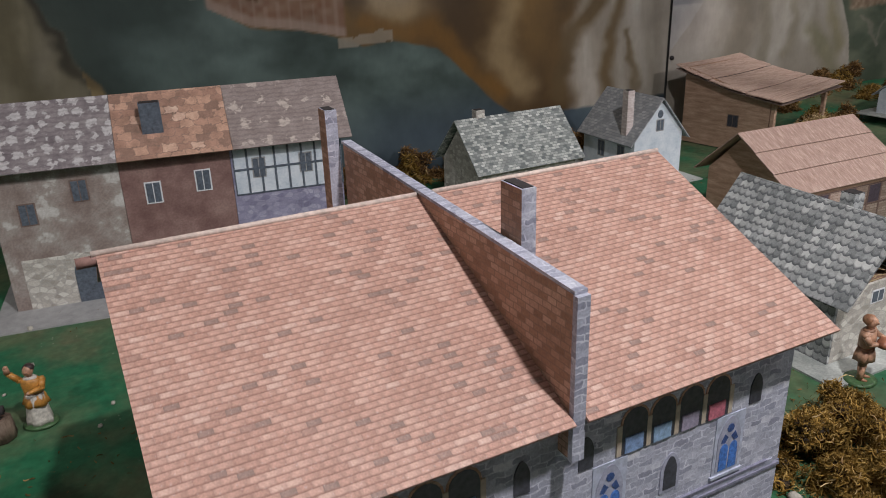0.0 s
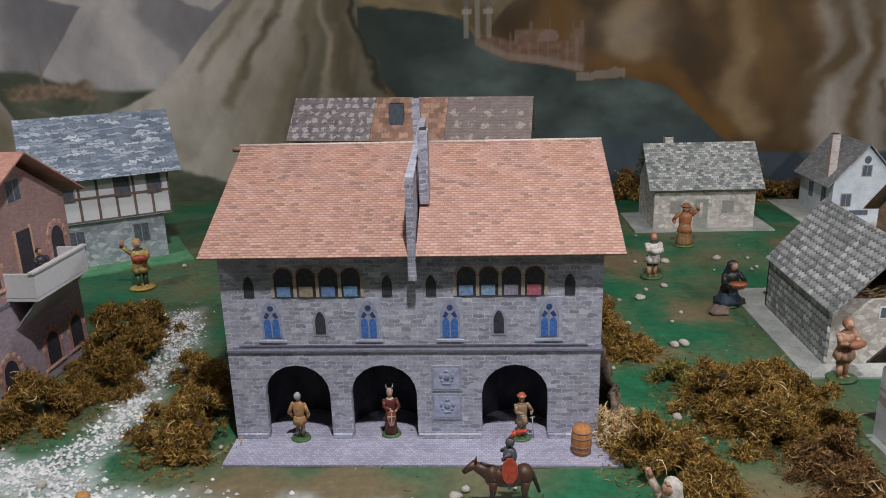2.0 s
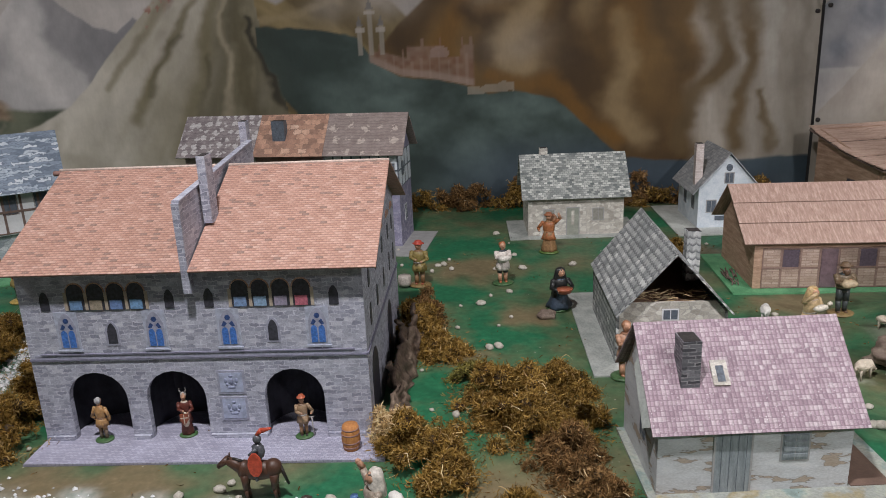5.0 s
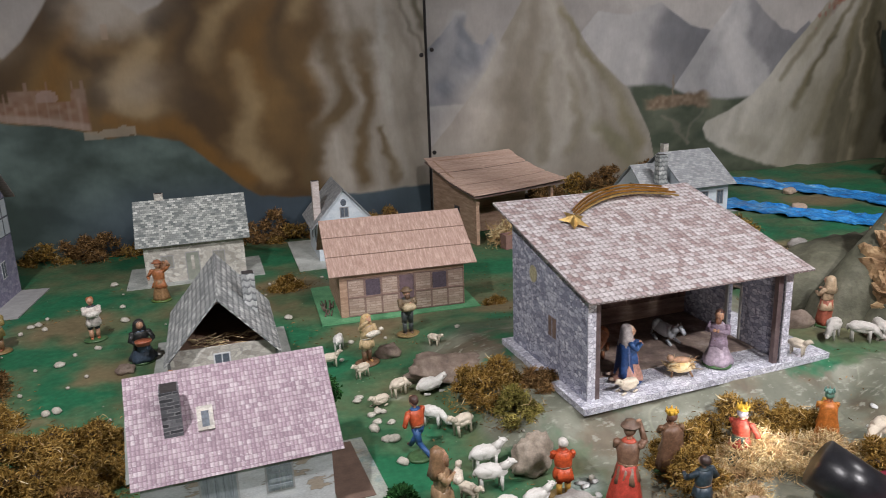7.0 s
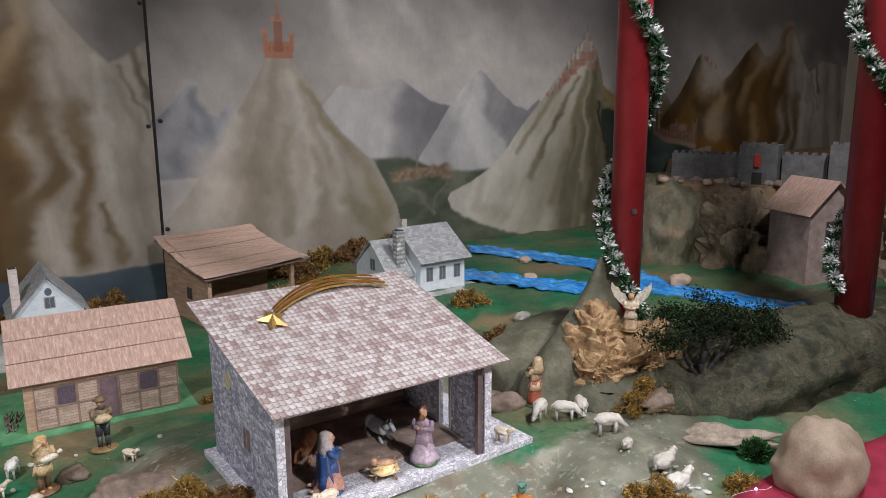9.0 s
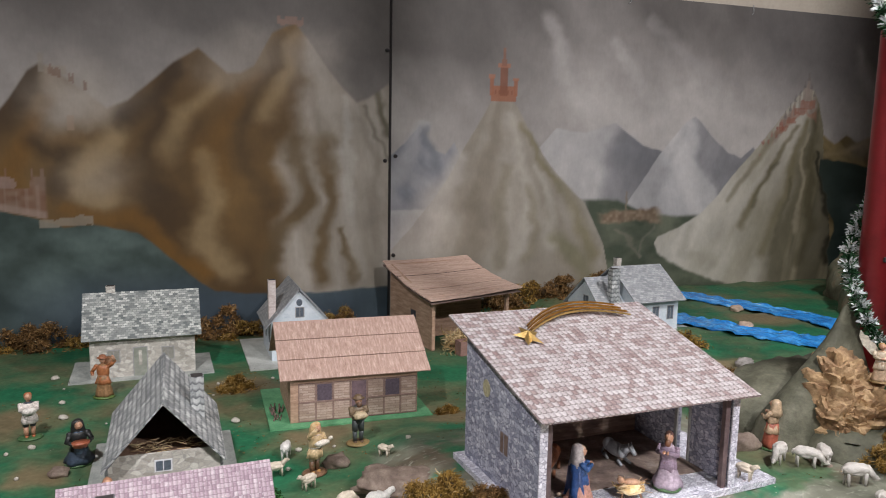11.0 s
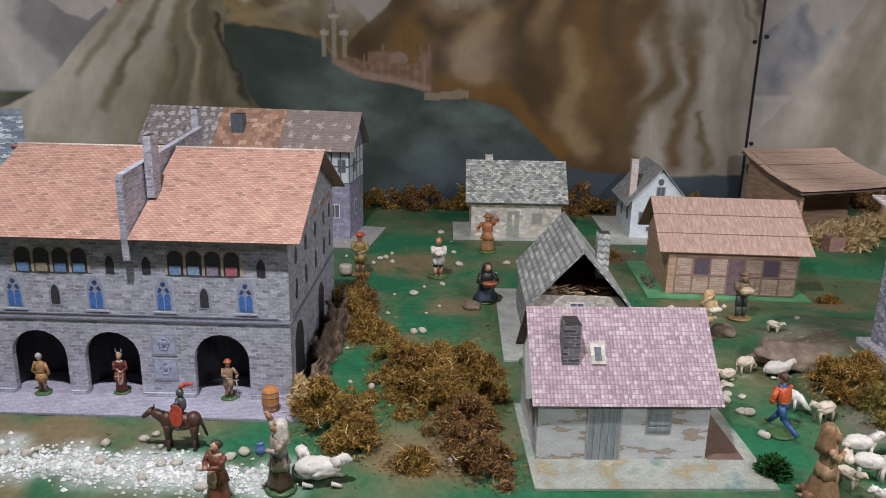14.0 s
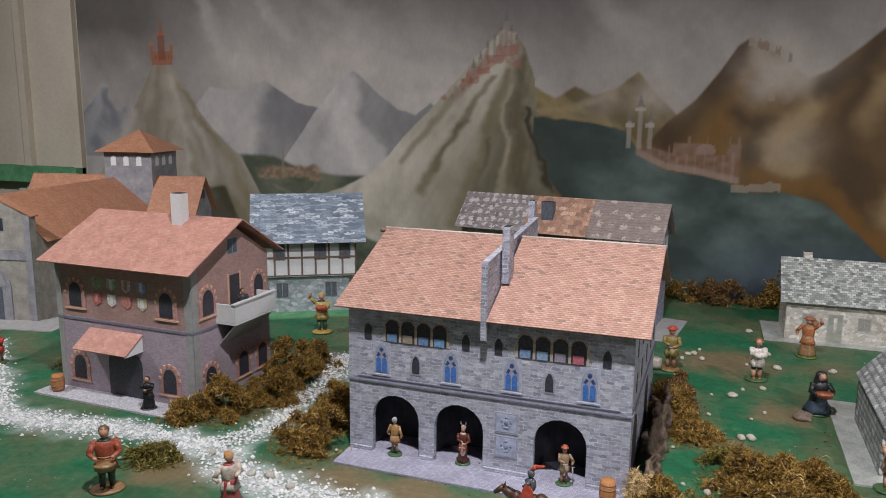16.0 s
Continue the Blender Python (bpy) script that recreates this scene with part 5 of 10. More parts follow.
        panel("sill", f, rect(cx - 0.023, cx + 0.023, 0.1855, 0.1890), "front", 0, M_WIN_STONE, -0.001, 0.003)
    for cx in (0.163, 0.459):
        f = panel("lancet_window", p, point_arch(cx - 0.013, cx + 0.013, 0.196, 0.225, 0.244), "front", 0, M_TRACERY, -0.001, 0.001)
        panel("pane", f, point_arch(cx - 0.0085, cx + 0.0085, 0.200, 0.225, 0.240), "front", 0, M_GLASS_DARK, 0, 0.0016)
    for cx in (0.048, 0.277, 0.349, 0.574):
        panel("lancet_window", p, point_arch(cx - 0.0085, cx + 0.0085, 0.266, 0.288, 0.302), "front", 0, M_GLASS_DARK, -0.001, 0.0012)
    flags = [(0.16, 0.28, 0.48), (0.34, 0.29, 0.22), (0.15, 0.24, 0.46), (0.16, 0.30, 0.50), (0.20, 0.30, 0.50), (0.24, 0.36, 0.52), (0.30, 0.27, 0.36), (0.46, 0.14, 0.19)]
    for k, cx in enumerate((0.107, 0.144, 0.181, 0.218, 0.407, 0.443, 0.480, 0.517)):
        a = panel("loggia_arch", p, arch_pts(cx - 0.0155, cx + 0.0155, 0.266, 0.300, 0.316, 8), "front", 0, M_GLASS_DARK, -0.001, 0.0012, "dark round arch of the loggia")
        panel("banner", a, rect(cx - 0.0120, cx + 0.0105, 0.267, 0.285), "front", 0, ink("banner_print_%d" % k, flags[k], 0.6, 0.35, 220), 0, 0.0024, "small heraldic banner")
        panel("arch_rim", a, arch_pts(cx - 0.0180, cx + 0.0180, 0.298, 0.3, 0.3185, 8), "front", 0, M_BRICK_WALL, -0.001, 0.0008)
    for cx in (0.088, 0.1255, 0.1625, 0.1995, 0.2365, 0.388, 0.425, 0.4615, 0.4985, 0.536):
        panel("loggia_pillar", p, rect(cx - 0.0028, cx + 0.0028, 0.266, 0.300), "front", 0, M_TAN_STONE, -0.001, 0.0016)
    # side face
    for k, cy in enumerate((0.07, 0.17, 0.28, 0.39, 0.47)):
        panel("lancet_window", p, point_arch(cy - 0.009, cy + 0.009, 0.200, 0.228, 0.242), "right", W, M_GLASS_DARK, -0.001, 0.0012)
        panel("lancet_window", p, point_arch(cy - 0.009, cy + 0.009, 0.275, 0.297, 0.310), "right", W, M_GLASS_DARK, -0.001, 0.0012)
        panel("arch_rim", p, arch_pts(cy - 0.022, cy + 0.022, 0.326, 0.328, 0.340, 6), "right", W, M_BRICK_WALL, -0.001, 0.002)
    for a, b in ((0.04, 0.12), (0.30, 0.37)):
        panel("side_arch", p, arch_pts(a, b, 0.004, 0.10, 0.145), "right", W, M_GLASS_DARK, -0.001, 0.0012)
    # roof in two halves on each side of the fire wall
    for x0, x1 in ((-0.022, 0.3150), (0.3285, 0.657)):
        roof_pair(p, x0, x1, -0.028, 0.343, RY, RZ, 0.555, 0.338, M_PAL_ROOF, label="pink tile-print card roof, slightly bowed")
    bm = B()
    for x0, x1 in ((-0.026, 0.3120), (0.3280, 0.657)):
        limb(bm, (x0, RY, RZ + 0.0005), (x1, RY, RZ + 0.0005), 0.0032, 0.0032, seg=8)
    part("ridge_cap", bm, ink("pale_ridge_print", (0.62, 0.50, 0.44), 0.6, 0.25), p)
    bm = B()
    slant = 0.012
    prism(bm, [(-0.016, 0.300), (0.478, 0.300), (0.478, 0.490), (-0.016, 0.463)], "x", 0.3165, 0.3270)
    for v in bm.verts:
        v.co.x -= slant * max(0.0, v.co.y) / 0.49
    fw = two_faced(part("fire_wall", bm, [M_PAL_WALL], p, "parapet wall, brown brick print on one side and grey stone on the other"), M_BRICK_WALL)
    bm = B()
    slab(bm, [(0.3152, -0.018, 0.4660), (0.3284, -0.018, 0.4660), (0.3284 - slant, 0.480, 0.4940), (0.3152 - slant, 0.480, 0.4940)], 0.0035)
    part("coping", bm, M_PAL_WALL, fw, "pale stone coping")
    bm = B()
    box(bm, 0.3152, 0.3284, -0.0225, -0.0162, 0.300, 0.4620)
    part("end_pier", bm, M_PAL_WALL, fw, "grey stone end of the parapet")
    two_faced(chimney(p, 0.3370, 0.100, 0.40, 0.524, 0.0160, 0.036, M_PAL_WALL, label="grey stone-print chimney"), M_BRICK_WALL)
    two_faced(chimney(p, 0.294, 0.500, 0.36, 0.535, 0.0165, 0.026, M_PAL_WALL, label="tall grey stone-print chimney"), M_BRICK_WALL)
    bm = B()
    limb(bm, (-0.040, RY, RZ - 0.006), (-0.018, RY, RZ - 0.006), 0.0055, 0.0055)
    part("ridge_pole", bm, M_BEAM_RED, p)
    return p


palazzo()


def half_timber(parent, u0, u1, v0, v1, cols, rows, face, at, infill, beam, w=0.005):
    """Infill with a grid of beams on it."""
    f = panel("infill", parent, rect(u0, u1, v0, v1), face, at, infill, -0.001, 0.0008)
    for i in range(cols + 1):
        u = u0 + (u1 - u0) * i / cols
        panel("beam", f, rect(max(u0, u - w / 2), min(u1, u + w / 2), v0, v1), face, at, beam, 0, 0.0018)
    for j in range(rows + 1):
        v = v0 + (v1 - v0) * j / rows
        panel("beam", f, rect(u0, u1, max(v0, v - w / 2), min(v1, v + w / 2)), face, at, beam, 0, 0.0022)
    return f


def long_house():
    """Row of three joined houses at the back."""
    w, d = 0.76, 0.19
    p = thing("row_house_model", -0.185, 1.335, 0, -7.2, "long row of card houses with lichened and rust roofs", "model building")
    xs = [0.0, 0.26, 0.50, w]
    walls = [M_PATCHED, M_OXBLOOD, M_ROW_VIOLET]
    for k in range(3):
        bm = B()
        prism(bm, [(0, 0), (d, 0), (d, 0.33), (d / 2, 0.44), (0, 0.33)], "x", xs[k] + (0.0008 if k else 0), xs[k + 1])
        part("wall", bm, walls[k], p, ["grey-brown plaster wall", "dark red-brown wall", "violet-grey stone wall under pale half-timber"][k])
    rx = [-0.02, 0.262, 0.508, w + 0.025]
    for k, m in enumerate((M_LICHEN, M_RUST_ROOF, M_SPOT_ROOF)):
        roof_pair(p, rx[k], rx[k + 1] - 0.0008, -0.03, 0.322, d / 2, 0.448, d + 0.03, 0.322, m, label=["lichen-spotted grey roof", "rust red roof", "brown roof with pale patches"][k])
    chimney(p, 0.345, 0.03, 0.36, 0.435, 0.045, 0.03, M_GLASS_GREY, label="dark dormer vent")
    half_timber(p, 0.505, w, 0.205, 0.325, 8, 2, "front", 0, M_WHITE_BLUE, M_GLASS_GREY, 0.005)
    for u in (0.55, 0.66, 0.72):
        window(p, u, u + 0.026, 0.245, 0.288, frame_mat=M_CARD)
    half_timber(p, 0.0, d, 0.205, 0.325, 4, 2, "right", w, M_WHITE_BLUE, M_GLASS_GREY, 0.005)
    window(p, 0.05, 0.08, 0.24, 0.285, "right", w)
    window(p, 0.07, 0.10, 0.08, 0.13, "right", w, frame_mat=M_WHITE)
    for u, v in ((0.05, 0.20), (0.16, 0.24), (0.31, 0.215), (0.42, 0.23), (0.60, 0.085), (0.69, 0.08)):
        window(p, u, u + 0.03, v, v + 0.045, frame_mat=M_WHITE if u > 0.3 else M_BEAM)
    panel("door", p, arch_pts(0.13, 0.20, 0.0, 0.075, 0.11), "front", 0, M_GLASS_GREY, -0.001, 0.002, "arched dark door")
    panel("wall_band", p, rect(0.03, 0.25, 0.0, 0.12), "front", 0, M_COTTAGE_WALL, -0.001, 0.0008, "pale stone ground floor")
    base_plate(p, -0.04, w + 0.09, -0.11, d, M_CARD, 0.003)


def blue_roof_house():
    p = thing("half_timbered_house_model", -0.832, 0.905, 0, 31.0, "white half-timbered card house with blue slate roof", "model building")
    p.scale = (1.22, 1.22, 1.22)
    w, d = 0.29, 0.19
    bm = B()
    box(bm, 0.02, w - 0.02, 0.012, d, 0.002, 0.116)
    part("wall", bm, M_BLUE_RUBBLE, p, "blue-grey stone ground floor")
    bm = B()
    prism(bm, [(0, 0.117), (d, 0.117), (d, 0.235), (d / 2, 0.35), (0, 0.235)], "x", 0, w)
    part("upper_wall", bm, M_WHITE, p)
    half_timber(p, 0, w, 0.12, 0.235, 7, 2, "front", 0, M_WHITE, M_BEAM, 0.006)
    half_timber(p, 0, d, 0.12, 0.235, 4, 2, "right", w, M_WHITE, M_BEAM, 0.006)
    for u in (0.04, 0.165, 0.24):
        window(p, u, u + 0.032, 0.172, 0.222, frame_mat=M_BEAM)
    for u in (0.045, 0.195):
        window(p, u, u + 0.035, 0.05, 0.095, at=0.012, frame_mat=M_CARD)
    roof_pair(p, -0.03, w + 0.03, -0.035, 0.228, d / 2, 0.366, d + 0.035, 0.228, M_SLATE_BLUE, label="blue-grey slate-print roof")
    base_plate(p, -0.02, w + 0.03, -0.06, d, M_GREEN_CARD)


def red_villa():
    p = thing("red_villa_model", -0.922, 0.062, 0, -1.5, "red-brown card villa with coral roof, balcony and awning", "model building")
    w, d, h = 0.455, 0.33, 0.365
    gable_body(p, w, d, h, 0.465, d / 2, M_RED_WALL)
    panel("wall_band", p, rect(0, w, 0.002, 0.200), "front", 0, M_VIOLET_WALL, -0.001, 0.001, "violet ground floor print")
    panel("wall_band", p, rect(0, d, 0.002, 0.200), "right", w, M_VIOLET_WALL, -0.001, 0.001)
    panel("string_course", p, rect(0, w, 0.200, 0.207), "front", 0, M_COURSE, -0.001, 0.003)
    panel("string_course", p, rect(0, d, 0.200, 0.207), "right", w, M_COURSE, -0.001, 0.003)
    panel("quoin", p, rect(w - 0.022, w, 0.002, h), "front", 0, M_CARD, -0.001, 0.0022, "grey corner stones")
    panel("quoin", p, rect(0, 0.022, 0.002, h), "right", w, M_CARD, -0.001, 0.0022)
    panel("quoin", p, rect(0, 0.018, 0.002, h), "front", 0, M_CARD, -0.001, 0.0022)
    roof_pair(p, -0.02, w + 0.028, -0.042, 0.364, d / 2 + 0.02, 0.477, d + 0.045, 0.364, M_RED_ROOF, label="coral tile-print roof")
    chimney(p, 0.30, d / 2 - 0.01, 0.43, 0.54, 0.034, 0.03, M_WHITE, label="white card chimney")
    rim = ink("peach_arch_print", (0.66, 0.42, 0.30), 0.6, 0.3, 260)

    def arched(u, v, face, at, wd=0.050, ht=0.070):
        a = panel("arched_window", p, arch_pts(u - wd / 2 - 0.009, u + wd / 2 + 0.009, v, v + ht * 0.62, v + ht + 0.012), face, at, ink("rose_surround_print", (0.46, 0.26, 0.24), 0.6, 0.3), -0.001, 0.0026)
        panel("pane", a, arch_pts(u - wd / 2 + 0.004, u + wd / 2 - 0.004, v + 0.004, v + ht * 0.6, v + ht), face, at, M_GLASS_DARK, 0, 0.0034)
        for k in range(7):
            ang = math.pi * k / 6
            cu, cv = u - (wd / 2 + 0.007) * math.cos(ang), v + ht * 0.62 + (ht * 0.38 + 0.010) * math.sin(ang)
            panel("voussoir", a, rect(cu - 0.0035, cu + 0.0035, cv - 0.004, cv + 0.004), face, at, rim, 0, 0.0040)
        panel("sill", a, rect(u - wd / 2 - 0.012, u + wd / 2 + 0.012, v - 0.005, v), face, at, rim, -0.001, 0.004)

    for u in (0.068, 0.375):
        arched(u, 0.234, "front", 0)
        arched(u, 0.03, "front", 0)
    for u in (0.06, 0.28):
        arched(u, 0.236, "right", w)
    for u in (0.06, 0.20, 0.29):
        arched(u, 0.03, "right", w)
    cols = [(0.22, 0.50, 0.32), (0.36, 0.56, 0.42), (0.62, 0.58, 0.68), (0.26, 0.38, 0.68), (0.50, 0.14, 0.16), (0.62, 0.60, 0.56), (0.62, 0.22, 0.20), (0.68, 0.62, 0.44)]
    for k, c in enumerate(cols):
        u, v = 0.130 + 0.051 * (k % 4), 0.290 - 0.043 * (k // 4)
        s = panel("shield", p, [(u, v + 0.034), (u, v + 0.010), (u + 0.014, v), (u + 0.028, v + 0.010), (u + 0.028, v + 0.034)], "front", 0, ink("shield_print_%d" % k, c, 0.6, 0.4, 120), -0.001, 0.0022, "small painted shield")
        panel("shield_band", s, rect(u + 0.009, u + 0.019, v + 0.008, v + 0.032), "front", 0, M_WHITE if k % 2 else M_RED_ROOF, 0, 0.0028)
    panel("portal", p, arch_pts(0.170, 0.285, 0.003, 0.095, 0.1355), "front", 0, M_GLASS_DARK, -0.001, 0.002, "dark arched portal")
    bm = B()
    slab(bm, [(0.112, -0.066, 0.142), (0.292, -0.066, 0.142), (0.292, 0.0, 0.184), (0.112, 0.0, 0.184)], 0.003)
    aw = part("awning", bm, M_RED_ROOF, p, "coral tiled awning over the portal")
    for u in (0.113, 0.286):
        bm = B()
        prism(bm, [(-0.063, 0.1365), (0.0, 0.1365), (0.0, 0.176)], "x", u, u + 0.004)
        part("bracket", bm, M_WHITE, aw)
    # balcony on the side
    bm = B()
    box(bm, w, w + 0.062, 0.092, 0.275, 0.208, 0.214)
    box(bm, w + 0.056, w + 0.062, 0.092, 0.275, 0.215, 0.262)
    box(bm, w, w + 0.0555, 0.092, 0.098, 0.215, 0.262)
    box(bm, w, w + 0.0555, 0.269, 0.275, 0.215, 0.262)
    bal = part("balcony", bm, M_WHITE, p, "white card balcony")
    bm = B()
    box(bm, w + 0.053, w + 0.065, 0.089, 0.278, 0.263, 0.2665)
    part("balcony_rail", bm, M_WHITE, bal)
    bm = B()
    slab(bm, [(w + 0.001, 0.10, 0.15), (w + 0.050, 0.10, 0.205), (w + 0.050, 0.27, 0.205), (w + 0.001, 0.27, 0.15)], 0.003)
    part("balcony_brace", bm, M_CARD, bal)
    panel("balcony_door", p, rect(0.150, 0.195, 0.215, 0.325), "right", w, M_GLASS_DARK, -0.001, 0.002)
    for a, b in ((0.145, 0.150), (0.195, 0.200)):
        panel("door_frame", p, rect(a, b, 0.215, 0.33), "right", w, rim, -0.001, 0.003)
    window(p, 0.15, 0.19, 0.385, 0.425, "right", w, frame_mat=M_CARD)
    base_plate(p, -0.03, w - 0.01, -0.075, d, rubble("pebbled_base_print", [(0, (0.40, 0.40, 0.44)), (1, (0.62, 0.62, 0.66))], (0.3, 0.3, 0.34), 160.0), 0.004, label="grey pebbled base")


def church():
    p = thing("church_model", -1.89, 0.47, 0, 12.0, "grey stone card church with orange roofs and square tower", "model building")
    # raised front with its portal
    bm = B()
    prism(bm, [(0.02, 0), (0.37, 0), (0.37, 0.390), (0.195, 0.468), (0.02, 0.390)], "y", -0.030, 0.0)
    fr = part("front_wall", bm, M_CHURCH, p, "grey stone-print front with a raised gable")
    bm = B()
    slab(bm, [(0.380, -0.034, 0.386), (0.380, 0.003, 0.386), (0.195, 0.003, 0.4715), (0.195, -0.034, 0.4715)], 0.004)
    slab(bm, [(0.010, 0.003, 0.386), (0.010, -0.034, 0.386), (0.195, -0.034, 0.4719), (0.195, 0.003, 0.4719)], 0.004)
    part("coping", bm, M_ORANGE_ROOF, fr)
    panel("portal", fr, arch_pts(0.115, 0.275, 0.002, 0.125, 0.205), "front", -0.030, M_TOWER, -0.001, 0.004, "round-arched stone portal")
    panel("portal_door", fr, rect(0.150, 0.240, 0.003, 0.125), "front", -0.030, M_GLASS_GREY, 0, 0.006)
    panel("portal_arch", fr, arch_pts(0.135, 0.255, 0.128, 0.130, 0.190), "front", -0.030, M_CARD, 0, 0.005)
    for u in (0.130, 0.182, 0.234):
        window(fr, u, u + 0.030, 0.330, 0.375, at=-0.030, frame_mat=M_TOWER, pane=M_GLASS_DARK)
    panel("wall_band", fr, rect(0.02, 0.37, 0.225, 0.262), "front", -0.030, M_TOWER, -0.001, 0.003, "band of worn carved stone")
    for u in (0.020, 0.345):
        panel("quoin", fr, rect(u, u + 0.025, 0.002, 0.388), "front", -0.030, M_TOWER, -0.001, 0.005)
    # nave behind it
    bm = B()
    prism(bm, [(0.03, 0), (0.385, 0), (0.385, 0.305), (0.2075, 0.440), (0.03, 0.305)], "y", 0.0005, 0.770)
    part("nave_wall", bm, M_CHURCH, p)
    bm = B()
    slab(bm, [(0.412, 0.004, 0.291), (0.412, 0.772, 0.291), (0.2075, 0.772, 0.452), (0.2075, 0.004, 0.452)], 0.004)
    part("nave_roof", bm, M_ORANGE_ROOF, p, "long orange tile-print roof")
    bm = B()
    slab(bm, [(0.003, 0.772, 0.291), (0.003, 0.004, 0.291), (0.2072, 0.004, 0.452), (0.2072, 0.772, 0.452)], 0.004)
    part("nave_roof", bm, M_ORANGE_ROOF, p, "long orange tile-print roof")
    # low aisle beside the front
    bm = B()
    prism(bm, [(0.3855, 0), (0.455, 0), (0.455, 0.195), (0.3855, 0.250)], "y", 0.03, 0.55)
    part("aisle_wall", bm, M_CHURCH, p)
    bm = B()
    slab(bm, [(0.472, 0.020, 0.185), (0.472, 0.56, 0.185), (0.386, 0.56, 0.254), (0.386, 0.020, 0.254)], 0.004)
    part("aisle_roof", bm, M_ORANGE_ROOF, p)
    # arms on both sides of the tower
    for u0, u1 in ((0.3955, 0.610), (-0.20, 0.1645)):
        bm = B()
        prism(bm, [(0.725, 0), (0.905, 0), (0.905, 0.310), (0.815, 0.448), (0.725, 0.310)], "x", u0, u1)
        part("transept_wall", bm, M_TOWER, p)
        for fr_ in (0, 1):
            bm = B()
            r0, r1 = (u0, u1 + 0.022) if u0 > 0 else (u0 - 0.022, u1)
            if fr_:
                slab(bm, [(r0, 0.700, 0.298), (r1, 0.700, 0.298), (r1, 0.815, 0.460), (r0, 0.815, 0.460)], 0.004)
            else:
                slab(bm, [(r1, 0.930, 0.298), (r0, 0.930, 0.298), (r0, 0.8155, 0.460), (r1, 0.8155, 0.460)], 0.004)
            part("transept_roof", bm, M_ORANGE_ROOF, p, "orange tile-print roof")
    window(p, 0.79, 0.84, 0.36, 0.40, "right", 0.610, frame_mat=M_TOWER, pane=M_GLASS_DARK)
    bm = B()
    box(bm, 0.165, 0.395, 0.775, 1.005, 0.0, 0.572)
    tw = part("tower", bm, M_TOWER, p, "square grey tower")
    for k in range(3):
        for face, at, base in (("front", 0.775, 0.198), ("right", 0.395, 0.808)):
            u = base + 0.062 * k
            panel("belfry_opening", tw, arch_pts(u, u + 0.026, 0.505, 0.537, 0.550, 6), face, at, M_WHITE, -0.001, 0.003)
    bm = B()
    q = [bm.verts.new(v) for v in ((0.135, 0.745, 0.568), (0.425, 0.745, 0.568), (0.425, 1.035, 0.568), (0.135, 1.035, 0.568), (0.28, 0.89, 0.666))]
    for i in range(4):
        bm.faces.new((q[i], q[(i + 1) % 4], q[4]))
    bm.faces.new(q[3::-1])
    part("tower_roof", bm, M_ORANGE_ROOF, p, "orange pyramid roof")
    base_plate(p, -0.05, 0.50, -0.14, 1.02, M_CARD, 0.003)


def stone_cottage():
    p = thing("stone_cottage_model", 1.005, 1.315, 0, 1.0, "cream stone-print card cottage with grey slate roof", "model building")
    w, d = 0.33, 0.22
    gable_body(p, w, d, 0.140, 0.262, d / 2, M_COTTAGE_WALL)
    roof_pair(p, -0.022, w + 0.022, -0.022, 0.137, d / 2, 0.272, d + 0.022, 0.137, M_SLATE, label="grey slate-print roof")
    chimney(p, 0.065, d / 2 + 0.01, 0.23, 0.292, 0.028, 0.026, M_COTTAGE_WALL, label="small stone chimney")
    door(p, 0.135, 0.175, 0.003, 0.10, m=mottled("pale_door_print", [(0.3, (0.22, 0.24, 0.20)), (0.7, (0.36, 0.37, 0.32))], scale=40, kind="UV"))
    panel("door_glass", p, rect(0.150, 0.160, 0.04, 0.09), "front", 0, M_COTTAGE_WALL, 0, 0.002)
    for u in (0.055, 0.225):
        window(p, u, u + 0.035, 0.055, 0.095, frame_mat=M_CARD, pane=ink("pale_pane_print_%d" % int(u * 1000), (0.28, 0.27, 0.24), 0.6))
    base_plate(p, -0.065, w + 0.06, -0.035, d, M_CARD_BASE)


def small_white_house():
    p = thing("white_gabled_house_model", 1.600, 1.36, 0, 0.0, "small white gabled card house with grey roof", "model building")
    # the gable looks to the viewer: ridge along y
    w, d = 0.20, 0.26
    bm = B()
    prism(bm, [(0, 0.002), (w, 0.002), (w, 0.150), (w / 2, 0.258), (0, 0.150)], "y", 0, d)
    part("wall", bm, M_WHITE_BLUE, p)
    for s in (0, 1):
        bm = B()
        c = [(w + 0.025, -0.012, 0.126), (w + 0.025, d + 0.01, 0.126), (w / 2, d + 0.01, 0.268), (w / 2, -0.012, 0.268)] if s else [(-0.025, d + 0.01, 0.126), (-0.025, -0.012, 0.126), (w / 2, -0.012, 0.2684), (w / 2, d + 0.01, 0.2684)]
        slab(bm, c, 0.003)
        part("roof", bm, M_SLATE_GREY, p)
    window(p, 0.088, 0.115, 0.162, 0.195, frame_mat=M_CARD)
    panel("oval_ornament", p, [(0.100 + 0.011 * math.cos(a), 0.215 + 0.013 * math.sin(a)) for a in np.arange(10) * math.pi / 5], "front", 0, M_GLASS_GREY, -0.001, 0.002)
    window(p, 0.03, 0.06, 0.06, 0.10, frame_mat=M_CARD)
    panel("flower_box", p, rect(0.06, 0.12, 0.03, 0.045), "front", 0, M_GLASS_GREY, -0.001, 0.004)
    for y in (0.05, 0.15):
        window(p, y, y + 0.03, 0.06, 0.11, "left", 0, frame_mat=M_CARD)
    chimney(p, 0.008, 0.05, 0.12, 0.294, 0.026, 0.026, M_PALE_BRICK, label="pale pinkish brick-print chimney")
    base_plate(p, -0.085, w + 0.02, -0.09, d + 0.08, M_PALE_BASE)


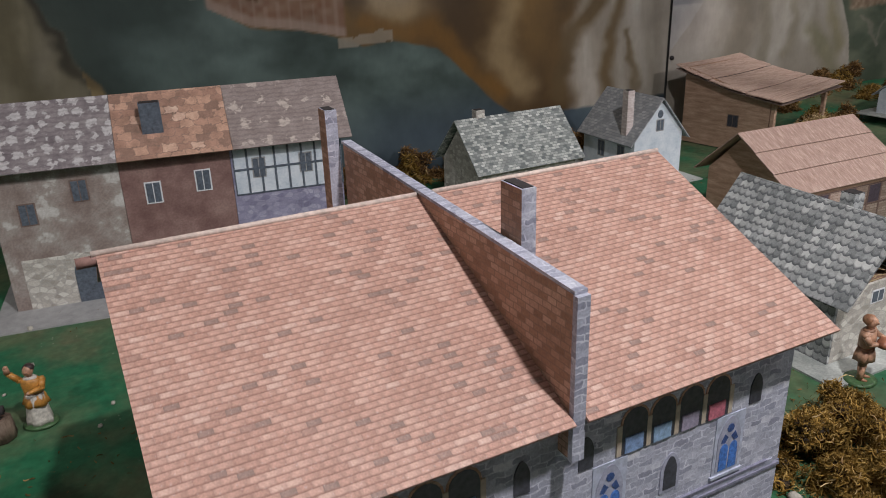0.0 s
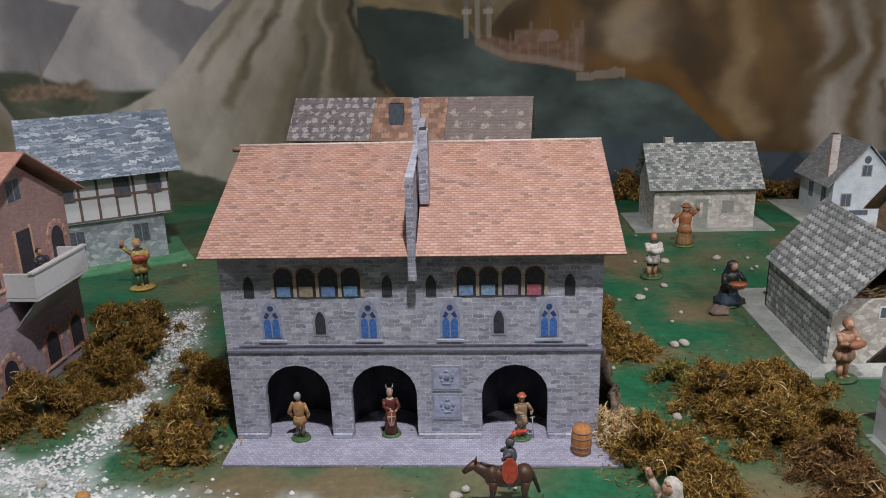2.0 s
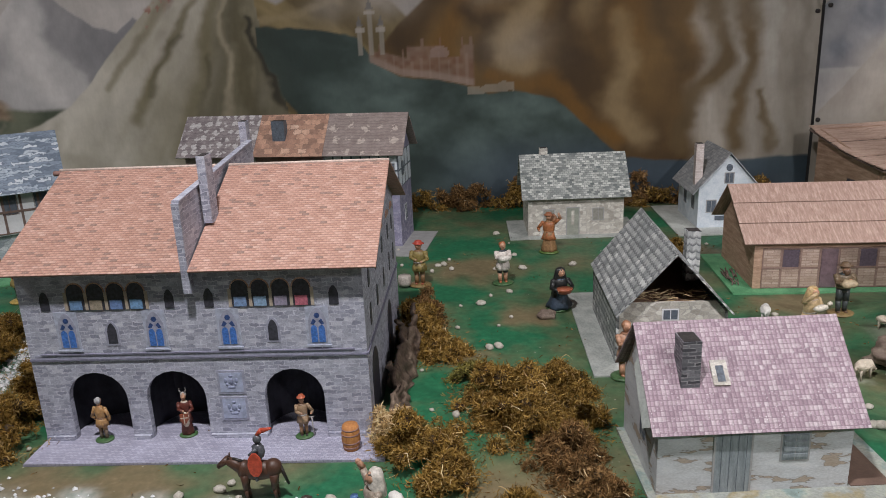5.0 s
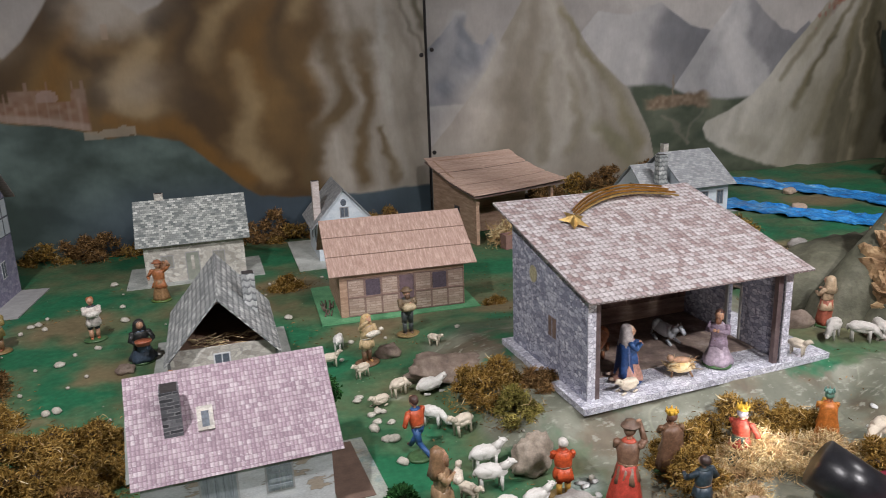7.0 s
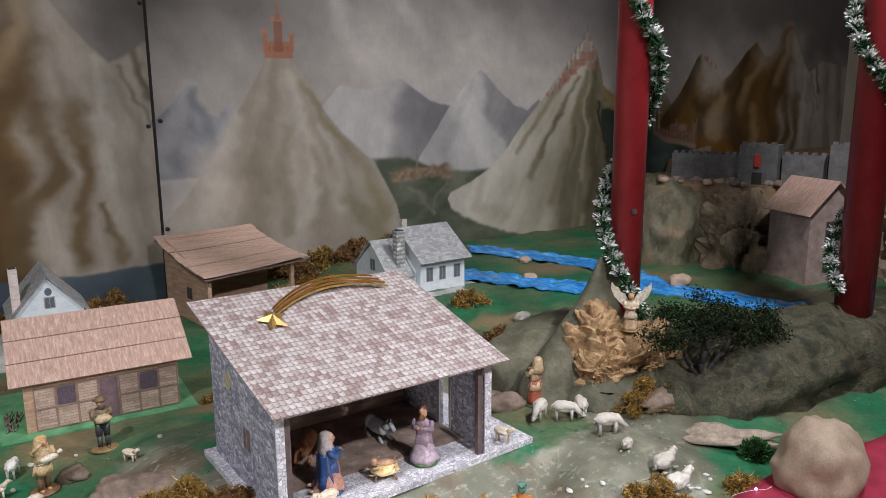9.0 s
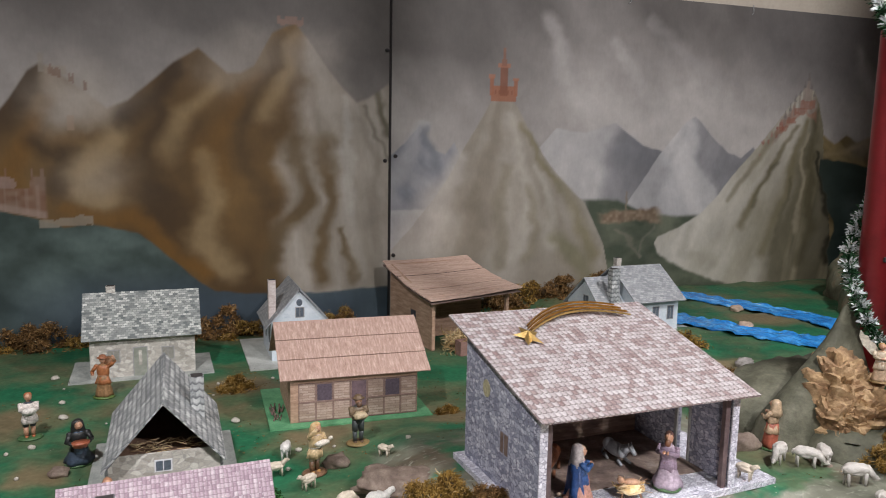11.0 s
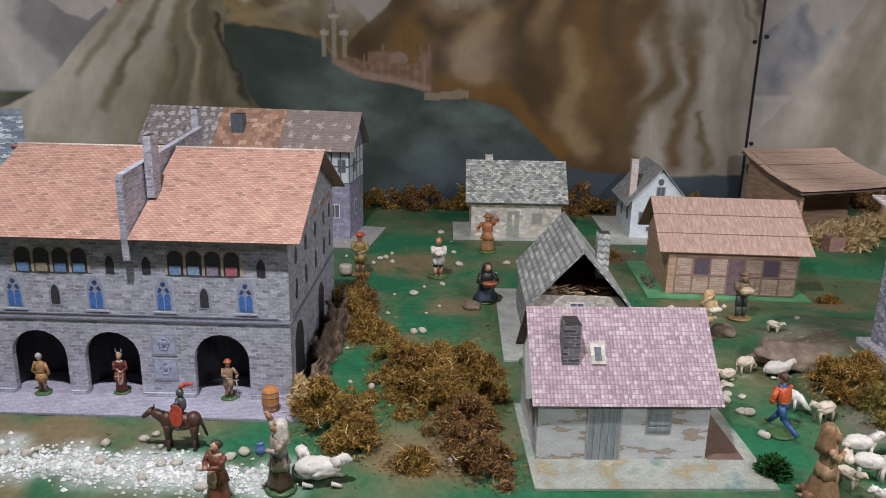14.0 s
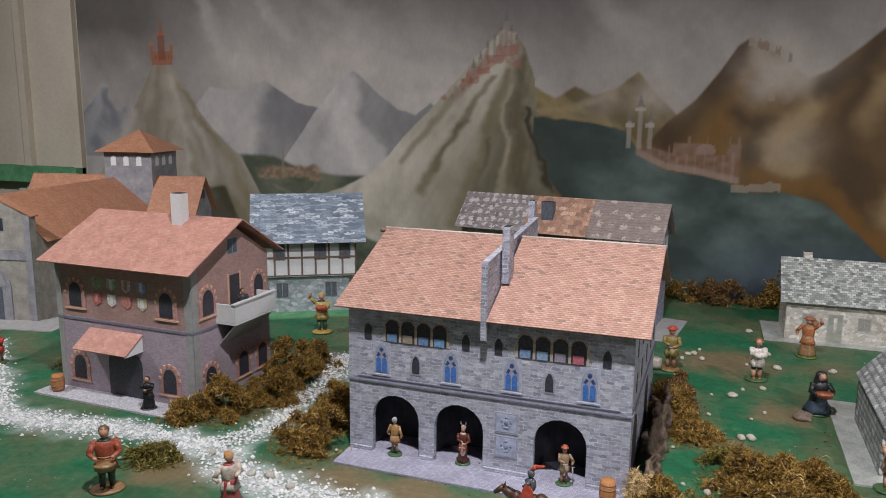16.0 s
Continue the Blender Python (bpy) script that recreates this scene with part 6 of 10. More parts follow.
def barn():
    p = thing("timber_barn_model", 1.573, 0.730, 0, -2.0, "brown half-timbered card barn with thatch-brown roof", "model building")
    w, d = 0.372, 0.30
    gable_body(p, w, d, 0.136, 0.247, 0.182, M_TIMBER_PLANK)
    half_timber(p, 0.022, w - 0.002, 0.006, 0.118, 7, 2, "front", 0, M_BARN_INFILL, M_BARN_BEAM, 0.0055)
    pane = ink("violet_pane_print", (0.105, 0.08, 0.105), 0.5)
    for u in (0.0755, 0.2750):
        window(p, u, u + 0.0415, 0.064, 0.113, frame_mat=M_BARN_BEAM, pane=pane, bars=False)
    panel("door", p, rect(0.1750, 0.2170, 0.006, 0.115), "front", 0, ink("violet_door_print", (0.15, 0.10, 0.115), 0.55, 0.3, 60), -0.001, 0.0028)
    # roof with three printed courses that overlap a little
    for k in range(3):
        bm = B()
        a, b = k / 3, (k + 1) / 3
        y0, z0, y1, z1 = -0.014, 0.132, 0.182, 0.257
        lift = 0.0024
        slab(bm, [(-0.03, y0 + (y1 - y0) * a, z0 + (z1 - z0) * a + lift), (w + 0.038, y0 + (y1 - y0) * a, z0 + (z1 - z0) * a + lift), (w + 0.038, y0 + (y1 - y0) * b, z0 + (z1 - z0) * b), (-0.03, y0 + (y1 - y0) * b, z0 + (z1 - z0) * b)], 0.003)
        part("roof_course", bm, M_THATCH, p, "brown thatch-print course")
    bm = B()
    slab(bm, [(w + 0.038, d + 0.03, 0.13), (-0.03, d + 0.03, 0.13), (-0.03, 0.1825, 0.257), (w + 0.038, 0.1825, 0.257)], 0.003)
    part("roof", bm, M_THATCH, p)
    base_plate(p, -0.06, w + 0.04, -0.035, d + 0.02, M_GREEN_CARD, 0.004, label="green painted base board")
    bm = B()
    rr = random.Random(5)
    for k in range(14):
        a = Vector((-0.045 + rr.random() * 0.03, 0.02 + rr.random() * 0.08, 0.006 + rr.random() * 0.008))
        limb(bm, a, a + Vector((rr.uniform(-0.01, 0.01), rr.uniform(0.03, 0.06), rr.uniform(0, 0.006))), 0.0022, 0.0018, seg=5)
    part("log_pile", bm, M_BEAM, p, "small heap of dark sticks")


def plank_hut():
    p = thing("plank_hut_model", 2.165, 1.315, 0, 9.5, "brown plank hut with sagging board roof, open front", "model building")
    w, d = 0.42, 0.38
    for nm, dims in (("side_wall", (0.040, 0.046, 0.03, d)), ("back_wall", (0.040, w - 0.02, d, d + 0.006))):
        bm = B()
        if nm == "side_wall":
            prism(bm, [(dims[2], 0.002), (dims[3], 0.002), (dims[3], 0.285), (dims[2], 0.195)], "x", dims[0], dims[1])
        else:
            box(bm, dims[0], dims[1], dims[2], dims[3], 0.002, 0.285)
        part(nm, bm, M_TIMBER_PLANK, p)
    for x in (0.040, w - 0.040):
        bm = B()
        box(bm, x, x + 0.014, 0.012, 0.026, 0.002, 0.20)
        part("post", bm, M_TIMBER_PLANK, p)
    bm = B()
    box(bm, 0.047, w - 0.041, 0.20, 0.206, 0.002, 0.21)
    part("inner_wall", bm, M_TIMBER_PLANK, p)
    window(p, 0.15, 0.19, 0.09, 0.13, "left", 0.040, frame_mat=M_BEAM, pane=M_GLASS_DARK)
    # boards run along x and sag in the middle
    n = 9
    for k in range(n):
        a, b = k / n + 0.006, (k + 1) / n - 0.006

        def at(t, x, low=0.0):
            sag = -0.016 * math.sin(math.pi * t) - 0.004 * math.sin(math.pi * x / w) + 0.002 * math.sin(k * 2.3)
            return (x, -0.03 + (d + 0.07) * t, 0.208 + 0.090 * t + 0.022 * (x / w) * (1 - t) + sag - low)
        bm = B()
        segs, prev = 6, None
        for s in range(segs + 1):
            x = 0.012 + (w - 0.002) * s / segs + (0.004 * math.sin(k * 4.1) if s in (0, segs) else 0)
            ring = [bm.verts.new(q) for q in (at(a, x), at(b, x), at(b, x, 0.004), at(a, x, 0.004))]
            if prev:
                for i in range(4):
                    bm.faces.new((prev[i], ring[i], ring[(i + 1) % 4], prev[(i + 1) % 4]))
            else:
                bm.faces.new(ring)
            prev = ring
        bm.faces.new(prev[::-1])
        bmesh.ops.recalc_face_normals(bm, faces=bm.faces[:])
        part("roof_board", bm, M_PLANK_ROOF, p)
    bm = B()
    slab(bm, [(0.016, -0.026, 0.196), (w + 0.005, -0.026, 0.212), (w + 0.005, 0.165, 0.226), (0.016, 0.165, 0.220)], 0.003)
    slab(bm, [(0.016, 0.1655, 0.220), (w + 0.005, 0.1655, 0.226), (w + 0.005, d + 0.035, 0.282), (0.016, d + 0.035, 0.280)], 0.003)
    part("roof_lining", bm, M_BEAM, p)


def mauve_cottage():
    p = thing("mauve_roofed_cottage_model", 1.103, -0.1875, 0, 3.0, "pale plaster card cottage with mauve tiled roof", "model building")
    w, d = 0.305, 0.20
    bm = B()
    prism(bm, [(-0.010, 0.003), (d, 0.003), (d, 0.128), (0.115, 0.240), (-0.010, 0.120)], "x", 0, w)
    part("wall", bm, M_PLASTER, p, "pale plaster print with beige stains")
    roof_pair(p, -0.012, w + 0.020, -0.022, 0.115, 0.115, 0.248, d + 0.03, 0.125, M_PINK_TILE, label="mauve tile-print roof")
    door(p, 0.090, 0.146, 0.004, 0.112, at=-0.010)
    for u in (0.100, 0.113, 0.126, 0.139):
        panel("door_plank_gap", p, rect(u - 0.0004, u + 0.0004, 0.004, 0.110), "front", -0.010, M_GLASS_GREY, 0, 0.0017)
    window(p, 0.195, 0.236, 0.058, 0.104, at=-0.010, pane=M_DOOR_GREY)
    for k in range(4):
        panel("shutter_slat", p, rect(0.197, 0.234, 0.063 + 0.011 * k, 0.069 + 0.011 * k), "front", -0.010, M_DOOR_GREY, 0, 0.003)
    # chimney and skylight on the front slope
    c = chimney(p, 0.060, 0.052, 0.155, 0.246, 0.030, 0.040, M_DARK_STONE, label="dark layered stone-print chimney")
    def on_slope(x, t, up):
        return (x, -0.022 + 0.137 * t - 0.697 * up, 0.115 + 0.133 * t + 0.717 * up)
    bm = B()
    slab(bm, [on_slope(0.098, 0.40, 0.004), on_slope(0.124, 0.40, 0.004), on_slope(0.124, 0.62, 0.004), on_slope(0.098, 0.62, 0.004)], 0.004)
    s = part("skylight", bm, M_COTTAGE_WALL, p, "small pale skylight")
    bm = B()
    slab(bm, [on_slope(0.105, 0.43, 0.005), on_slope(0.117, 0.43, 0.005), on_slope(0.117, 0.57, 0.005), on_slope(0.105, 0.57, 0.005)], 0.002)
    part("pane", bm, M_GLASS_GREY, s)
    window(p, 0.06, 0.09, 0.06, 0.10, "left", 0)
    base_plate(p, -0.014, 0.402, -0.100, d, M_WASHED_BASE, 0.004, label="stained grey-green base card")
    # flat brown strip that stands in for the shadow beside the wall
    bm = B()
    box(bm, w + 0.006, w + 0.072, -0.01, 0.19, 0.004, 0.0055)
    part("wall_shade_strip", bm, M_BROWN_CARD, p, "brown strip painted as the shadow beside the wall")
    bm = B()
    slab(bm, [(-0.020, 0.01, 0.112), (-0.003, -0.004, 0.122), (-0.003, 0.09, 0.215), (-0.016, 0.085, 0.185)], 0.002)
    part("verge_flap", bm, M_CARD_BASE, p, "loose grey paper flap at the verge")


def open_gable_barn():
    p = thing("open_gabled_hay_barn_model", 1.125, 0.285, 0, 0.0, "grey stone card barn with open hay gable", "model building")
    w, d, hw = 0.237, 0.33, 0.120
    for x0, x1 in ((0, 0.006), (w - 0.006, w)):
        bm = B()
        box(bm, x0, x1, 0.0, d, 0.002, hw)
        part("side_wall", bm, M_RIBBED, p)
    bm = B()
    prism(bm, [(0.0065, 0.002), (w - 0.0065, 0.002), (w - 0.0065, 0.120), (w - 0.026, 0.143), (0.026, 0.143), (0.0065, 0.120)], "y", 0.0, 0.006)
    part("front_wall", bm, M_COTTAGE_WALL, p, "cream rubble lower front")
    bm = B()
    prism(bm, [(0, 0.002), (w, 0.002), (w, hw), (w / 2, 0.25), (0, hw)], "y", d - 0.006, d)
    part("back_wall", bm, M_LOFT, p)
    bm = B()
    box(bm, 0.028, w - 0.028, 0.0065, d - 0.0065, 0.126, 0.134)
    part("hay_floor", bm, M_LOFT, p)
    for s in (0, 1):
        bm = B()
        c = [(w + 0.006, -0.025, 0.122), (w + 0.006, d + 0.01, 0.122), (w / 2, d + 0.01, 0.268), (w / 2, -0.025, 0.260)] if s else [(-0.006, d + 0.01, 0.122), (-0.006, -0.025, 0.122), (w / 2, -0.025, 0.2604), (w / 2, d + 0.01, 0.2684)]
        slab(bm, c, 0.0035)
        part("roof", bm, M_RIBBED, p, "grey ribbed slate-print roof")
    window(p, 0.100, 0.130, 0.104, 0.125, frame_mat=M_WHITE)
    chimney(p, 0.190, 0.13, 0.15, 0.266, 0.030, 0.030, M_RIBBED, label="grey stone chimney")
    bm = B()
    rr = random.Random(8)
    for k in range(70):
        a = Vector((rr.uniform(0.05, w - 0.05), rr.uniform(0.010, 0.07), 0.136 + rr.uniform(0, 0.012)))
        limb(bm, a, a + Vector((rr.uniform(-0.03, 0.03), rr.uniform(-0.015, 0.015), rr.uniform(-0.003, 0.008))), 0.0011, 0.0008, seg=4)
    hay = part("hay", bm, M_HAY_PALE, p, "dry straw on the hay floor")
    base_plate(p, -0.055, w + 0.045, -0.06, d + 0.12, M_CARD_BASE)
    bm = B()
    box(bm, w + 0.036, w + 0.044, 0.0, 0.10, 0.004, 0.055)
    part("side_board", bm, M_CARD_BASE, p)


def stable():
    p = thing("nativity_stable_model", 1.924, -0.108, 0.064, 2.0, "violet stone-print stable with pale tiled lean-to roof, open front", "model building")
    w, d = 0.488, 0.352
    for nm, x0, x1 in (("side_wall", 0, 0.008), ("side_wall", w - 0.008, w)):
        bm = B()
        gap = [(0.142, 0.006), (0.142, 0.136), (0.180, 0.136), (0.180, 0.006)] if x0 > 0 else []
        prism(bm, [(0.0, 0.006)] + gap + [(d, 0.006), (d, 0.314), (0.0, 0.226)], "x", x0, x1)
        part(nm, bm, M_STABLE_WALL, p, "violet-grey rubble-print wall")
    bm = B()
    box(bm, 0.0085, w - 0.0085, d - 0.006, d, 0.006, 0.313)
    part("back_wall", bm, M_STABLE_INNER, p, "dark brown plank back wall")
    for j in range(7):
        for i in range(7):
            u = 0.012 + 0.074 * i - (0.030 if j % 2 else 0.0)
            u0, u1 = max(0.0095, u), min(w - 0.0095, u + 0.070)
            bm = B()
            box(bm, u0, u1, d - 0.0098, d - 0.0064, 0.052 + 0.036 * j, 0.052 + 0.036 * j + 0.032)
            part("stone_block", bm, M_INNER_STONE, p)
    bm = B()
    prism(bm, [(-0.020, -0.028), (w + 0.123, 0.0), (w + 0.105, d + 0.02), (-0.022, d + 0.02)], "z", -0.008, 0.006)
    part("base_plate", bm, M_STABLE_FLOOR, p, "pale cobble-print base board")
    bm = B()
    box(bm, 0.009, w - 0.009, 0.085, d - 0.0065, 0.0065, 0.0085)
    part("inner_floor", bm, mottled("trodden_earth_print", [(0.3, (0.12, 0.085, 0.075)), (0.55, (0.24, 0.18, 0.15)), (0.7, (0.38, 0.31, 0.27))], scale=22, fine=160), p, "brown earth floor")
    bm = B()
    slab(bm, [(-0.016, -0.037, 0.226), (w + 0.019, -0.040, 0.226), (w + 0.018, 0.398, 0.336), (-0.026, 0.406, 0.336)], 0.004)
    part("roof", bm, M_STABLE_ROOF, p, "pale pantile-print card roof")
    for x in (0.018, w - 0.032):
        bm = B()
        box(bm, x, x + 0.012, 0.002, 0.014, 0.006, 0.222)
        part("post", bm, M_POST, p, "dark brown corner post")
    panel("pier", p, rect(0.0, 0.017, 0.006, 0.222), "front", 0.0, M_STABLE_FLOOR, -0.001, 0.003)
    panel("pier", p, rect(w - 0.017, w, 0.006, 0.222), "front", 0.0, M_STABLE_FLOOR, -0.001, 0.003)
    panel("loft_beam", p, rect(0.03, w - 0.03, 0.205, 0.222), "front", 0.03, M_BEAM, -0.006, 0.006)
    bm = B()
    for q in ((0.1805, 0.190, 0.0088, 0.142), (0.136, 0.1415, 0.0088, 0.142), (0.1417, 0.1803, 0.1365, 0.142)):
        box(bm, w - 0.012, w - 0.0083, *q)
    part("door_frame", bm, M_CARD, p, "pale door frame")
    # straw ends hanging from the roof lining
    bm = B()
    rr = random.Random(31)
    for k in range(90):
        a = Vector((rr.uniform(0.02, w - 0.02), rr.uniform(0.06, d - 0.03), 0))
        a.z = 0.222 + (a.y + 0.0) * 0.26 - 0.004
        limb(bm, a, a + Vector((rr.uniform(-0.022, 0.022), rr.uniform(-0.02, 0.012), rr.uniform(-0.030, -0.006))), 0.0010, 0.0007, seg=4)
    part("roof_straw", bm, M_HAY_PALE, p, "loose straw hanging under the roof")
    window(p, 0.13, 0.165, 0.09, 0.135, "left", 0, frame_mat=M_TRACERY, pane=M_BEAM)
    panel("round_window", p, [(0.24 + 0.018 * math.cos(a), 0.205 + 0.020 * math.sin(a)) for a in np.arange(12) * math.pi / 6], "left", 0, ink("ochre_rosette_print", (0.42, 0.38, 0.24), 0.6, 0.4, 200), -0.001, 0.0015, "ochre round window print")


M_HAY_PALE = mottled("pale_hay", [(0.3, (0.42, 0.30, 0.15)), (0.7, (0.74, 0.60, 0.38))], scale=60)
M_BARN_HAY = mottled("dry_straw", [(0.3, (0.30, 0.20, 0.09)), (0.6, (0.52, 0.38, 0.20)), (0.8, (0.66, 0.52, 0.32))], scale=60)
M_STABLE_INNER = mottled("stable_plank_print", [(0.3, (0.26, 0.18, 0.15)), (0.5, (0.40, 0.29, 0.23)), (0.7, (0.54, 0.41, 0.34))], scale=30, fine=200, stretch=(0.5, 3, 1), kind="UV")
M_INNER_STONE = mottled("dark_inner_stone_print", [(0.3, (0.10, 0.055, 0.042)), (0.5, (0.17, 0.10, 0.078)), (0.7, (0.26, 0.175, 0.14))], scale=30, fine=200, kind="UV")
M_STABLE_FLOOR = rubble("pale_cobble_print", [(0, (0.40, 0.40, 0.46)), (0.5, (0.56, 0.56, 0.62)), (1, (0.74, 0.74, 0.80))], (0.24, 0.24, 0.30), 110.0, squeeze=(1, 1.2, 1))


def slate_house():
    p = thing("slate_house_model", 2.86, 1.075, 0.085, 3.0, "pale blue card house with slate roof, low wing and two chimneys", "model building")
    x0, x1, d, ry = 0.075, 0.285, 0.29, 0.145
    bm = B()
    prism(bm, [(0, 0.0), (d, 0.0), (d, 0.125), (ry, 0.226), (0, 0.125)], "x", x0, x1)
    part("wall", bm, M_WHITE_BLUE, p)
    roof_pair(p, x0 - 0.012, x1 + 0.018, -0.028, 0.122, ry, 0.238, d + 0.03, 0.118, M_SLATE_GREY, label="grey slate-print roof")
    # the lower wing, its gable to the side
    bm = B()
    prism(bm, [(0.03, 0.0), (d - 0.01, 0.0), (d - 0.01, 0.085), (ry + 0.01, 0.188), (0.03, 0.085)], "x", -0.045, x0 - 0.0005)
    part("wing", bm, M_WHITE_BLUE, p)
    roof_pair(p, -0.056, x0 - 0.013, 0.010, 0.072, ry + 0.01, 0.198, d + 0.015, 0.070, M_SLATE_GREY)
    window(p, 0.135, 0.165, 0.085, 0.125, "left", -0.045, frame_mat=M_CARD)
    window(p, 0.06, 0.09, 0.03, 0.07, "left", -0.045, frame_mat=M_CARD)
    for u in (0.105, 0.165, 0.235):
        window(p, u, u + 0.026, 0.045, 0.095, frame_mat=M_CARD)
    window(p, 0.08, 0.11, 0.05, 0.095, "right", x1, frame_mat=M_CARD)
    chimney(p, 0.020, 0.062, 0.10, 0.244, 0.036, 0.030, M_RIBBED, label="grey stone-print chimney")
    chimney(p, 0.103, 0.160, 0.20, 0.268, 0.022, 0.022, M_COTTAGE_WALL, label="slim pale chimney")
    base_plate(p, -0.10, x1 + 0.06, -0.06, d + 0.05, M_CARD_BASE)


for build in (long_house, blue_roof_house, red_villa, church, stone_cottage, small_white_house, barn, plank_hut, mauve_cottage, open_gable_barn, stable, slate_house):
    build()


# ---- moss, straw and stones ----
def island_mat(name, stops, rough=0.95, scale=45.0):
    """Fibres that each have a tint of their own."""
    m, nt, p = mat(name, rough)
    g = node(nt, "ShaderNodeNewGeometry")
    c = ramp(nt, g.outputs["Random Per Island"], stops)
    big = noise_fac(nt, coords(nt, "Object"), scale, 3.0)
    c = mixc(nt, 0.75, c, ramp(nt, big, [(0.35, (0.2, 0.2, 0.2)), (0.65, (0.72, 0.72, 0.72))]), "OVERLAY")
    nt.links.new(c, p.inputs["Base Color"])
    p.inputs["Specular IOR Level"].default_value = 0.1
    return m


M_MOSS = island_mat("dry_moss", [(0, (0.10, 0.055, 0.012)), (0.4, (0.245, 0.145, 0.034)), (0.8, (0.375, 0.235, 0.066)), (0.97, (0.46, 0.31, 0.11)), (1, (0.62, 0.46, 0.23))])
M_MOSS_DARK = island_mat("dark_moss", [(0, (0.075, 0.042, 0.016)), (0.5, (0.19, 0.105, 0.04)), (1, (0.36, 0.22, 0.10))])
M_MOSS_GREEN = island_mat("olive_moss", [(0, (0.08, 0.07, 0.018)), (0.5, (0.21, 0.18, 0.045)), (1, (0.40, 0.34, 0.11))])
M_STRAW = island_mat("pale_straw", [(0, (0.38, 0.25, 0.11)), (0.5, (0.62, 0.46, 0.24)), (1, (0.80, 0.66, 0.42))])
# near-black core colour that paints the shaded gaps between moss strands
M_MOSS_SHADE = mottled("moss_gap_shade", [(0.3, (0.02, 0.012, 0.004)), (0.7, (0.07, 0.04, 0.014))], scale=80, relief=0.5)


def fibre_mesh(name, pts, dirs, lengths, widths, curl, seed, mats, index=None):
    """Many short bent ribbons as one mesh: pts (n, 3) roots, dirs (n, 3) unit ways."""
    r = np.random.default_rng(seed)
    n = len(pts)
    side = np.cross(dirs, r.normal(size=(n, 3)))
    side /= np.linalg.norm(side, axis=1)[:, None] + 1e-9
    bend = r.normal(size=(n, 3)) * curl
    L, Wd = lengths[:, None], widths[:, None]
    steps = (0.0, 0.38, 0.72, 1.0)
    taper = (0.8, 1.0, 0.8, 0.25)
    rings = []
    for t, k in zip(steps, taper):
        c = pts + dirs * L * t + bend * L * math.sin(math.pi * t * 0.85) * 0.45
        rings += [c - side * Wd * k / 2, c + side * Wd * k / 2]
    v = np.stack(rings, 1).reshape(-1, 3)
    base = (np.arange(n) * 8)[:, None]
    f = np.concatenate([base + np.array([2 * i, 2 * i + 1, 2 * i + 3, 2 * i + 2]) for i in range(3)], 1).reshape(-1, 4)
    me = bpy.data.meshes.new(name)
    me.from_pydata(v.tolist(), [], f.tolist())
    for m in mats:
        me.materials.append(m)
    if index is not None:
        me.polygons.foreach_set("material_index", np.repeat(index, 3))
    me.polygons.foreach_set("use_smooth", [True] * len(me.polygons))
    return me


def join_core(me, bm_core, slot):
    """Adds a solid core to a fibre mesh."""
    bm = B()
    bm.from_mesh(me)
    off = {}
    for v in bm_core.verts:
        off[v] = bm.verts.new(v.co)
    for f in bm_core.faces:
        g = bm.faces.new([off[v] for v in f.verts])
        g.material_index, g.smooth = slot, True
    bm.to_mesh(me)
    bm.free()
    bm_core.free()


def curl_mesh(name, pts, dirs, lengths, widths, seed, mats, index=None, turns=2.4):
    """Many curly strands as one mesh: pts (n, 3) roots, dirs (n, 3) unit ways."""
    r = np.random.default_rng(seed)
    n = len(pts)
    s1 = np.cross(dirs, r.normal(size=(n, 3)))
    s1 /= np.linalg.norm(s1, axis=1)[:, None] + 1e-9
    s2 = np.cross(dirs, s1)
    L, Wd = lengths[:, None], widths[:, None]
    om = turns * (0.5 + r.random((n, 1)))
    amp = L * (0.12 + 0.26 * r.random((n, 1)))
    rings = []
    for t, k in zip((0.0, 0.25, 0.5, 0.75, 1.0), (0.9, 1.0, 0.9, 0.75, 0.3)):
        c = pts + dirs * L * t * (1 - 0.25 * t) + s1 * amp * np.sin(om * t) + s2 * amp * (1 - np.cos(om * t))
        w = s1 * np.cos(om * t) * 0.4 + s2 * np.sin(om * t) * 0.4 + np.cross(dirs, s1 + s2) * 0.75
        rings += [c - w * Wd * k / 2, c + w * Wd * k / 2]
    v = np.stack(rings, 1).reshape(-1, 3)
    base = (np.arange(n) * 10)[:, None]
    f = np.concatenate([base + np.array([2 * i, 2 * i + 1, 2 * i + 3, 2 * i + 2]) for i in range(4)], 1).reshape(-1, 4)
    me = bpy.data.meshes.new(name)
    me.from_pydata(v.tolist(), [], f.tolist())
    for m in mats:
        me.materials.append(m)
    if index is not None:
        me.polygons.foreach_set("material_index", np.repeat(index, 4))
    me.polygons.foreach_set("use_smooth", [True] * len(me.polygons))
    return me


def lobe(a, b, seed):
    """Uneven tufts of a moss clump."""
    return 0.5 + 0.9 * noise.noise(Vector((a * 26 + seed, b * 26, seed * 0.7))) + 0.6 * noise.noise(Vector((a * 70, b * 70 + seed, 2.0)))


def edge(ang, seed):
    """Ragged outline of a clump: how far it reaches in each direction."""
    return 0.92 + 0.42 * noise.noise(Vector((math.cos(ang) * 1.3 + seed, math.sin(ang) * 1.3, 3.0))) + 0.30 * noise.noise(Vector((math.cos(ang) * 4, math.sin(ang) * 4 + seed, 6.0)))


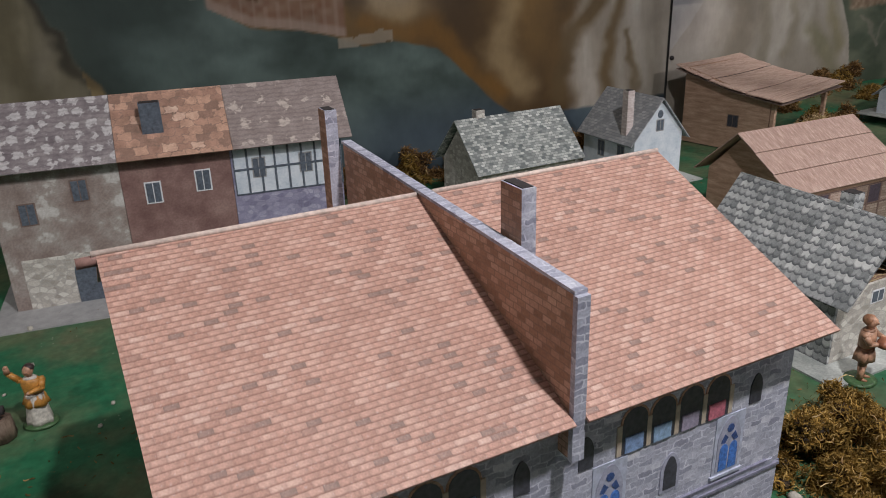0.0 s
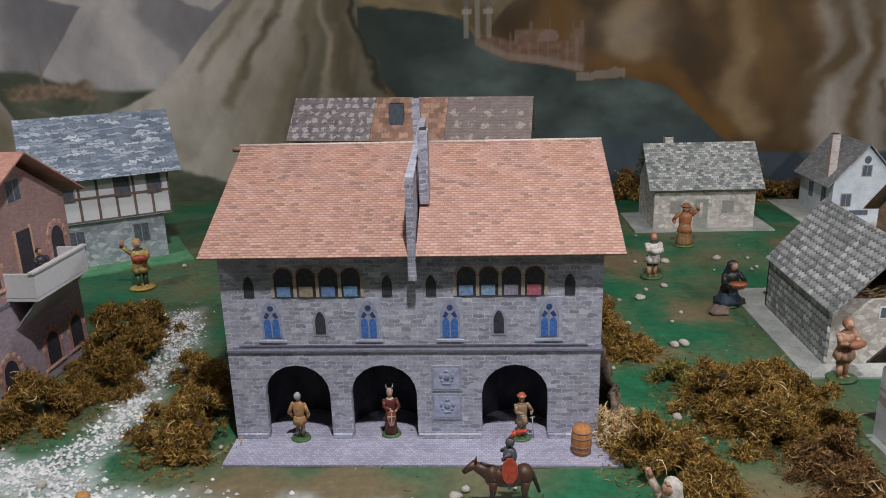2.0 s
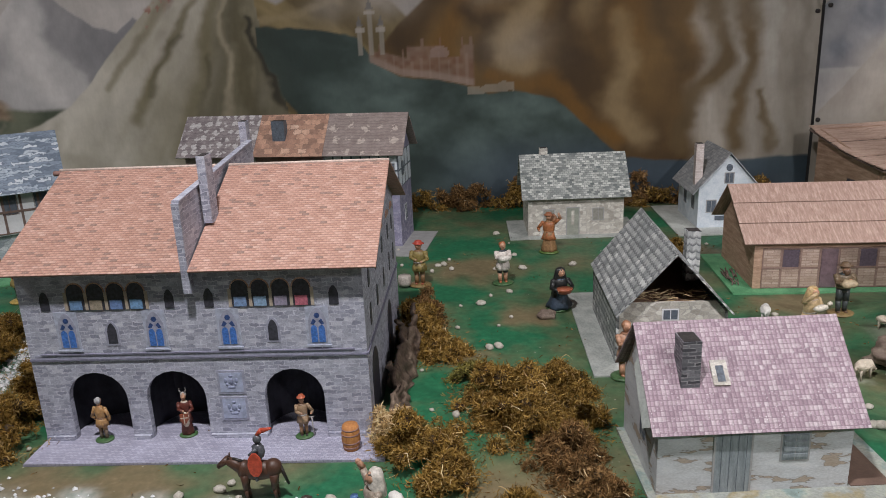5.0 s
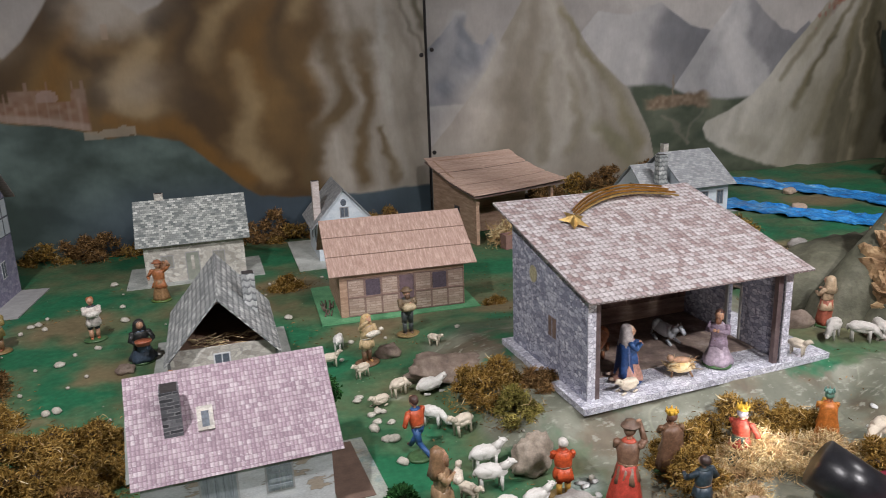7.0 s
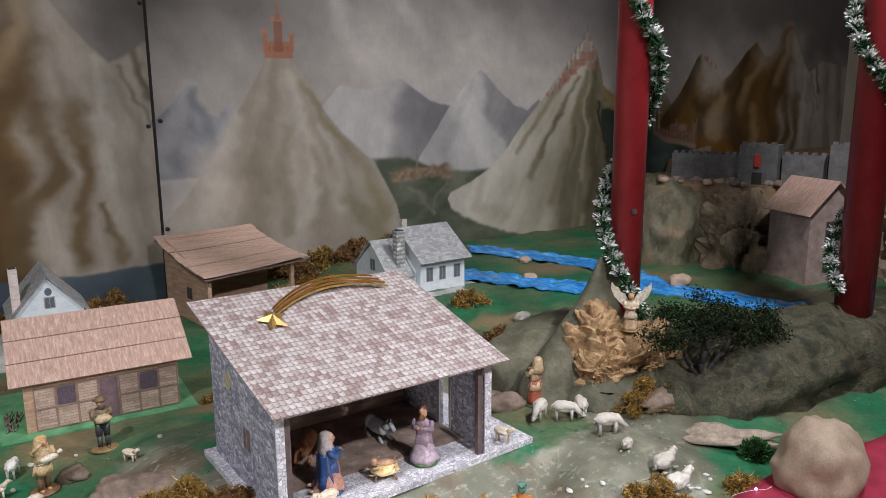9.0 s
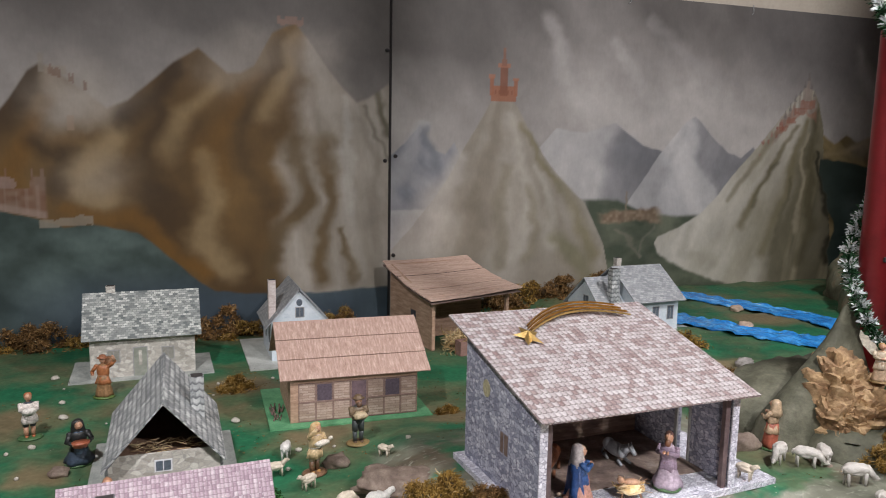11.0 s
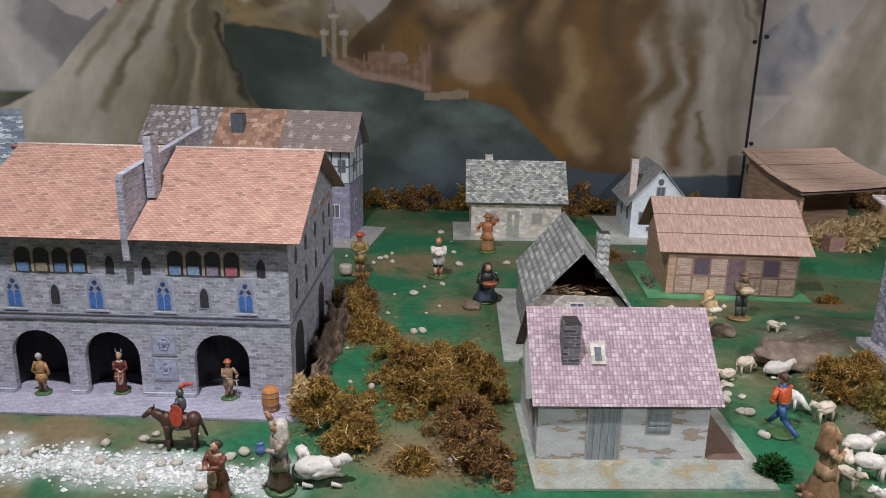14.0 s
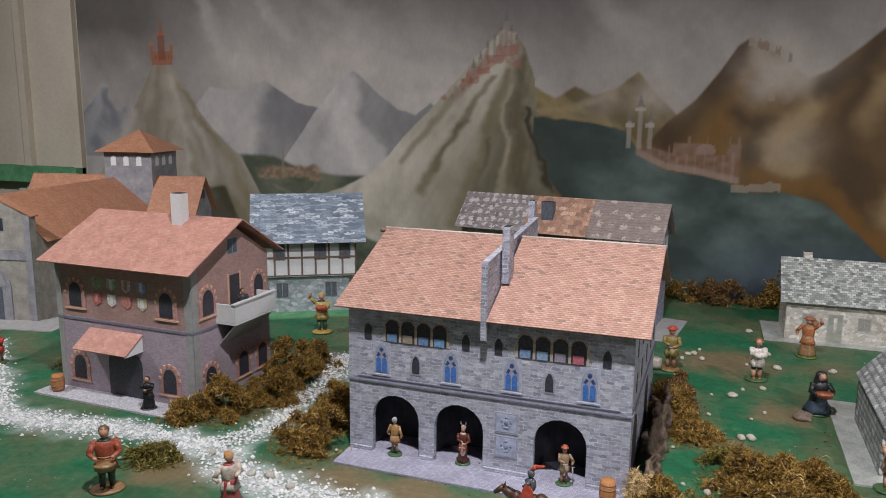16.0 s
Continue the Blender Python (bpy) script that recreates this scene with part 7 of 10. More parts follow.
def moss(x, y, rx, ry, h, seed, m=None, label="clump of dry golden-brown moss on the ground", name="moss_clump", n=None, length=0.0125, width=0.0015, rz=0.0, z=None, core=None, wild=0.45):
    """A heap of small curly balls of moss, ragged at its foot, with loose strands."""
    r = np.random.default_rng(seed)
    n = n or int(min(9000, 1200 + 2100 * (rx * ry) / 0.0025))
    ball = min(0.020, max(0.008, 0.32 * h))
    nb = int(max(8, 1.5 * rx * ry / (ball * ball)))
    ang, rad = r.random(nb) * 2 * np.pi, np.sqrt(r.random(nb))
    reach = np.array([edge(a, seed) for a in ang])
    bx, by = rx * rad * reach * np.cos(ang) * 0.95, ry * rad * reach * np.sin(ang) * 0.95
    hump = np.clip(np.array([lobe(a, b, seed) for a, b in zip(bx, by)]) + 0.3, 0.15, 1.5)
    size = ball * (0.55 + 0.75 * r.random(nb)) * np.clip(1.15 - 0.5 * rad, 0.5, 1.15)
    bz = np.maximum(0.3 * size, h * np.clip(1 - rad ** 2.2, 0.02, 1) * hump - size * 0.6)
    k = r.choice(nb, n, p=size ** 2 / np.sum(size ** 2))
    nrm = r.normal(size=(n, 3))
    nrm[:, 2] = np.abs(nrm[:, 2]) * 1.1 - 0.35
    nrm /= np.linalg.norm(nrm, axis=1)[:, None]
    tan = np.cross(nrm, r.normal(size=(n, 3)))
    tan /= np.linalg.norm(tan, axis=1)[:, None]
    d = tan + nrm * (wild * (0.3 + 1.2 * r.random((n, 1))))
    d /= np.linalg.norm(d, axis=1)[:, None]
    p = np.stack([bx, by, bz], 1)[k] + nrm * (size[k] * (0.72 + 0.38 * r.random(n)))[:, None]
    p[:, 2] = np.maximum(p[:, 2], 0.0005)
    L = length * (0.5 + r.random(n))
    W = width * (0.5 + r.random(n))
    kind = np.zeros(n, int)
    twig = r.random(n) < 0.004
    kind[twig] = 2
    L[twig], W[twig] = 0.032, 0.0016
    stray = r.random(n) < 0.04
    q = r.random(n) * 2 * np.pi
    far = 0.95 + np.abs(r.normal(size=n)) * 0.18
    p[stray] = np.stack([rx * far * np.cos(q), ry * far * np.sin(q), np.full(n, 0.002)], 1)[stray]
    d[stray, 2] *= 0.3
    me = curl_mesh(name, p, d, L, W, seed + 1, [m or M_MOSS, core or M_MOSS_SHADE, M_STRAW], kind, turns=3.2)
    # cores inside the balls, darkened as shade behind the strands in moss clumps
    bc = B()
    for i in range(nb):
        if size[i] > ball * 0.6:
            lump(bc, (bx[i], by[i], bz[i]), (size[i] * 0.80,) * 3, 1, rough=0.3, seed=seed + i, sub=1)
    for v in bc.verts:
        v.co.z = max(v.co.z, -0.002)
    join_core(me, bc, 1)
    ob = new(name, me)
    ob.matrix_world = pose(x, y, gh(x, y) if z is None else z, 0, 0, rz)
    return tagged(ob, label, "moss", "dry moss clumps")


GREENISH = "clump of olive-green moss on the ground"
DARKISH = "clump of dark brown moss on the ground"
moss_bed_1 = [
    (0.690, 0.44, 0.055, 0.13, 0.075, None), (0.745, 0.36, 0.06, 0.06, 0.04, None), (0.690, 0.55, 0.05, 0.07, 0.07, M_MOSS_DARK), (0.725, -0.075, 0.085, 0.075, 0.065, None),
    (0.655, 0.0, 0.05, 0.04, 0.045, M_STRAW), (0.775, -0.155, 0.055, 0.05, 0.04, None), (0.905, -0.005, 0.07, 0.06, 0.06, None), (1.01, 0.02, 0.05, 0.07, 0.06, None),
    (0.86, 0.045, 0.05, 0.045, 0.045, None), (0.885, 0.120, 0.105, 0.085, 0.065, None), (0.965, 0.060, 0.085, 0.09, 0.075, None), (1.005, 0.150, 0.06, 0.06, 0.05, None),
    (0.815, 0.22, 0.05, 0.04, 0.03, M_MOSS_GREEN), (0.930, 0.010, 0.075, 0.06, 0.065, None),
]
moss_bed_2 = [
    (0.975, -0.09, 0.06, 0.06, 0.05, M_MOSS_DARK), (1.015, -0.225, 0.062, 0.055, 0.048, M_MOSS_DARK), (0.985, -0.150, 0.05, 0.05, 0.04, M_MOSS_DARK), (0.885, -0.225, 0.04, 0.028, 0.022, None),
    (-0.36, 0.33, 0.10, 0.09, 0.075, None), (-0.335, 0.20, 0.08, 0.07, 0.06, None), (-0.395, 0.06, 0.085, 0.07, 0.075, None), (-0.455, 0.0, 0.06, 0.05, 0.05, None),
    (-0.36, 0.46, 0.07, 0.06, 0.07, None), (-0.095, 0.0, 0.085, 0.10, 0.075, None), (-0.085, 0.15, 0.06, 0.09, 0.06, None), (-0.16, 0.24, 0.045, 0.04, 0.035, None),
    (-0.38, -0.22, 0.055, 0.045, 0.035, M_MOSS_GREEN), (-1.03, 0.21, 0.05, 0.05, 0.05, M_MOSS_GREEN),
]
moss_bed_3 = [
    (1.790, 0.055, 0.085, 0.075, 0.065, None), (1.800, -0.06, 0.045, 0.04, 0.04, M_MOSS_GREEN), (1.88, 0.015, 0.045, 0.03, 0.03, M_MOSS_DARK), (2.06, -0.245, 0.09, 0.055, 0.055, None),
    (2.20, -0.215, 0.11, 0.055, 0.06, None), (2.32, -0.235, 0.06, 0.05, 0.05, None), (2.02, -0.34, 0.06, 0.05, 0.045, None), (2.915, -0.075, 0.10, 0.055, 0.040, M_MOSS),
    (2.585, -0.405, 0.090, 0.070, 0.072, None), (2.74, -0.478, 0.045, 0.025, 0.02, M_MOSS_GREEN), (2.85, -0.41, 0.05, 0.025, 0.02, M_MOSS), (2.36, -0.39, 0.05, 0.04, 0.035, None),
    (1.455, 1.09, 0.055, 0.04, 0.03, None), (2.03, 0.69, 0.03, 0.02, 0.012, None),
]
clumps = moss_bed_1 + moss_bed_2 + moss_bed_3
for k, (x, y, rx, ry, h, m_) in enumerate(clumps):
    if rx:
        lab = {M_MOSS_GREEN: GREENISH, M_MOSS_DARK: DARKISH, M_STRAW: "small heap of pale dry straw"}.get(m_, "clump of dry golden-brown moss on the ground")
        moss(x, y, rx * 1.08, ry * 1.08, h * 1.15, 100 + k, m_, lab)
for k in range(26):
    x = 0.62 + k * 0.105 + 0.03 * math.sin(k * 2.7)
    if 2.08 < x < 2.5 or x > 3.4:
        continue
    moss(x, 1.765 + 0.02 * math.sin(k * 1.9), 0.095, 0.055, 0.070 + 0.035 * (math.sin(k * 3.3) + 1) / 2, 300 + k, M_MOSS_DARK if k % 3 else M_MOSS, DARKISH if k % 3 else "clump of dry golden-brown moss on the ground", n=1500, width=0.0026, length=0.018)
for k, (x, y) in enumerate(((3.05, 1.55), (3.25, 1.60), (3.45, 1.62), (2.72, 1.70), (2.64, 1.48), (2.70, 1.42), (3.0, 0.85), (2.78, 0.36), (2.70, 0.30), (2.84, 0.47))):
    moss(x, y, 0.09, 0.05, 0.05, 340 + k, M_MOSS_DARK if k % 2 else M_MOSS, DARKISH if k % 2 else "clump of dry golden-brown moss on the ground", n=1500, width=0.0026, length=0.018)
STRAW_LABEL = "loose heap of pale yellow straw"
moss(2.16, -0.315, 0.10, 0.06, 0.05, 401, M_STRAW, STRAW_LABEL, "straw_heap", 4200, 0.022, 0.0012, core=M_BARN_HAY)
moss(2.26, -0.36, 0.085, 0.06, 0.045, 402, M_STRAW, STRAW_LABEL, "straw_heap", 3800, 0.022, 0.0012, core=M_BARN_HAY)
moss(2.05, -0.415, 0.06, 0.045, 0.03, 405, M_STRAW, STRAW_LABEL, "straw_heap", 2000, 0.022, 0.0012, core=M_BARN_HAY)
moss(2.38, 1.33, 0.13, 0.07, 0.085, 403, M_STRAW, "heap of straw in the plank hut", "straw_heap", 1800, 0.05, 0.003, core=M_BARN_HAY)
moss(2.52, 1.38, 0.08, 0.06, 0.06, 404, M_STRAW, "heap of straw in the plank hut", "straw_heap", 1100, 0.05, 0.003, core=M_BARN_HAY)

M_STONE = mottled("pale_stone", [(0.3, (0.34, 0.31, 0.26)), (0.5, (0.48, 0.45, 0.39)), (0.7, (0.62, 0.60, 0.53))], scale=60, relief=0.4)
M_CHALK = mottled("white_chip", [(0.3, (0.58, 0.58, 0.57)), (0.7, (0.78, 0.78, 0.77))], scale=60)
M_ROCK_BROWN = mottled("brown_rock", [(0.3, (0.12, 0.085, 0.065)), (0.5, (0.20, 0.15, 0.12)), (0.7, (0.30, 0.24, 0.19))], scale=30, relief=0.4)
M_ROCK_GREY = mottled("grey_rock", [(0.3, (0.24, 0.22, 0.20)), (0.5, (0.34, 0.32, 0.30)), (0.7, (0.46, 0.44, 0.41))], scale=30, relief=0.4)
M_ROCK_DUN = mottled("dun_rock", [(0.3, (0.19, 0.15, 0.115)), (0.5, (0.29, 0.24, 0.19)), (0.7, (0.40, 0.34, 0.28))], scale=50, relief=0.6, dist=0.002)
M_ROCK_LOAM = mottled("loam_rock", [(0.3, (0.22, 0.165, 0.12)), (0.5, (0.30, 0.235, 0.175)), (0.7, (0.38, 0.31, 0.24))], scale=16, relief=0.3)
M_ROCK_TAN = mottled("tan_rock", [(0.3, (0.36, 0.26, 0.19)), (0.5, (0.46, 0.35, 0.27)), (0.7, (0.55, 0.44, 0.36))], scale=20, relief=0.3)


def stone(x, y, rx, ry, h, seed, m, label, rz=0.0, rough=0.35, z=None, sub=3):
    bm = B()
    lump(bm, (0, 0, h * 0.35), (rx, ry, h * 0.65), rot=None, rough=rough, seed=seed, sub=sub)
    for v in bm.verts:
        if sub > 2:
            q = Vector((v.co.x / rx, v.co.y / ry, v.co.z / h))
            k = 1 + rough * (0.45 * noise.noise(q * 3.3 + Vector((seed, 0, 2))) + 0.22 * noise.noise(q * 8.0 + Vector((0, seed, 1))) - 0.25 * max(0.0, noise.noise(q * 1.6 + Vector((5, seed, 0)))))
            v.co = Vector((v.co.x * k, v.co.y * k, v.co.z * k))
        v.co.z = max(v.co.z, -0.003)
    ob = part("stone", bm, m, uv=False)
    ob.matrix_world = pose(x, y, (gh(x, y) if z is None else z), 0, 0, rz)
    return tagged(ob, label, "stone", "stones")


stone(1.001, 0.566, 0.024, 0.018, 0.022, 1, M_ROCK_BROWN, "small rounded brown stone on the grass")
stone(1.737, 0.235, 0.090, 0.055, 0.050, 2, M_ROCK_BROWN, "flat dark brown rock slab on the grass", -8, 0.36, sub=4)
stone(1.640, 0.425, 0.032, 0.024, 0.03, 3, M_ROCK_BROWN, "rounded brown stone beside the shepherds")
stone(1.772, -0.190, 0.046, 0.030, 0.066, 4, M_ROCK_DUN, "upright rough grey-brown rock", 20, 0.34, sub=4)
stone(1.778, -0.350, 0.040, 0.034, 0.048, 5, M_ROCK_GREY, "smooth grey boulder on the ground")
stone(2.05, -0.455, 0.045, 0.03, 0.035, 6, M_ROCK_TAN, "smooth tan stone beside the straw")
stone(2.985, -0.262, 0.112, 0.042, 0.034, 7, M_ROCK_DUN, "long flat pale dun stone on the bank", -46, 0.45, sub=4)
stone(2.985, -0.50, 0.105, 0.09, 0.15, 8, M_ROCK_LOAM, "large smooth tan-brown boulder", 10, 0.16, sub=4)
stone(3.05, 0.60, 0.035, 0.025, 0.03, 9, M_ROCK_GREY, "rounded grey stone on the ground")
stone(3.42, 1.02, 0.03, 0.025, 0.03, 10, M_ROCK_TAN, "pale stone beside the stream")
stone(3.62, 1.30, 0.03, 0.02, 0.025, 11, M_ROCK_TAN, "pale stone beside the stream")
stone(2.72, 0.42, 0.06, 0.035, 0.04, 12, M_ROCK_BROWN, "dark flat rock on the bank", 20)
stone(2.60, 0.10, 0.05, 0.03, 0.04, 13, M_ROCK_BROWN, "dark flat rock on the bank", -20)
stone(2.95, -0.10, 0.09, 0.04, 0.04, 14, M_ROCK_BROWN, "dark flat rock on the bank", 5)
stone(3.85, 0.62, 0.05, 0.035, 0.05, 15, M_ROCK_TAN, "reddish rounded rock by the stream")

for k, (x, y, q) in enumerate(((2.70, 0.235, 0.024), (2.76, 0.30, 0.030), (2.66, 0.16, 0.018), (2.86, 0.39, 0.034), (2.80, 0.20, 0.022), (2.90, 0.28, 0.026), (3.05, 0.44, 0.030), (2.73, -0.02, 0.020))):
    stone(x, y, q * 1.5, q, q * 0.8, 640 + k, (M_ROCK_TAN, M_ROCK_BROWN, M_ROCK_DUN)[k % 3], "rough flat rock chunk on the brown bank", 40 * k, 0.55, sub=3)
sr = random.Random(17)
for k in range(120):
    # pebbles dotted over the grass
    x, y = sr.uniform(-0.75, 2.0), sr.uniform(-0.28, 1.25)
    if (-0.03 < x < 0.68 and -0.02 < y < 0.56) or (1.05 < x < 1.5 and -0.3 < y < 0.75) or (1.85 < x < 2.5 and -0.2 < y < 0.3) or (1.54 < x < 2.0 and 0.7 < y < 1.06):
        continue
    s = sr.uniform(0.003, 0.0085)
    stone(x, y, s * sr.uniform(0.9, 1.5), s, s * 1.3, 20 + k, M_STONE, "small pale pebble on the grass", sr.uniform(0, 180), sub=1)


pebbles = [(1.523, 0.210), (1.533, 0.121), (1.549, 0.132), (1.566, 0.074), (1.527, 0.058), (1.542, 0.008), (1.555, 0.004), (1.551, -0.086), (0.755, 0.393), (0.851, 0.384), (0.833, 0.670), (0.955, -0.207), (0.780, 0.072),
           (0.701, 1.010), (0.894, 1.359), (0.914, 0.759), (0.964, 0.964), (1.120, 0.990), (0.849, 0.039), (0.872, 0.390), (0.720, 1.023), (0.324, -0.184), (0.388, -0.167), (0.433, -0.290), (0.582, -0.201), (1.427, 0.799), (1.517, 0.198), (1.559, 0.129), (1.539, 0.086)]
for k, (x, y) in enumerate(pebbles):
    q = sr.uniform(0.007, 0.0115)
    stone(x, y, q * 1.3, q, q * 1.1, 520 + k, M_STONE, "rounded pale pebble on the painted ground", sr.uniform(0, 180), sub=2)
flakes = [(2.548, -0.240), (2.540, -0.261), (2.566, -0.279), (2.808, -0.350), (2.806, -0.363), (2.754, -0.373), (2.764, -0.388), (2.512, -0.238), (1.834, -0.264), (1.838, -0.273), (1.858, -0.266), (1.846, -0.306), (1.817, -0.337), (1.823, -0.376), (2.736, -0.359), (2.461, -0.279)]
for k, (x, y) in enumerate(flakes):
    q = sr.uniform(0.004, 0.009)
    stone(x, y, q * 1.5, q, q * 0.5, 560 + k, M_CHALK, "flat white chip on the painted ground", sr.uniform(0, 180), sub=1)


def path_points(way, spread, n, r):
    """Points strewn along a bent line."""
    seg = [(a, b, math.dist(a, b)) for a, b in zip(way[:-1], way[1:])]
    total = sum(s[2] for s in seg)
    for _ in range(n):
        t = r.random() * total
        for a, b, l in seg:
            if t <= l:
                f = t / l
                yield a[0] + (b[0] - a[0]) * f + r.gauss(0, spread), a[1] + (b[1] - a[1]) * f + r.gauss(0, spread)
                break
            t -= l


M_GRIT = island_mat("white_grit", [(0, (0.52, 0.53, 0.53)), (0.6, (0.78, 0.79, 0.80)), (1, (0.86, 0.87, 0.88))], 0.6)
bm_v, bm_f = [], []
octa = [(1, 0, 0), (-1, 0, 0), (0, 1, 0), (0, -1, 0), (0, 0, 1)]
gr = random.Random(3)
for way, spread, n in ((GRIT, 0.027, 7200), (GRIT_SIDE, 0.024, 1600)):
    for x, y in path_points(way, spread, n, gr):
        s = gr.uniform(0.0014, 0.0046) if gr.random() < 0.92 else gr.uniform(0.0045, 0.0075)
        i = len(bm_v)
        a = gr.uniform(0, 3.1)
        for ox, oy, oz in octa:
            bm_v.append((x + s * (ox * math.cos(a) - oy * math.sin(a)), y + s * 0.8 * (ox * math.sin(a) + oy * math.cos(a)), 0.0 + s * oz * 0.9))
        bm_f += [(i, i + 2, i + 4), (i + 2, i + 1, i + 4), (i + 1, i + 3, i + 4), (i + 3, i, i + 4)]
me = bpy.data.meshes.new("white_grit")
me.from_pydata(bm_v, [], bm_f)
me.materials.append(M_GRIT)
tagged(new("white_grit", me), "strewn white grit and snow along the road", "grit", kind="stuff")
for k, (x, y) in enumerate(path_points(GRIT[4:], 0.040, 26, gr)):
    s = gr.uniform(0.005, 0.0095)
    stone(x, y, s * 1.3, s, s * 1.1, 200 + k, M_STONE, "pale pebble on the gritty road", gr.uniform(0, 180), 0.5, sub=2)

# litter of moss crumbs on the painted ground
r_ = np.random.default_rng(9)
cx, cy = r_.uniform(-0.7, 2.9, 5200), r_.uniform(-0.3, 1.3, 5200)
keep = np.array([noise.noise(Vector((a * 5, b * 5, 4))) > 0.06 for a, b in zip(cx, cy)])
cx, cy = cx[keep], cy[keep]
for x, y, rx, ry, h, m_ in clumps:
    if rx:
        q = r_.random(150) * 2 * np.pi
        far = 0.75 + np.abs(r_.normal(size=150)) * 0.38
        cx, cy = np.append(cx, x + rx * far * np.cos(q)), np.append(cy, y + ry * far * np.sin(q))
cz = ground_height(cx, cy) + 0.001
dd = r_.normal(size=(len(cx), 3)) * (1, 1, 0.15)
dd /= np.linalg.norm(dd, axis=1)[:, None]
tagged(new("moss_crumbs", fibre_mesh("moss_crumbs", np.stack([cx, cy, cz], 1), dd, 0.004 + 0.008 * r_.random(len(cx)), 0.001 + 0.0015 * r_.random(len(cx)), 0.4, 10, [M_MOSS_DARK])),
       "scattered crumbs of dry moss on the ground", "moss crumbs", kind="stuff")

# bark slabs beside the town hall
M_BARK = mottled("rough_bark", [(0.3, (0.06, 0.04, 0.03)), (0.5, (0.13, 0.09, 0.065)), (0.7, (0.24, 0.18, 0.13))], scale=26, fine=150, stretch=(2, 2, 0.5), relief=0.8, dist=0.004)


def bark(x, y, w, h, t, rz, tilt, seed):
    bm = B()
    nx, nz = 22, 16
    rows = []
    for j in range(nz + 1):
        row = []
        for i in range(nx + 1):
            u, v = i / nx - 0.5, j / nz
            edge = 0.14 * noise.noise(Vector((u * 6, seed, 1.0))) if j == nz else 0.0
            slant = h * (v * (0.80 + 0.45 * u) + edge * 1.3)
            row.append((u * w, -0.07 * w * (1 - 4 * u * u) + 0.016 * noise.noise(Vector((u * 9 + seed, v * 4, 0))) + 0.006 * noise.noise(Vector((u * 34 + seed, v * 9, 4))), slant))
        rows.append(row)
    fr = [[bm.verts.new(p) for p in row] for row in rows]
    bk = [[bm.verts.new((p[0], p[1] + t, p[2])) for p in row] for row in rows]
    for j in range(nz):
        for i in range(nx):
            bm.faces.new((fr[j][i], fr[j][i + 1], fr[j + 1][i + 1], fr[j + 1][i]))
            bm.faces.new((bk[j][i + 1], bk[j][i], bk[j + 1][i], bk[j + 1][i + 1]))
    for i in range(nx):
        bm.faces.new((fr[nz][i], fr[nz][i + 1], bk[nz][i + 1], bk[nz][i]))
    for j in range(nz):
        bm.faces.new((fr[j + 1][0], bk[j + 1][0], bk[j][0], fr[j][0]))
        bm.faces.new((fr[j][nx], bk[j][nx], bk[j + 1][nx], fr[j + 1][nx]))
    ob = part("bark_slab", bm, M_BARK, shade=True)
    ob.matrix_world = pose(x, y, -0.002, tilt, 0, rz)
    return tagged(ob, "rough curved slab of dark bark beside the town hall", "bark", "bark slabs")


bark(0.672, 0.235, 0.19, 0.105, 0.008, 86, -14, 1)
bark(0.676, 0.095, 0.15, 0.080, 0.008, 92, -20, 2)
bark(0.684, 0.370, 0.13, 0.100, 0.008, 82, -10, 3)


# ---- figurines ----
PAINTS = {}


def paint(c, rough=0.45):
    """Glossy figurine paint, one material for each colour."""
    key = tuple(round(v, 3) for v in c)
    if key not in PAINTS:
        PAINTS[key] = mottled("figure_paint_%d" % (len(PAINTS) + 1), [(0.3, [v * 0.62 for v in c]), (0.55, c), (0.75, [min(1, v * 1.3 + 0.02) for v in c])], scale=150, rough=rough, fine=500, relief=0.15, fine_mix=0.3)
    return PAINTS[key]


SKIN, WOOD, GREEN, EARTH = (0.50, 0.28, 0.18), (0.20, 0.11, 0.06), (0.06, 0.13, 0.05), (0.22, 0.15, 0.06)
WHITE_P, RED_P, BLUE_P, DARK_P = (0.66, 0.62, 0.55), (0.46, 0.06, 0.03), (0.03, 0.07, 0.20), (0.035, 0.03, 0.03)
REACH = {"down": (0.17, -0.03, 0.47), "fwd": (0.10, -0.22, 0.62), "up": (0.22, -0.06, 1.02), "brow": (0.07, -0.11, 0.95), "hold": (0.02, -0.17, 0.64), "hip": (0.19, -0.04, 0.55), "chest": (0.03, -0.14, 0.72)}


def lathe(bm, prof, mat_i, squash=0.8, folds=0.0, seed=0, seg=20, off=(0, 0)):
    """A turned body of (radius, height) rings, flattened and draped in folds."""
    rings = []
    for r, z in prof:
        ring = []
        for i in range(seg):
            a = 2 * math.pi * i / seg
            rr = r * (1 + folds * (math.sin(a * 5 + seed + z * 4) + 0.7 * math.sin(a * 9 + seed * 2 - z * 7)) * (1.1 - z))
            ring.append(bm.verts.new((off[0] + rr * math.cos(a), off[1] + rr * squash * math.sin(a), z)))
        rings.append(ring)
    fs = [bm.faces.new(rings[0][::-1]), bm.faces.new(rings[-1])]
    for lo, hi in zip(rings[:-1], rings[1:]):
        for i in range(seg):
            j = (i + 1) % seg
            fs.append(bm.faces.new((lo[i], lo[j], hi[j], hi[i])))
    for f in fs:
        f.material_index, f.smooth = mat_i, True


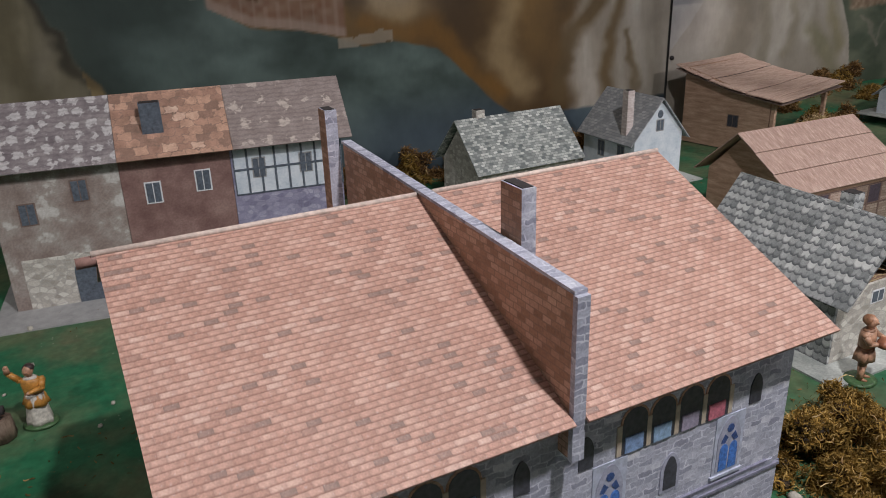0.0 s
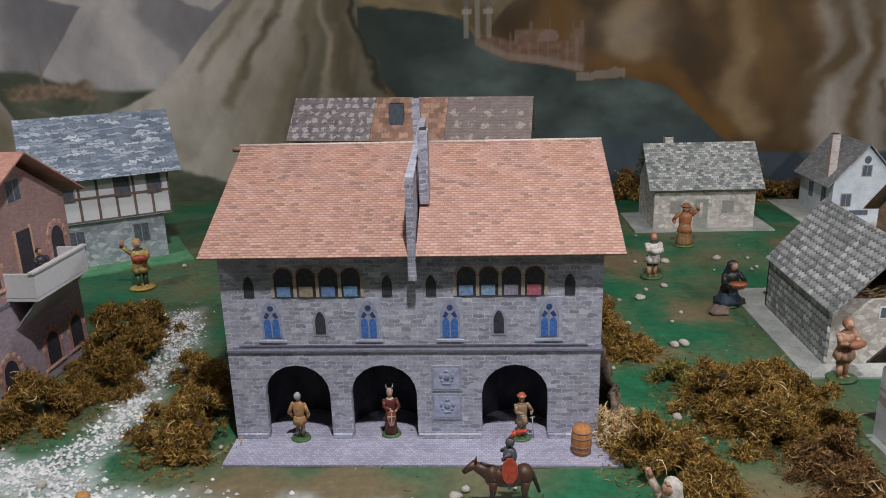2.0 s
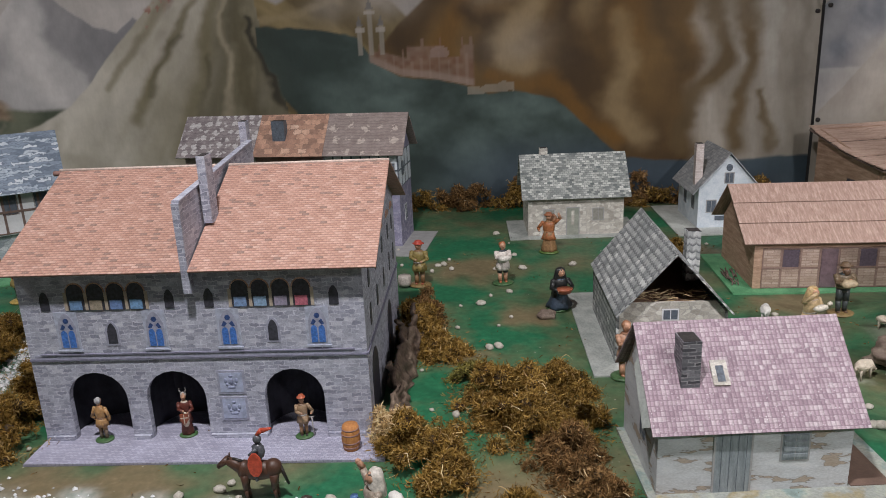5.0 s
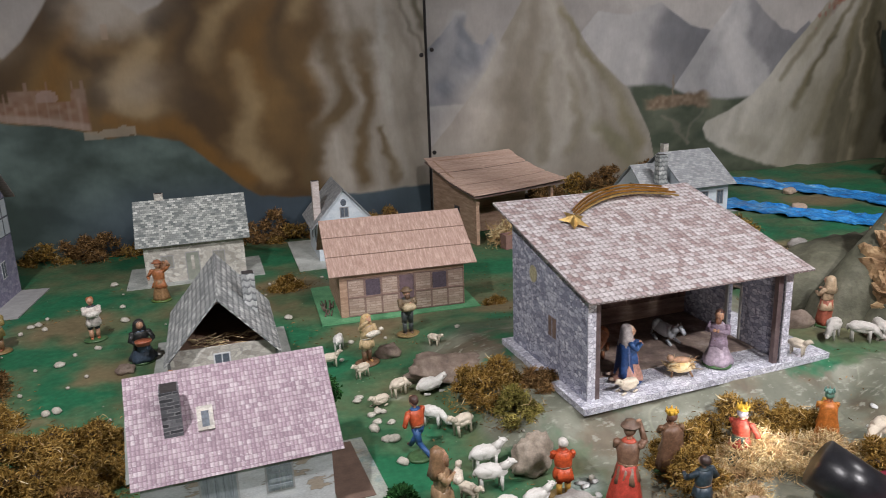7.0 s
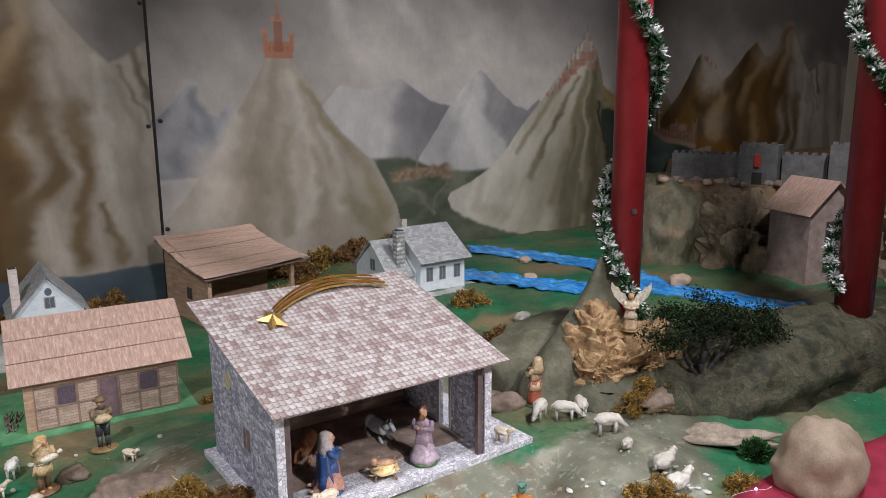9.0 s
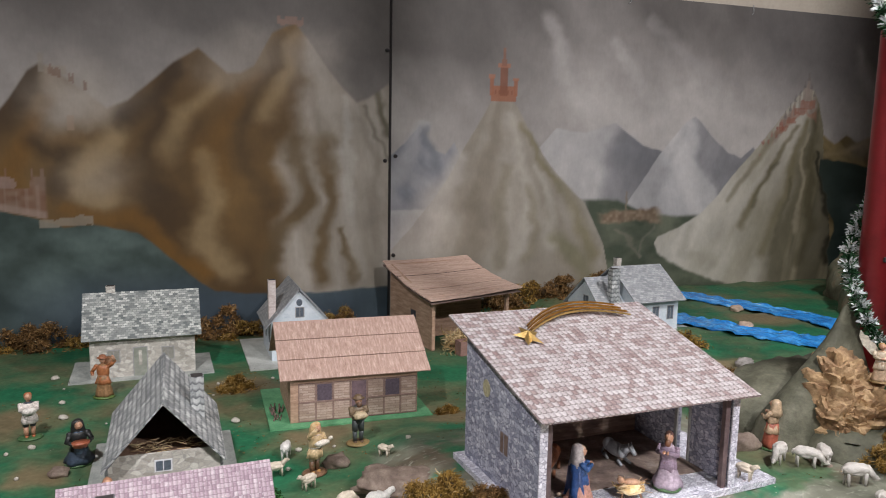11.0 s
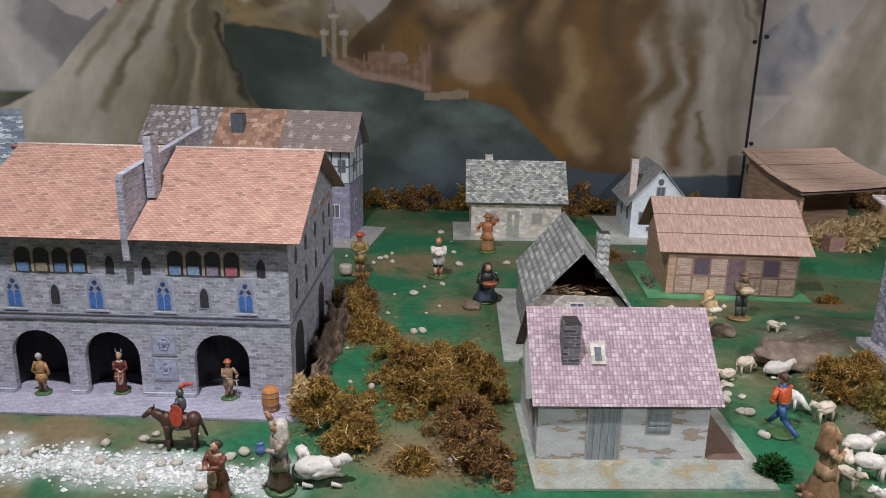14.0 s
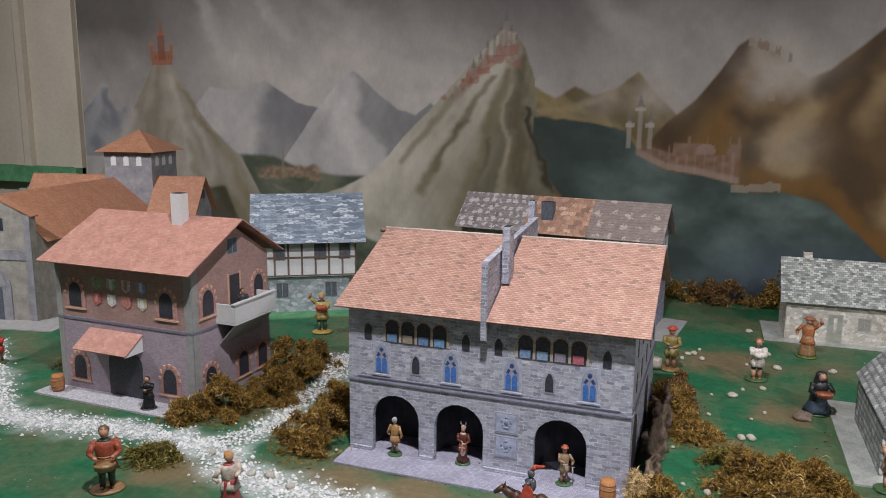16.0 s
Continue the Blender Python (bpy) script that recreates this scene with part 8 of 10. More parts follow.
def crown_of(bm, z, mat_i):
    """A toothed crown."""
    lathe(bm, [(0.066, z), (0.074, z + 0.05), (0.060, z + 0.055)], mat_i, 1.0)
    for k in range(7):
        a = 2 * math.pi * k / 7
        limb(bm, (0.070 * math.cos(a), 0.070 * math.sin(a), z + 0.04), (0.074 * math.cos(a), 0.074 * math.sin(a), z + 0.095), 0.018, 0.006, mat_i, 5)


def figure(x, y, h, rz, top, low, label, hair=DARK_P, hat=None, arms=("down", "down"), robe=False, base=GREEN, item=None, item_c=WOOD, z=None, seed=0, kneel=False, apron=None, group="", name="figurine", skin=SKIN, tall_hat=False, legs_c=None, crown=False, veil=None, cape=None, beard=None, flare=1.0, lean=0.0, stride=0.0, bulk=1.22, horns=False, skirt=True):
    """A painted figurine of height h metres, its face to -y before it is turned. One mesh."""
    mats = [paint(base), paint(low), paint(top), paint(skin), paint(hair), paint(hat or hair), paint(item_c), paint(apron or low), paint(legs_c or low), paint(veil or hair), paint(cape or top), paint(beard or hair)]
    bm = B()
    lathe(bm, [(0.20, -0.01), (0.21, 0.015), (0.17, 0.035)], 0, 0.85)
    k = 0.72 if kneel else 1.0
    if robe or kneel:
        w = (0.20 if kneel else 0.155) * flare
        lathe(bm, [(w, 0.03), (w * 0.98, 0.10), (w * 0.82, 0.26 * k), (0.115, 0.46 * k), (0.105, 0.54 * k)], 1, 0.85, 0.10, seed)
    else:
        for s in (-1, 1):
            st = s * stride
            limb(bm, (s * 0.055, 0.01 * s + st * 1.1, 0.05 + max(0, st) * 0.35), (s * 0.055, st * 0.35 - abs(st) * 0.2, 0.28), 0.035, 0.045, 8)
            limb(bm, (s * 0.055, st * 0.35 - abs(st) * 0.2, 0.26), (s * 0.045, 0.0, 0.50), 0.048, 0.062, 1)
            lump(bm, (s * 0.055, -0.035 + st * 1.1, 0.045 + max(0, st) * 0.35), (0.032, 0.060, 0.022), 4, sub=1)
        lathe(bm, [(0.125, 0.38), (0.11, 0.46), (0.095, 0.55)] if skirt else [(0.085, 0.44), (0.10, 0.50), (0.098, 0.55)], 2 if skirt else 1, 0.8, 0.08, seed)
    dz = (k - 1.0) * 0.5
    lathe(bm, [(0.10, 0.50 + dz), (0.115, 0.58 + dz), (0.125, 0.68 + dz), (0.115, 0.765 + dz), (0.05, 0.81 + dz)], 2, 0.72, 0.03, seed)
    lathe(bm, [(0.104, 0.525 + dz), (0.112, 0.54 + dz), (0.105, 0.555 + dz)], 6, 0.80)
    lathe(bm, [(0.075, 0.775 + dz), (0.082, 0.79 + dz), (0.060, 0.812 + dz)], 7, 0.80)
    if kneel:
        for s in (-1, 1):
            limb(bm, (s * 0.07, -0.06, 0.07), (s * 0.08, 0.20, 0.055), 0.075, 0.05, 1, 8)
            lump(bm, (s * 0.08, 0.22, 0.05), (0.035, 0.05, 0.03), 4, sub=1)
        lathe(bm, [(0.13, 0.28), (0.125, 0.36), (0.11, 0.44)], 2, 0.85, 0.12, seed)
    if not kneel and skirt:
        lathe(bm, [(0.15 if robe else 0.135, 0.34), (0.13, 0.42), (0.105, 0.52)], 2, 0.80, 0.14, seed + 1)
    if cape:
        lathe(bm, [(0.19 * flare, 0.10), (0.165, 0.30 * k), (0.135, 0.55 + dz), (0.13, 0.72 + dz), (0.07, 0.80 + dz)], 10, 0.62, 0.16, seed + 2, off=(0, 0.055))
    if apron:
        lump(bm, (0, -0.085, 0.40 * k), (0.085, 0.045, 0.19 * k), 7, sub=2)
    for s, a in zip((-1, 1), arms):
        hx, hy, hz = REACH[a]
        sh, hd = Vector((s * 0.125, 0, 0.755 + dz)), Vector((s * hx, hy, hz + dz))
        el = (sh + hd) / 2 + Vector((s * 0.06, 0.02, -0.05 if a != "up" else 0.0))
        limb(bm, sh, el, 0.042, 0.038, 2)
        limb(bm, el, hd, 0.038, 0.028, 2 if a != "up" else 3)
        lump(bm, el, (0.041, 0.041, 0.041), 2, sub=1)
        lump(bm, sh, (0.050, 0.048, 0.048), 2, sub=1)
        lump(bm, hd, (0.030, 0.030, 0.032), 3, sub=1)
    lump(bm, (0, 0.0, 0.83 + dz), (0.035, 0.035, 0.05), 3, sub=1)
    lump(bm, (0, -0.008, 0.905 + dz), (0.062, 0.066, 0.080), 3, sub=2)
    lump(bm, (0, 0.014, 0.925 + dz), (0.070, 0.070, 0.072), 4, sub=2, rough=0.2, seed=seed)
    if veil:
        lathe(bm, [(0.125, 0.70 + dz), (0.105, 0.80 + dz), (0.090, 0.90 + dz), (0.082, 0.965 + dz), (0.040, 1.0 + dz)], 9, 0.85, 0.10, seed, off=(0, 0.035))
    if beard:
        lump(bm, (0, -0.055, 0.845 + dz), (0.048, 0.040, 0.060), 11, sub=2, rough=0.3, seed=seed)
    lump(bm, (0, -0.074, 0.905 + dz), (0.012, 0.014, 0.018), 3, sub=1)
    if horns:
        for s in (-1, 1):
            limb(bm, (s * 0.045, 0.01, 0.985 + dz), (s * 0.075, 0.01, 1.035 + dz), 0.014, 0.012, 4)
            limb(bm, (s * 0.075, 0.01, 1.03 + dz), (s * 0.060, 0.0, 1.085 + dz), 0.012, 0.004, 4)
    if crown:
        crown_of(bm, 0.955 + dz, 5)
    elif hat:
        lathe(bm, [(0.105, 0.945 + dz), (0.10, 0.955 + dz), (0.068, 0.962 + dz), (0.060, 1.0 + dz + (0.07 if tall_hat else 0)), (0.02, 1.015 + dz + (0.09 if tall_hat else 0))], 5, 0.95)
    if item == "jug":
        lathe(bm, [(0.03, 0.56), (0.065, 0.62), (0.06, 0.69), (0.03, 0.73), (0.04, 0.75)], 6, 1.0, off=(0, -0.20))
    elif item == "bundle":
        lump(bm, (0, -0.17, 0.66 + dz), (0.13, 0.07, 0.075), 6, rough=0.4, seed=seed)
    elif item == "basket":
        lathe(bm, [(0.10, 0.42), (0.13, 0.50), (0.13, 0.52)], 6, 0.8, off=(0, -0.20))
    elif item == "shield":
        prism(bm, [(-0.09, 0.60), (-0.09, 0.46), (0.0, 0.33), (0.09, 0.46), (0.09, 0.60)], "y", -0.235, -0.215, 6)
        box(bm, -0.012, 0.012, -0.240, -0.2355, 0.36, 0.60, 7)
        box(bm, -0.085, 0.085, -0.240, -0.2355, 0.50, 0.525, 7)
    elif item == "drum":
        lathe(bm, [(0.11, 0.03), (0.12, 0.10), (0.12, 0.22), (0.11, 0.25)], 6, 1.0, off=(-0.26, -0.10))
    elif item == "staff":
        limb(bm, (0.21, -0.08, 0.02), (0.20, -0.06, 1.05), 0.012, 0.012, 6)
    elif item == "sword":
        limb(bm, (0.20, -0.10, 0.50), (0.22, -0.15, 0.06), 0.014, 0.008, 6)
        limb(bm, (0.15, -0.10, 0.50), (0.25, -0.10, 0.50), 0.013, 0.013, 6)
    elif item == "sack":
        lump(bm, (0.04, 0.13, 0.80 + dz), (0.12, 0.10, 0.14), 6, rough=0.3, seed=seed)
    elif item == "lamb":
        lump(bm, (0, -0.17, 0.68 + dz), (0.14, 0.065, 0.065), 6, rough=0.25, seed=seed)
        lump(bm, (0.14, -0.19, 0.74 + dz), (0.045, 0.04, 0.045), 6, sub=1)
    elif item == "wings":
        for s in (-1, 1):
            prism(bm, [(s * 0.05, 0.62), (s * 0.18, 0.66), (s * 0.36, 0.90), (s * 0.43, 1.12), (s * 0.42, 1.28), (s * 0.34, 1.16), (s * 0.27, 1.14), (s * 0.22, 1.02), (s * 0.12, 0.94), (s * 0.05, 0.80)], "y", 0.07, 0.085, 6)
    for v in bm.verts:
        # a stout body with a large head; small creases, and the lean of the body
        q = smooth(0.80, 0.86, v.co.z - dz) if abs(v.co.x) < 0.14 else 0.0
        v.co.x *= bulk
        v.co.y *= bulk
        v.co.z += q * 0.12 * (v.co.z - dz - 0.84)
        n3 = Vector((v.co.x * 16 + seed * 3, v.co.y * 16, v.co.z * 9))
        if v.co.z > 0.05:
            v.co.x += 0.012 * noise.noise(n3)
            v.co.y += 0.012 * noise.noise(n3 + Vector((7, 3, 1))) - lean * max(0.0, v.co.z - 0.25)
        v.co *= h
    ob = part(name, bm, mats, uv=False)
    ob.matrix_world = pose(x, y, gh(x, y) + 0.001 if z is None else z, 0, 0, rz)
    return tagged(ob, label, "figurine", group or "painted figurines")


# soldiers in the arches and the barrel beside them
figure(0.114, -0.004, 0.088, 172, (0.42, 0.24, 0.10), (0.40, 0.22, 0.09), "painted soldier figurine in tan tunic and steel helmet", (0.42, 0.42, 0.43), z=0.0045, seed=1, legs_c=(0.24, 0.18, 0.13), bulk=0.96)
figure(0.271, 0.010, 0.088, 12, (0.13, 0.035, 0.025), (0.15, 0.045, 0.03), "painted soldier figurine in dark red with horned helmet and cross-marked shield", (0.40, 0.38, 0.37), None, ("hold", "fwd"), item="shield", item_c=(0.30, 0.08, 0.04), apron=(0.62, 0.54, 0.44), z=0.0045, seed=2, bulk=0.94, robe=True, flare=0.85, horns=True)
figure(0.497, -0.002, 0.084, 14, (0.34, 0.23, 0.14), (0.24, 0.15, 0.09), "painted soldier figurine with wide red hat and sword", DARK_P, (0.46, 0.11, 0.05), ("hold", "hip"), item="sword", item_c=(0.36, 0.34, 0.32), z=0.0045, seed=3, legs_c=(0.34, 0.20, 0.11), bulk=0.98)


def barrel(x, y, z, r, h):
    p = thing("barrel", x, y, z, 0, "small orange-brown wooden barrel on the paving", "barrel", "barrels")
    bm = B()
    lathe(bm, [(r * 0.80, 0), (r * 0.95, h * 0.25), (r, h * 0.5), (r * 0.95, h * 0.75), (r * 0.80, h)], 0, 1.0, seg=18)
    part("body", bm, mottled("barrel_wood", [(0.3, (0.36, 0.14, 0.04)), (0.7, (0.55, 0.25, 0.08))], scale=40, stretch=(6, 6, 0.6)), p, uv=False)
    for t in (0.14, 0.34, 0.66, 0.86):
        bm = B()
        rr = r * (0.83 + 0.17 * math.sin(math.pi * t)) * 1.02
        lathe(bm, [(rr, h * t - 0.0014), (rr * 1.02, h * t), (rr, h * t + 0.0014)], 0, 1.0, seg=18)
        part("hoop", bm, M_BEAM_RED, p, uv=False)


barrel(0.593, -0.047, 0.0045, 0.0170, 0.048)
barrel(-0.900, 0.020, 0.005, 0.018, 0.045)
# villagers
figure(0.657, 0.839, 0.132, -10, (0.26, 0.20, 0.07), (0.24, 0.14, 0.07), "painted figurine with red cap beside a white-topped drum", (0.25, 0.08, 0.04), (0.42, 0.06, 0.04), ("hold", "fwd"), item="drum", item_c=(0.45, 0.40, 0.36), seed=4, base=EARTH)
figure(0.899, 0.838, 0.124, 12, (0.66, 0.60, 0.55), (0.05, 0.06, 0.07), "painted woman figurine carrying a white bundle", (0.40, 0.14, 0.06), None, ("hold", "hold"), item="bundle", item_c=(0.72, 0.68, 0.62), seed=5, legs_c=SKIN)
figure(1.059, 1.130, 0.130, -20, (0.40, 0.15, 0.06), (0.30, 0.17, 0.08), "painted porter figurine with a load, on green base", (0.34, 0.14, 0.07), (0.30, 0.12, 0.06), ("hip", "up"), robe=True, item="sack", item_c=(0.32, 0.16, 0.08), base=(0.10, 0.16, 0.04), seed=6)
figure(1.039, 0.625, 0.132, 15, (0.02, 0.022, 0.022), (0.04, 0.06, 0.09), "painted kneeling woman figurine in black with a bowl", (0.10, 0.07, 0.05), None, ("fwd", "fwd"), kneel=True, item="basket", item_c=(0.40, 0.12, 0.06), apron=(0.08, 0.12, 0.18), seed=7, veil=(0.02, 0.02, 0.02), lean=0.15)
figure(1.723, 0.538, 0.130, 0, (0.17, 0.12, 0.07), (0.05, 0.06, 0.06), "painted bagpiper figurine in dark clothes on a mossy base", (0.12, 0.07, 0.04), (0.14, 0.09, 0.05), ("hold", "chest"), item="bundle", item_c=(0.48, 0.38, 0.24), base=EARTH, seed=8, beard=(0.14, 0.08, 0.05), skirt=False)
figure(1.581, 0.398, 0.128, 25, (0.62, 0.46, 0.26), (0.58, 0.46, 0.36), "painted shepherd woman figurine shading her eyes, holding a lamb", (0.50, 0.28, 0.10), None, ("brow", "hold"), item="lamb", item_c=(0.72, 0.66, 0.56), base=WOOD, seed=9, legs_c=(0.16, 0.09, 0.05), veil=(0.56, 0.40, 0.20), lean=0.12)
figure(1.590, -0.076, 0.122, 205, (0.52, 0.09, 0.03), (0.03, 0.09, 0.24), "painted boy figurine in red jersey and blue trousers, running", (0.08, 0.04, 0.03), None, ("fwd", "hip"), seed=10, stride=0.26, lean=0.2, skirt=False, bulk=1.12)
figure(1.569, -0.287, 0.158, 75, (0.36, 0.23, 0.13), (0.24, 0.14, 0.075), "painted kneeling shepherd figurine in brown cloak", (0.25, 0.15, 0.08), None, ("chest", "hold"), kneel=True, bulk=0.98, veil=(0.26, 0.15, 0.08), item="lamb", item_c=(0.68, 0.60, 0.50), base=WOOD, seed=11, beard=(0.20, 0.11, 0.06), apron=(0.46, 0.30, 0.17))
figure(1.787, -0.289, 0.108, 165, (0.55, 0.08, 0.02), (0.52, 0.07, 0.02), "painted old man figurine in orange-red coat", (0.64, 0.60, 0.56), None, ("hold", "hold"), seed=12, base=EARTH, legs_c=(0.55, 0.30, 0.06), beard=(0.62, 0.58, 0.54), lean=0.1, flare=1.1)
figure(1.871, -0.351, 0.142, 140, (0.20, 0.11, 0.07), (0.46, 0.055, 0.035), "painted figurine in flowing red robe and brown hood, bowing", (0.20, 0.12, 0.08), (0.16, 0.10, 0.07), ("brow", "chest"), robe=True, seed=13, flare=1.25, lean=0.30, bulk=1.1, apron=(0.50, 0.09, 0.05))
figure(2.003, -0.280, 0.116, 165, (0.20, 0.11, 0.06), (0.22, 0.12, 0.07), "painted king figurine in brown mantle with gold crown", (0.16, 0.08, 0.05), (0.70, 0.42, 0.05), ("fwd", "hold"), robe=True, seed=14, crown=True, cape=(0.16, 0.085, 0.05), beard=(0.10, 0.05, 0.03))
figure(2.131, -0.308, 0.114, 120, (0.48, 0.08, 0.05), (0.05, 0.08, 0.06), "painted king figurine in red cape, dark green robe and gold crown", (0.32, 0.30, 0.34), (0.74, 0.46, 0.05), ("hip", "hold"), seed=15, robe=True, crown=True, apron=(0.46, 0.07, 0.05), beard=(0.30, 0.28, 0.28))
figure(1.975, -0.416, 0.111, 190, (0.035, 0.055, 0.075), (0.03, 0.05, 0.06), "painted page boy figurine in dark blue tunic", (0.06, 0.035, 0.03), None, ("hip", "fwd"), seed=16, legs_c=(0.40, 0.22, 0.08))
figure(2.343, -0.288, 0.100, 150, (0.55, 0.22, 0.04), (0.48, 0.14, 0.04), "painted king figurine in orange with green turban", (0.10, 0.22, 0.16), (0.12, 0.26, 0.22), ("hold", "hold"), robe=True, item="jug", item_c=(0.60, 0.40, 0.08), seed=17, crown=True, cape=(0.50, 0.16, 0.03))
figure(2.688, 0.091, 0.126, 200, (0.48, 0.34, 0.22), (0.36, 0.10, 0.06), "painted shepherd figurine in tan cloak and red skirt", (0.46, 0.34, 0.22), None, ("chest", "hold"), robe=True, seed=18, veil=(0.46, 0.34, 0.22))
figure(-0.371, -0.355, 0.135, 40, (0.38, 0.09, 0.05), (0.05, 0.07, 0.06), "painted farmer figurine in red waistcoat carrying a basket", (0.14, 0.09, 0.05), None, ("fwd", "fwd"), item="basket", item_c=(0.34, 0.20, 0.09), base=(0.34, 0.20, 0.10), seed=19)
figure(-0.095, -0.325, 0.115, 60, (0.62, 0.52, 0.46), (0.36, 0.07, 0.07), "painted woman figurine in red skirt with orange scarf", (0.56, 0.26, 0.06), None, ("hip", "hold"), robe=True, seed=20)
figure(0.580, -0.340, 0.105, -30, (0.20, 0.07, 0.04), (0.24, 0.08, 0.05), "painted figurine in dark red-brown robe", (0.05, 0.04, 0.03), None, ("hold", "hold"), robe=True, apron=(0.50, 0.34, 0.24), seed=21)
figure(0.671, -0.303, 0.122, -60, (0.36, 0.30, 0.24), (0.10, 0.06, 0.035), "painted woman figurine in brown skirt with blue jug", (0.12, 0.10, 0.08), None, ("up", "hold"), robe=True, item="jug", item_c=(0.10, 0.20, 0.42), seed=22, veil=(0.60, 0.56, 0.50))
figure(-0.512, 0.789, 0.140, 30, (0.52, 0.38, 0.14), (0.05, 0.09, 0.05), "painted musician figurine in yellow coat on a tan base", (0.50, 0.36, 0.14), None, ("up", "hold"), item="bundle", item_c=(0.40, 0.08, 0.04), base=(0.46, 0.32, 0.08), seed=23)
figure(-0.585, 0.010, 0.085, 20, (0.012, 0.012, 0.014), (0.012, 0.012, 0.014), "small painted figurine in black robe at the villa", (0.03, 0.02, 0.02), None, ("hold", "hold"), robe=True, z=0.0045, base=DARK_P, seed=24)
figure(-1.260, 0.140, 0.100, 20, (0.52, 0.06, 0.04), (0.20, 0.10, 0.06), "painted figurine in red on the gritty road", (0.14, 0.08, 0.05), (0.50, 0.06, 0.04), ("hold", "hold"), seed=25)
figure(1.135, 0.225, 0.125, 20, (0.44, 0.25, 0.16), (0.24, 0.12, 0.07), "painted figurine beside the hay barn wall", (0.36, 0.18, 0.10), None, ("hold", "chest"), seed=26, legs_c=SKIN, item="bundle", item_c=(0.34, 0.14, 0.08))
figure(-0.424, 0.206, 0.078, 60, (0.05, 0.05, 0.06), (0.05, 0.05, 0.06), "tiny dark figurine on the villa balcony", DARK_P, None, ("hold", "hold"), robe=True, z=0.2150, base=DARK_P, seed=27)
figure(-0.150, 0.825, 0.112, -20, (0.52, 0.24, 0.05), (0.60, 0.56, 0.50), "painted figurine in orange shirt with raised arm", (0.05, 0.03, 0.03), None, ("up", "hold"), seed=28, robe=True)
# the holy family in the stable
SZ = 0.0735
figure(2.051, -0.049, 0.138, 75, (0.03, 0.09, 0.26), (0.52, 0.28, 0.22), "painted kneeling woman figurine in pink dress and blue mantle", (0.56, 0.42, 0.32), None, ("chest", "chest"), kneel=True, apron=(0.56, 0.24, 0.18), z=SZ, base=BLUE_P, seed=30, veil=(0.40, 0.36, 0.36), cape=(0.02, 0.06, 0.19))
figure(2.264, -0.055, 0.146, -50, (0.28, 0.21, 0.28), (0.44, 0.36, 0.44), "painted kneeling bearded man figurine in violet robe", (0.10, 0.05, 0.04), None, ("chest", "chest"), kneel=True, z=SZ, seed=31, beard=(0.20, 0.09, 0.05), bulk=1.02)
figure(2.925, 0.000, 0.098, -40, (0.55, 0.46, 0.34), (0.50, 0.36, 0.24), "painted angel figurine with raised pale wings on the rock", (0.44, 0.26, 0.10), None, ("hold", "hold"), robe=True, item="wings", item_c=(0.62, 0.58, 0.48), z=0.232, base=EARTH, seed=32)

bm = B()
rr = random.Random(2)
lump(bm, (0, 0, 0.018), (0.030, 0.018, 0.012), 0, rough=0.3)
for k in range(70):
    a = Vector((rr.uniform(-0.03, 0.03), rr.uniform(-0.018, 0.018), 0.014 + rr.random() * 0.014))
    limb(bm, a, a + Vector((rr.uniform(-0.02, 0.02), rr.uniform(-0.014, 0.014), rr.uniform(-0.004, 0.014))), 0.0009, 0.0006, 0, 4)
limb(bm, (-0.022, -0.014, 0), (-0.010, 0.010, 0.03), 0.0025, 0.0025, 1)
limb(bm, (0.022, -0.014, 0), (0.010, 0.010, 0.03), 0.0025, 0.0025, 1)
lump(bm, (0, 0, 0.033), (0.020, 0.009, 0.008), 2)
lump(bm, (-0.022, 0, 0.037), (0.008, 0.008, 0.008), 2)
crib = part("manger", bm, [M_STRAW, paint(WOOD), paint((0.56, 0.34, 0.22))], uv=False)
crib.matrix_world = pose(2.163, -0.070, SZ, 0, 0, -20)
tagged(crib, "small straw-filled manger with a doll lying in it", "manger")


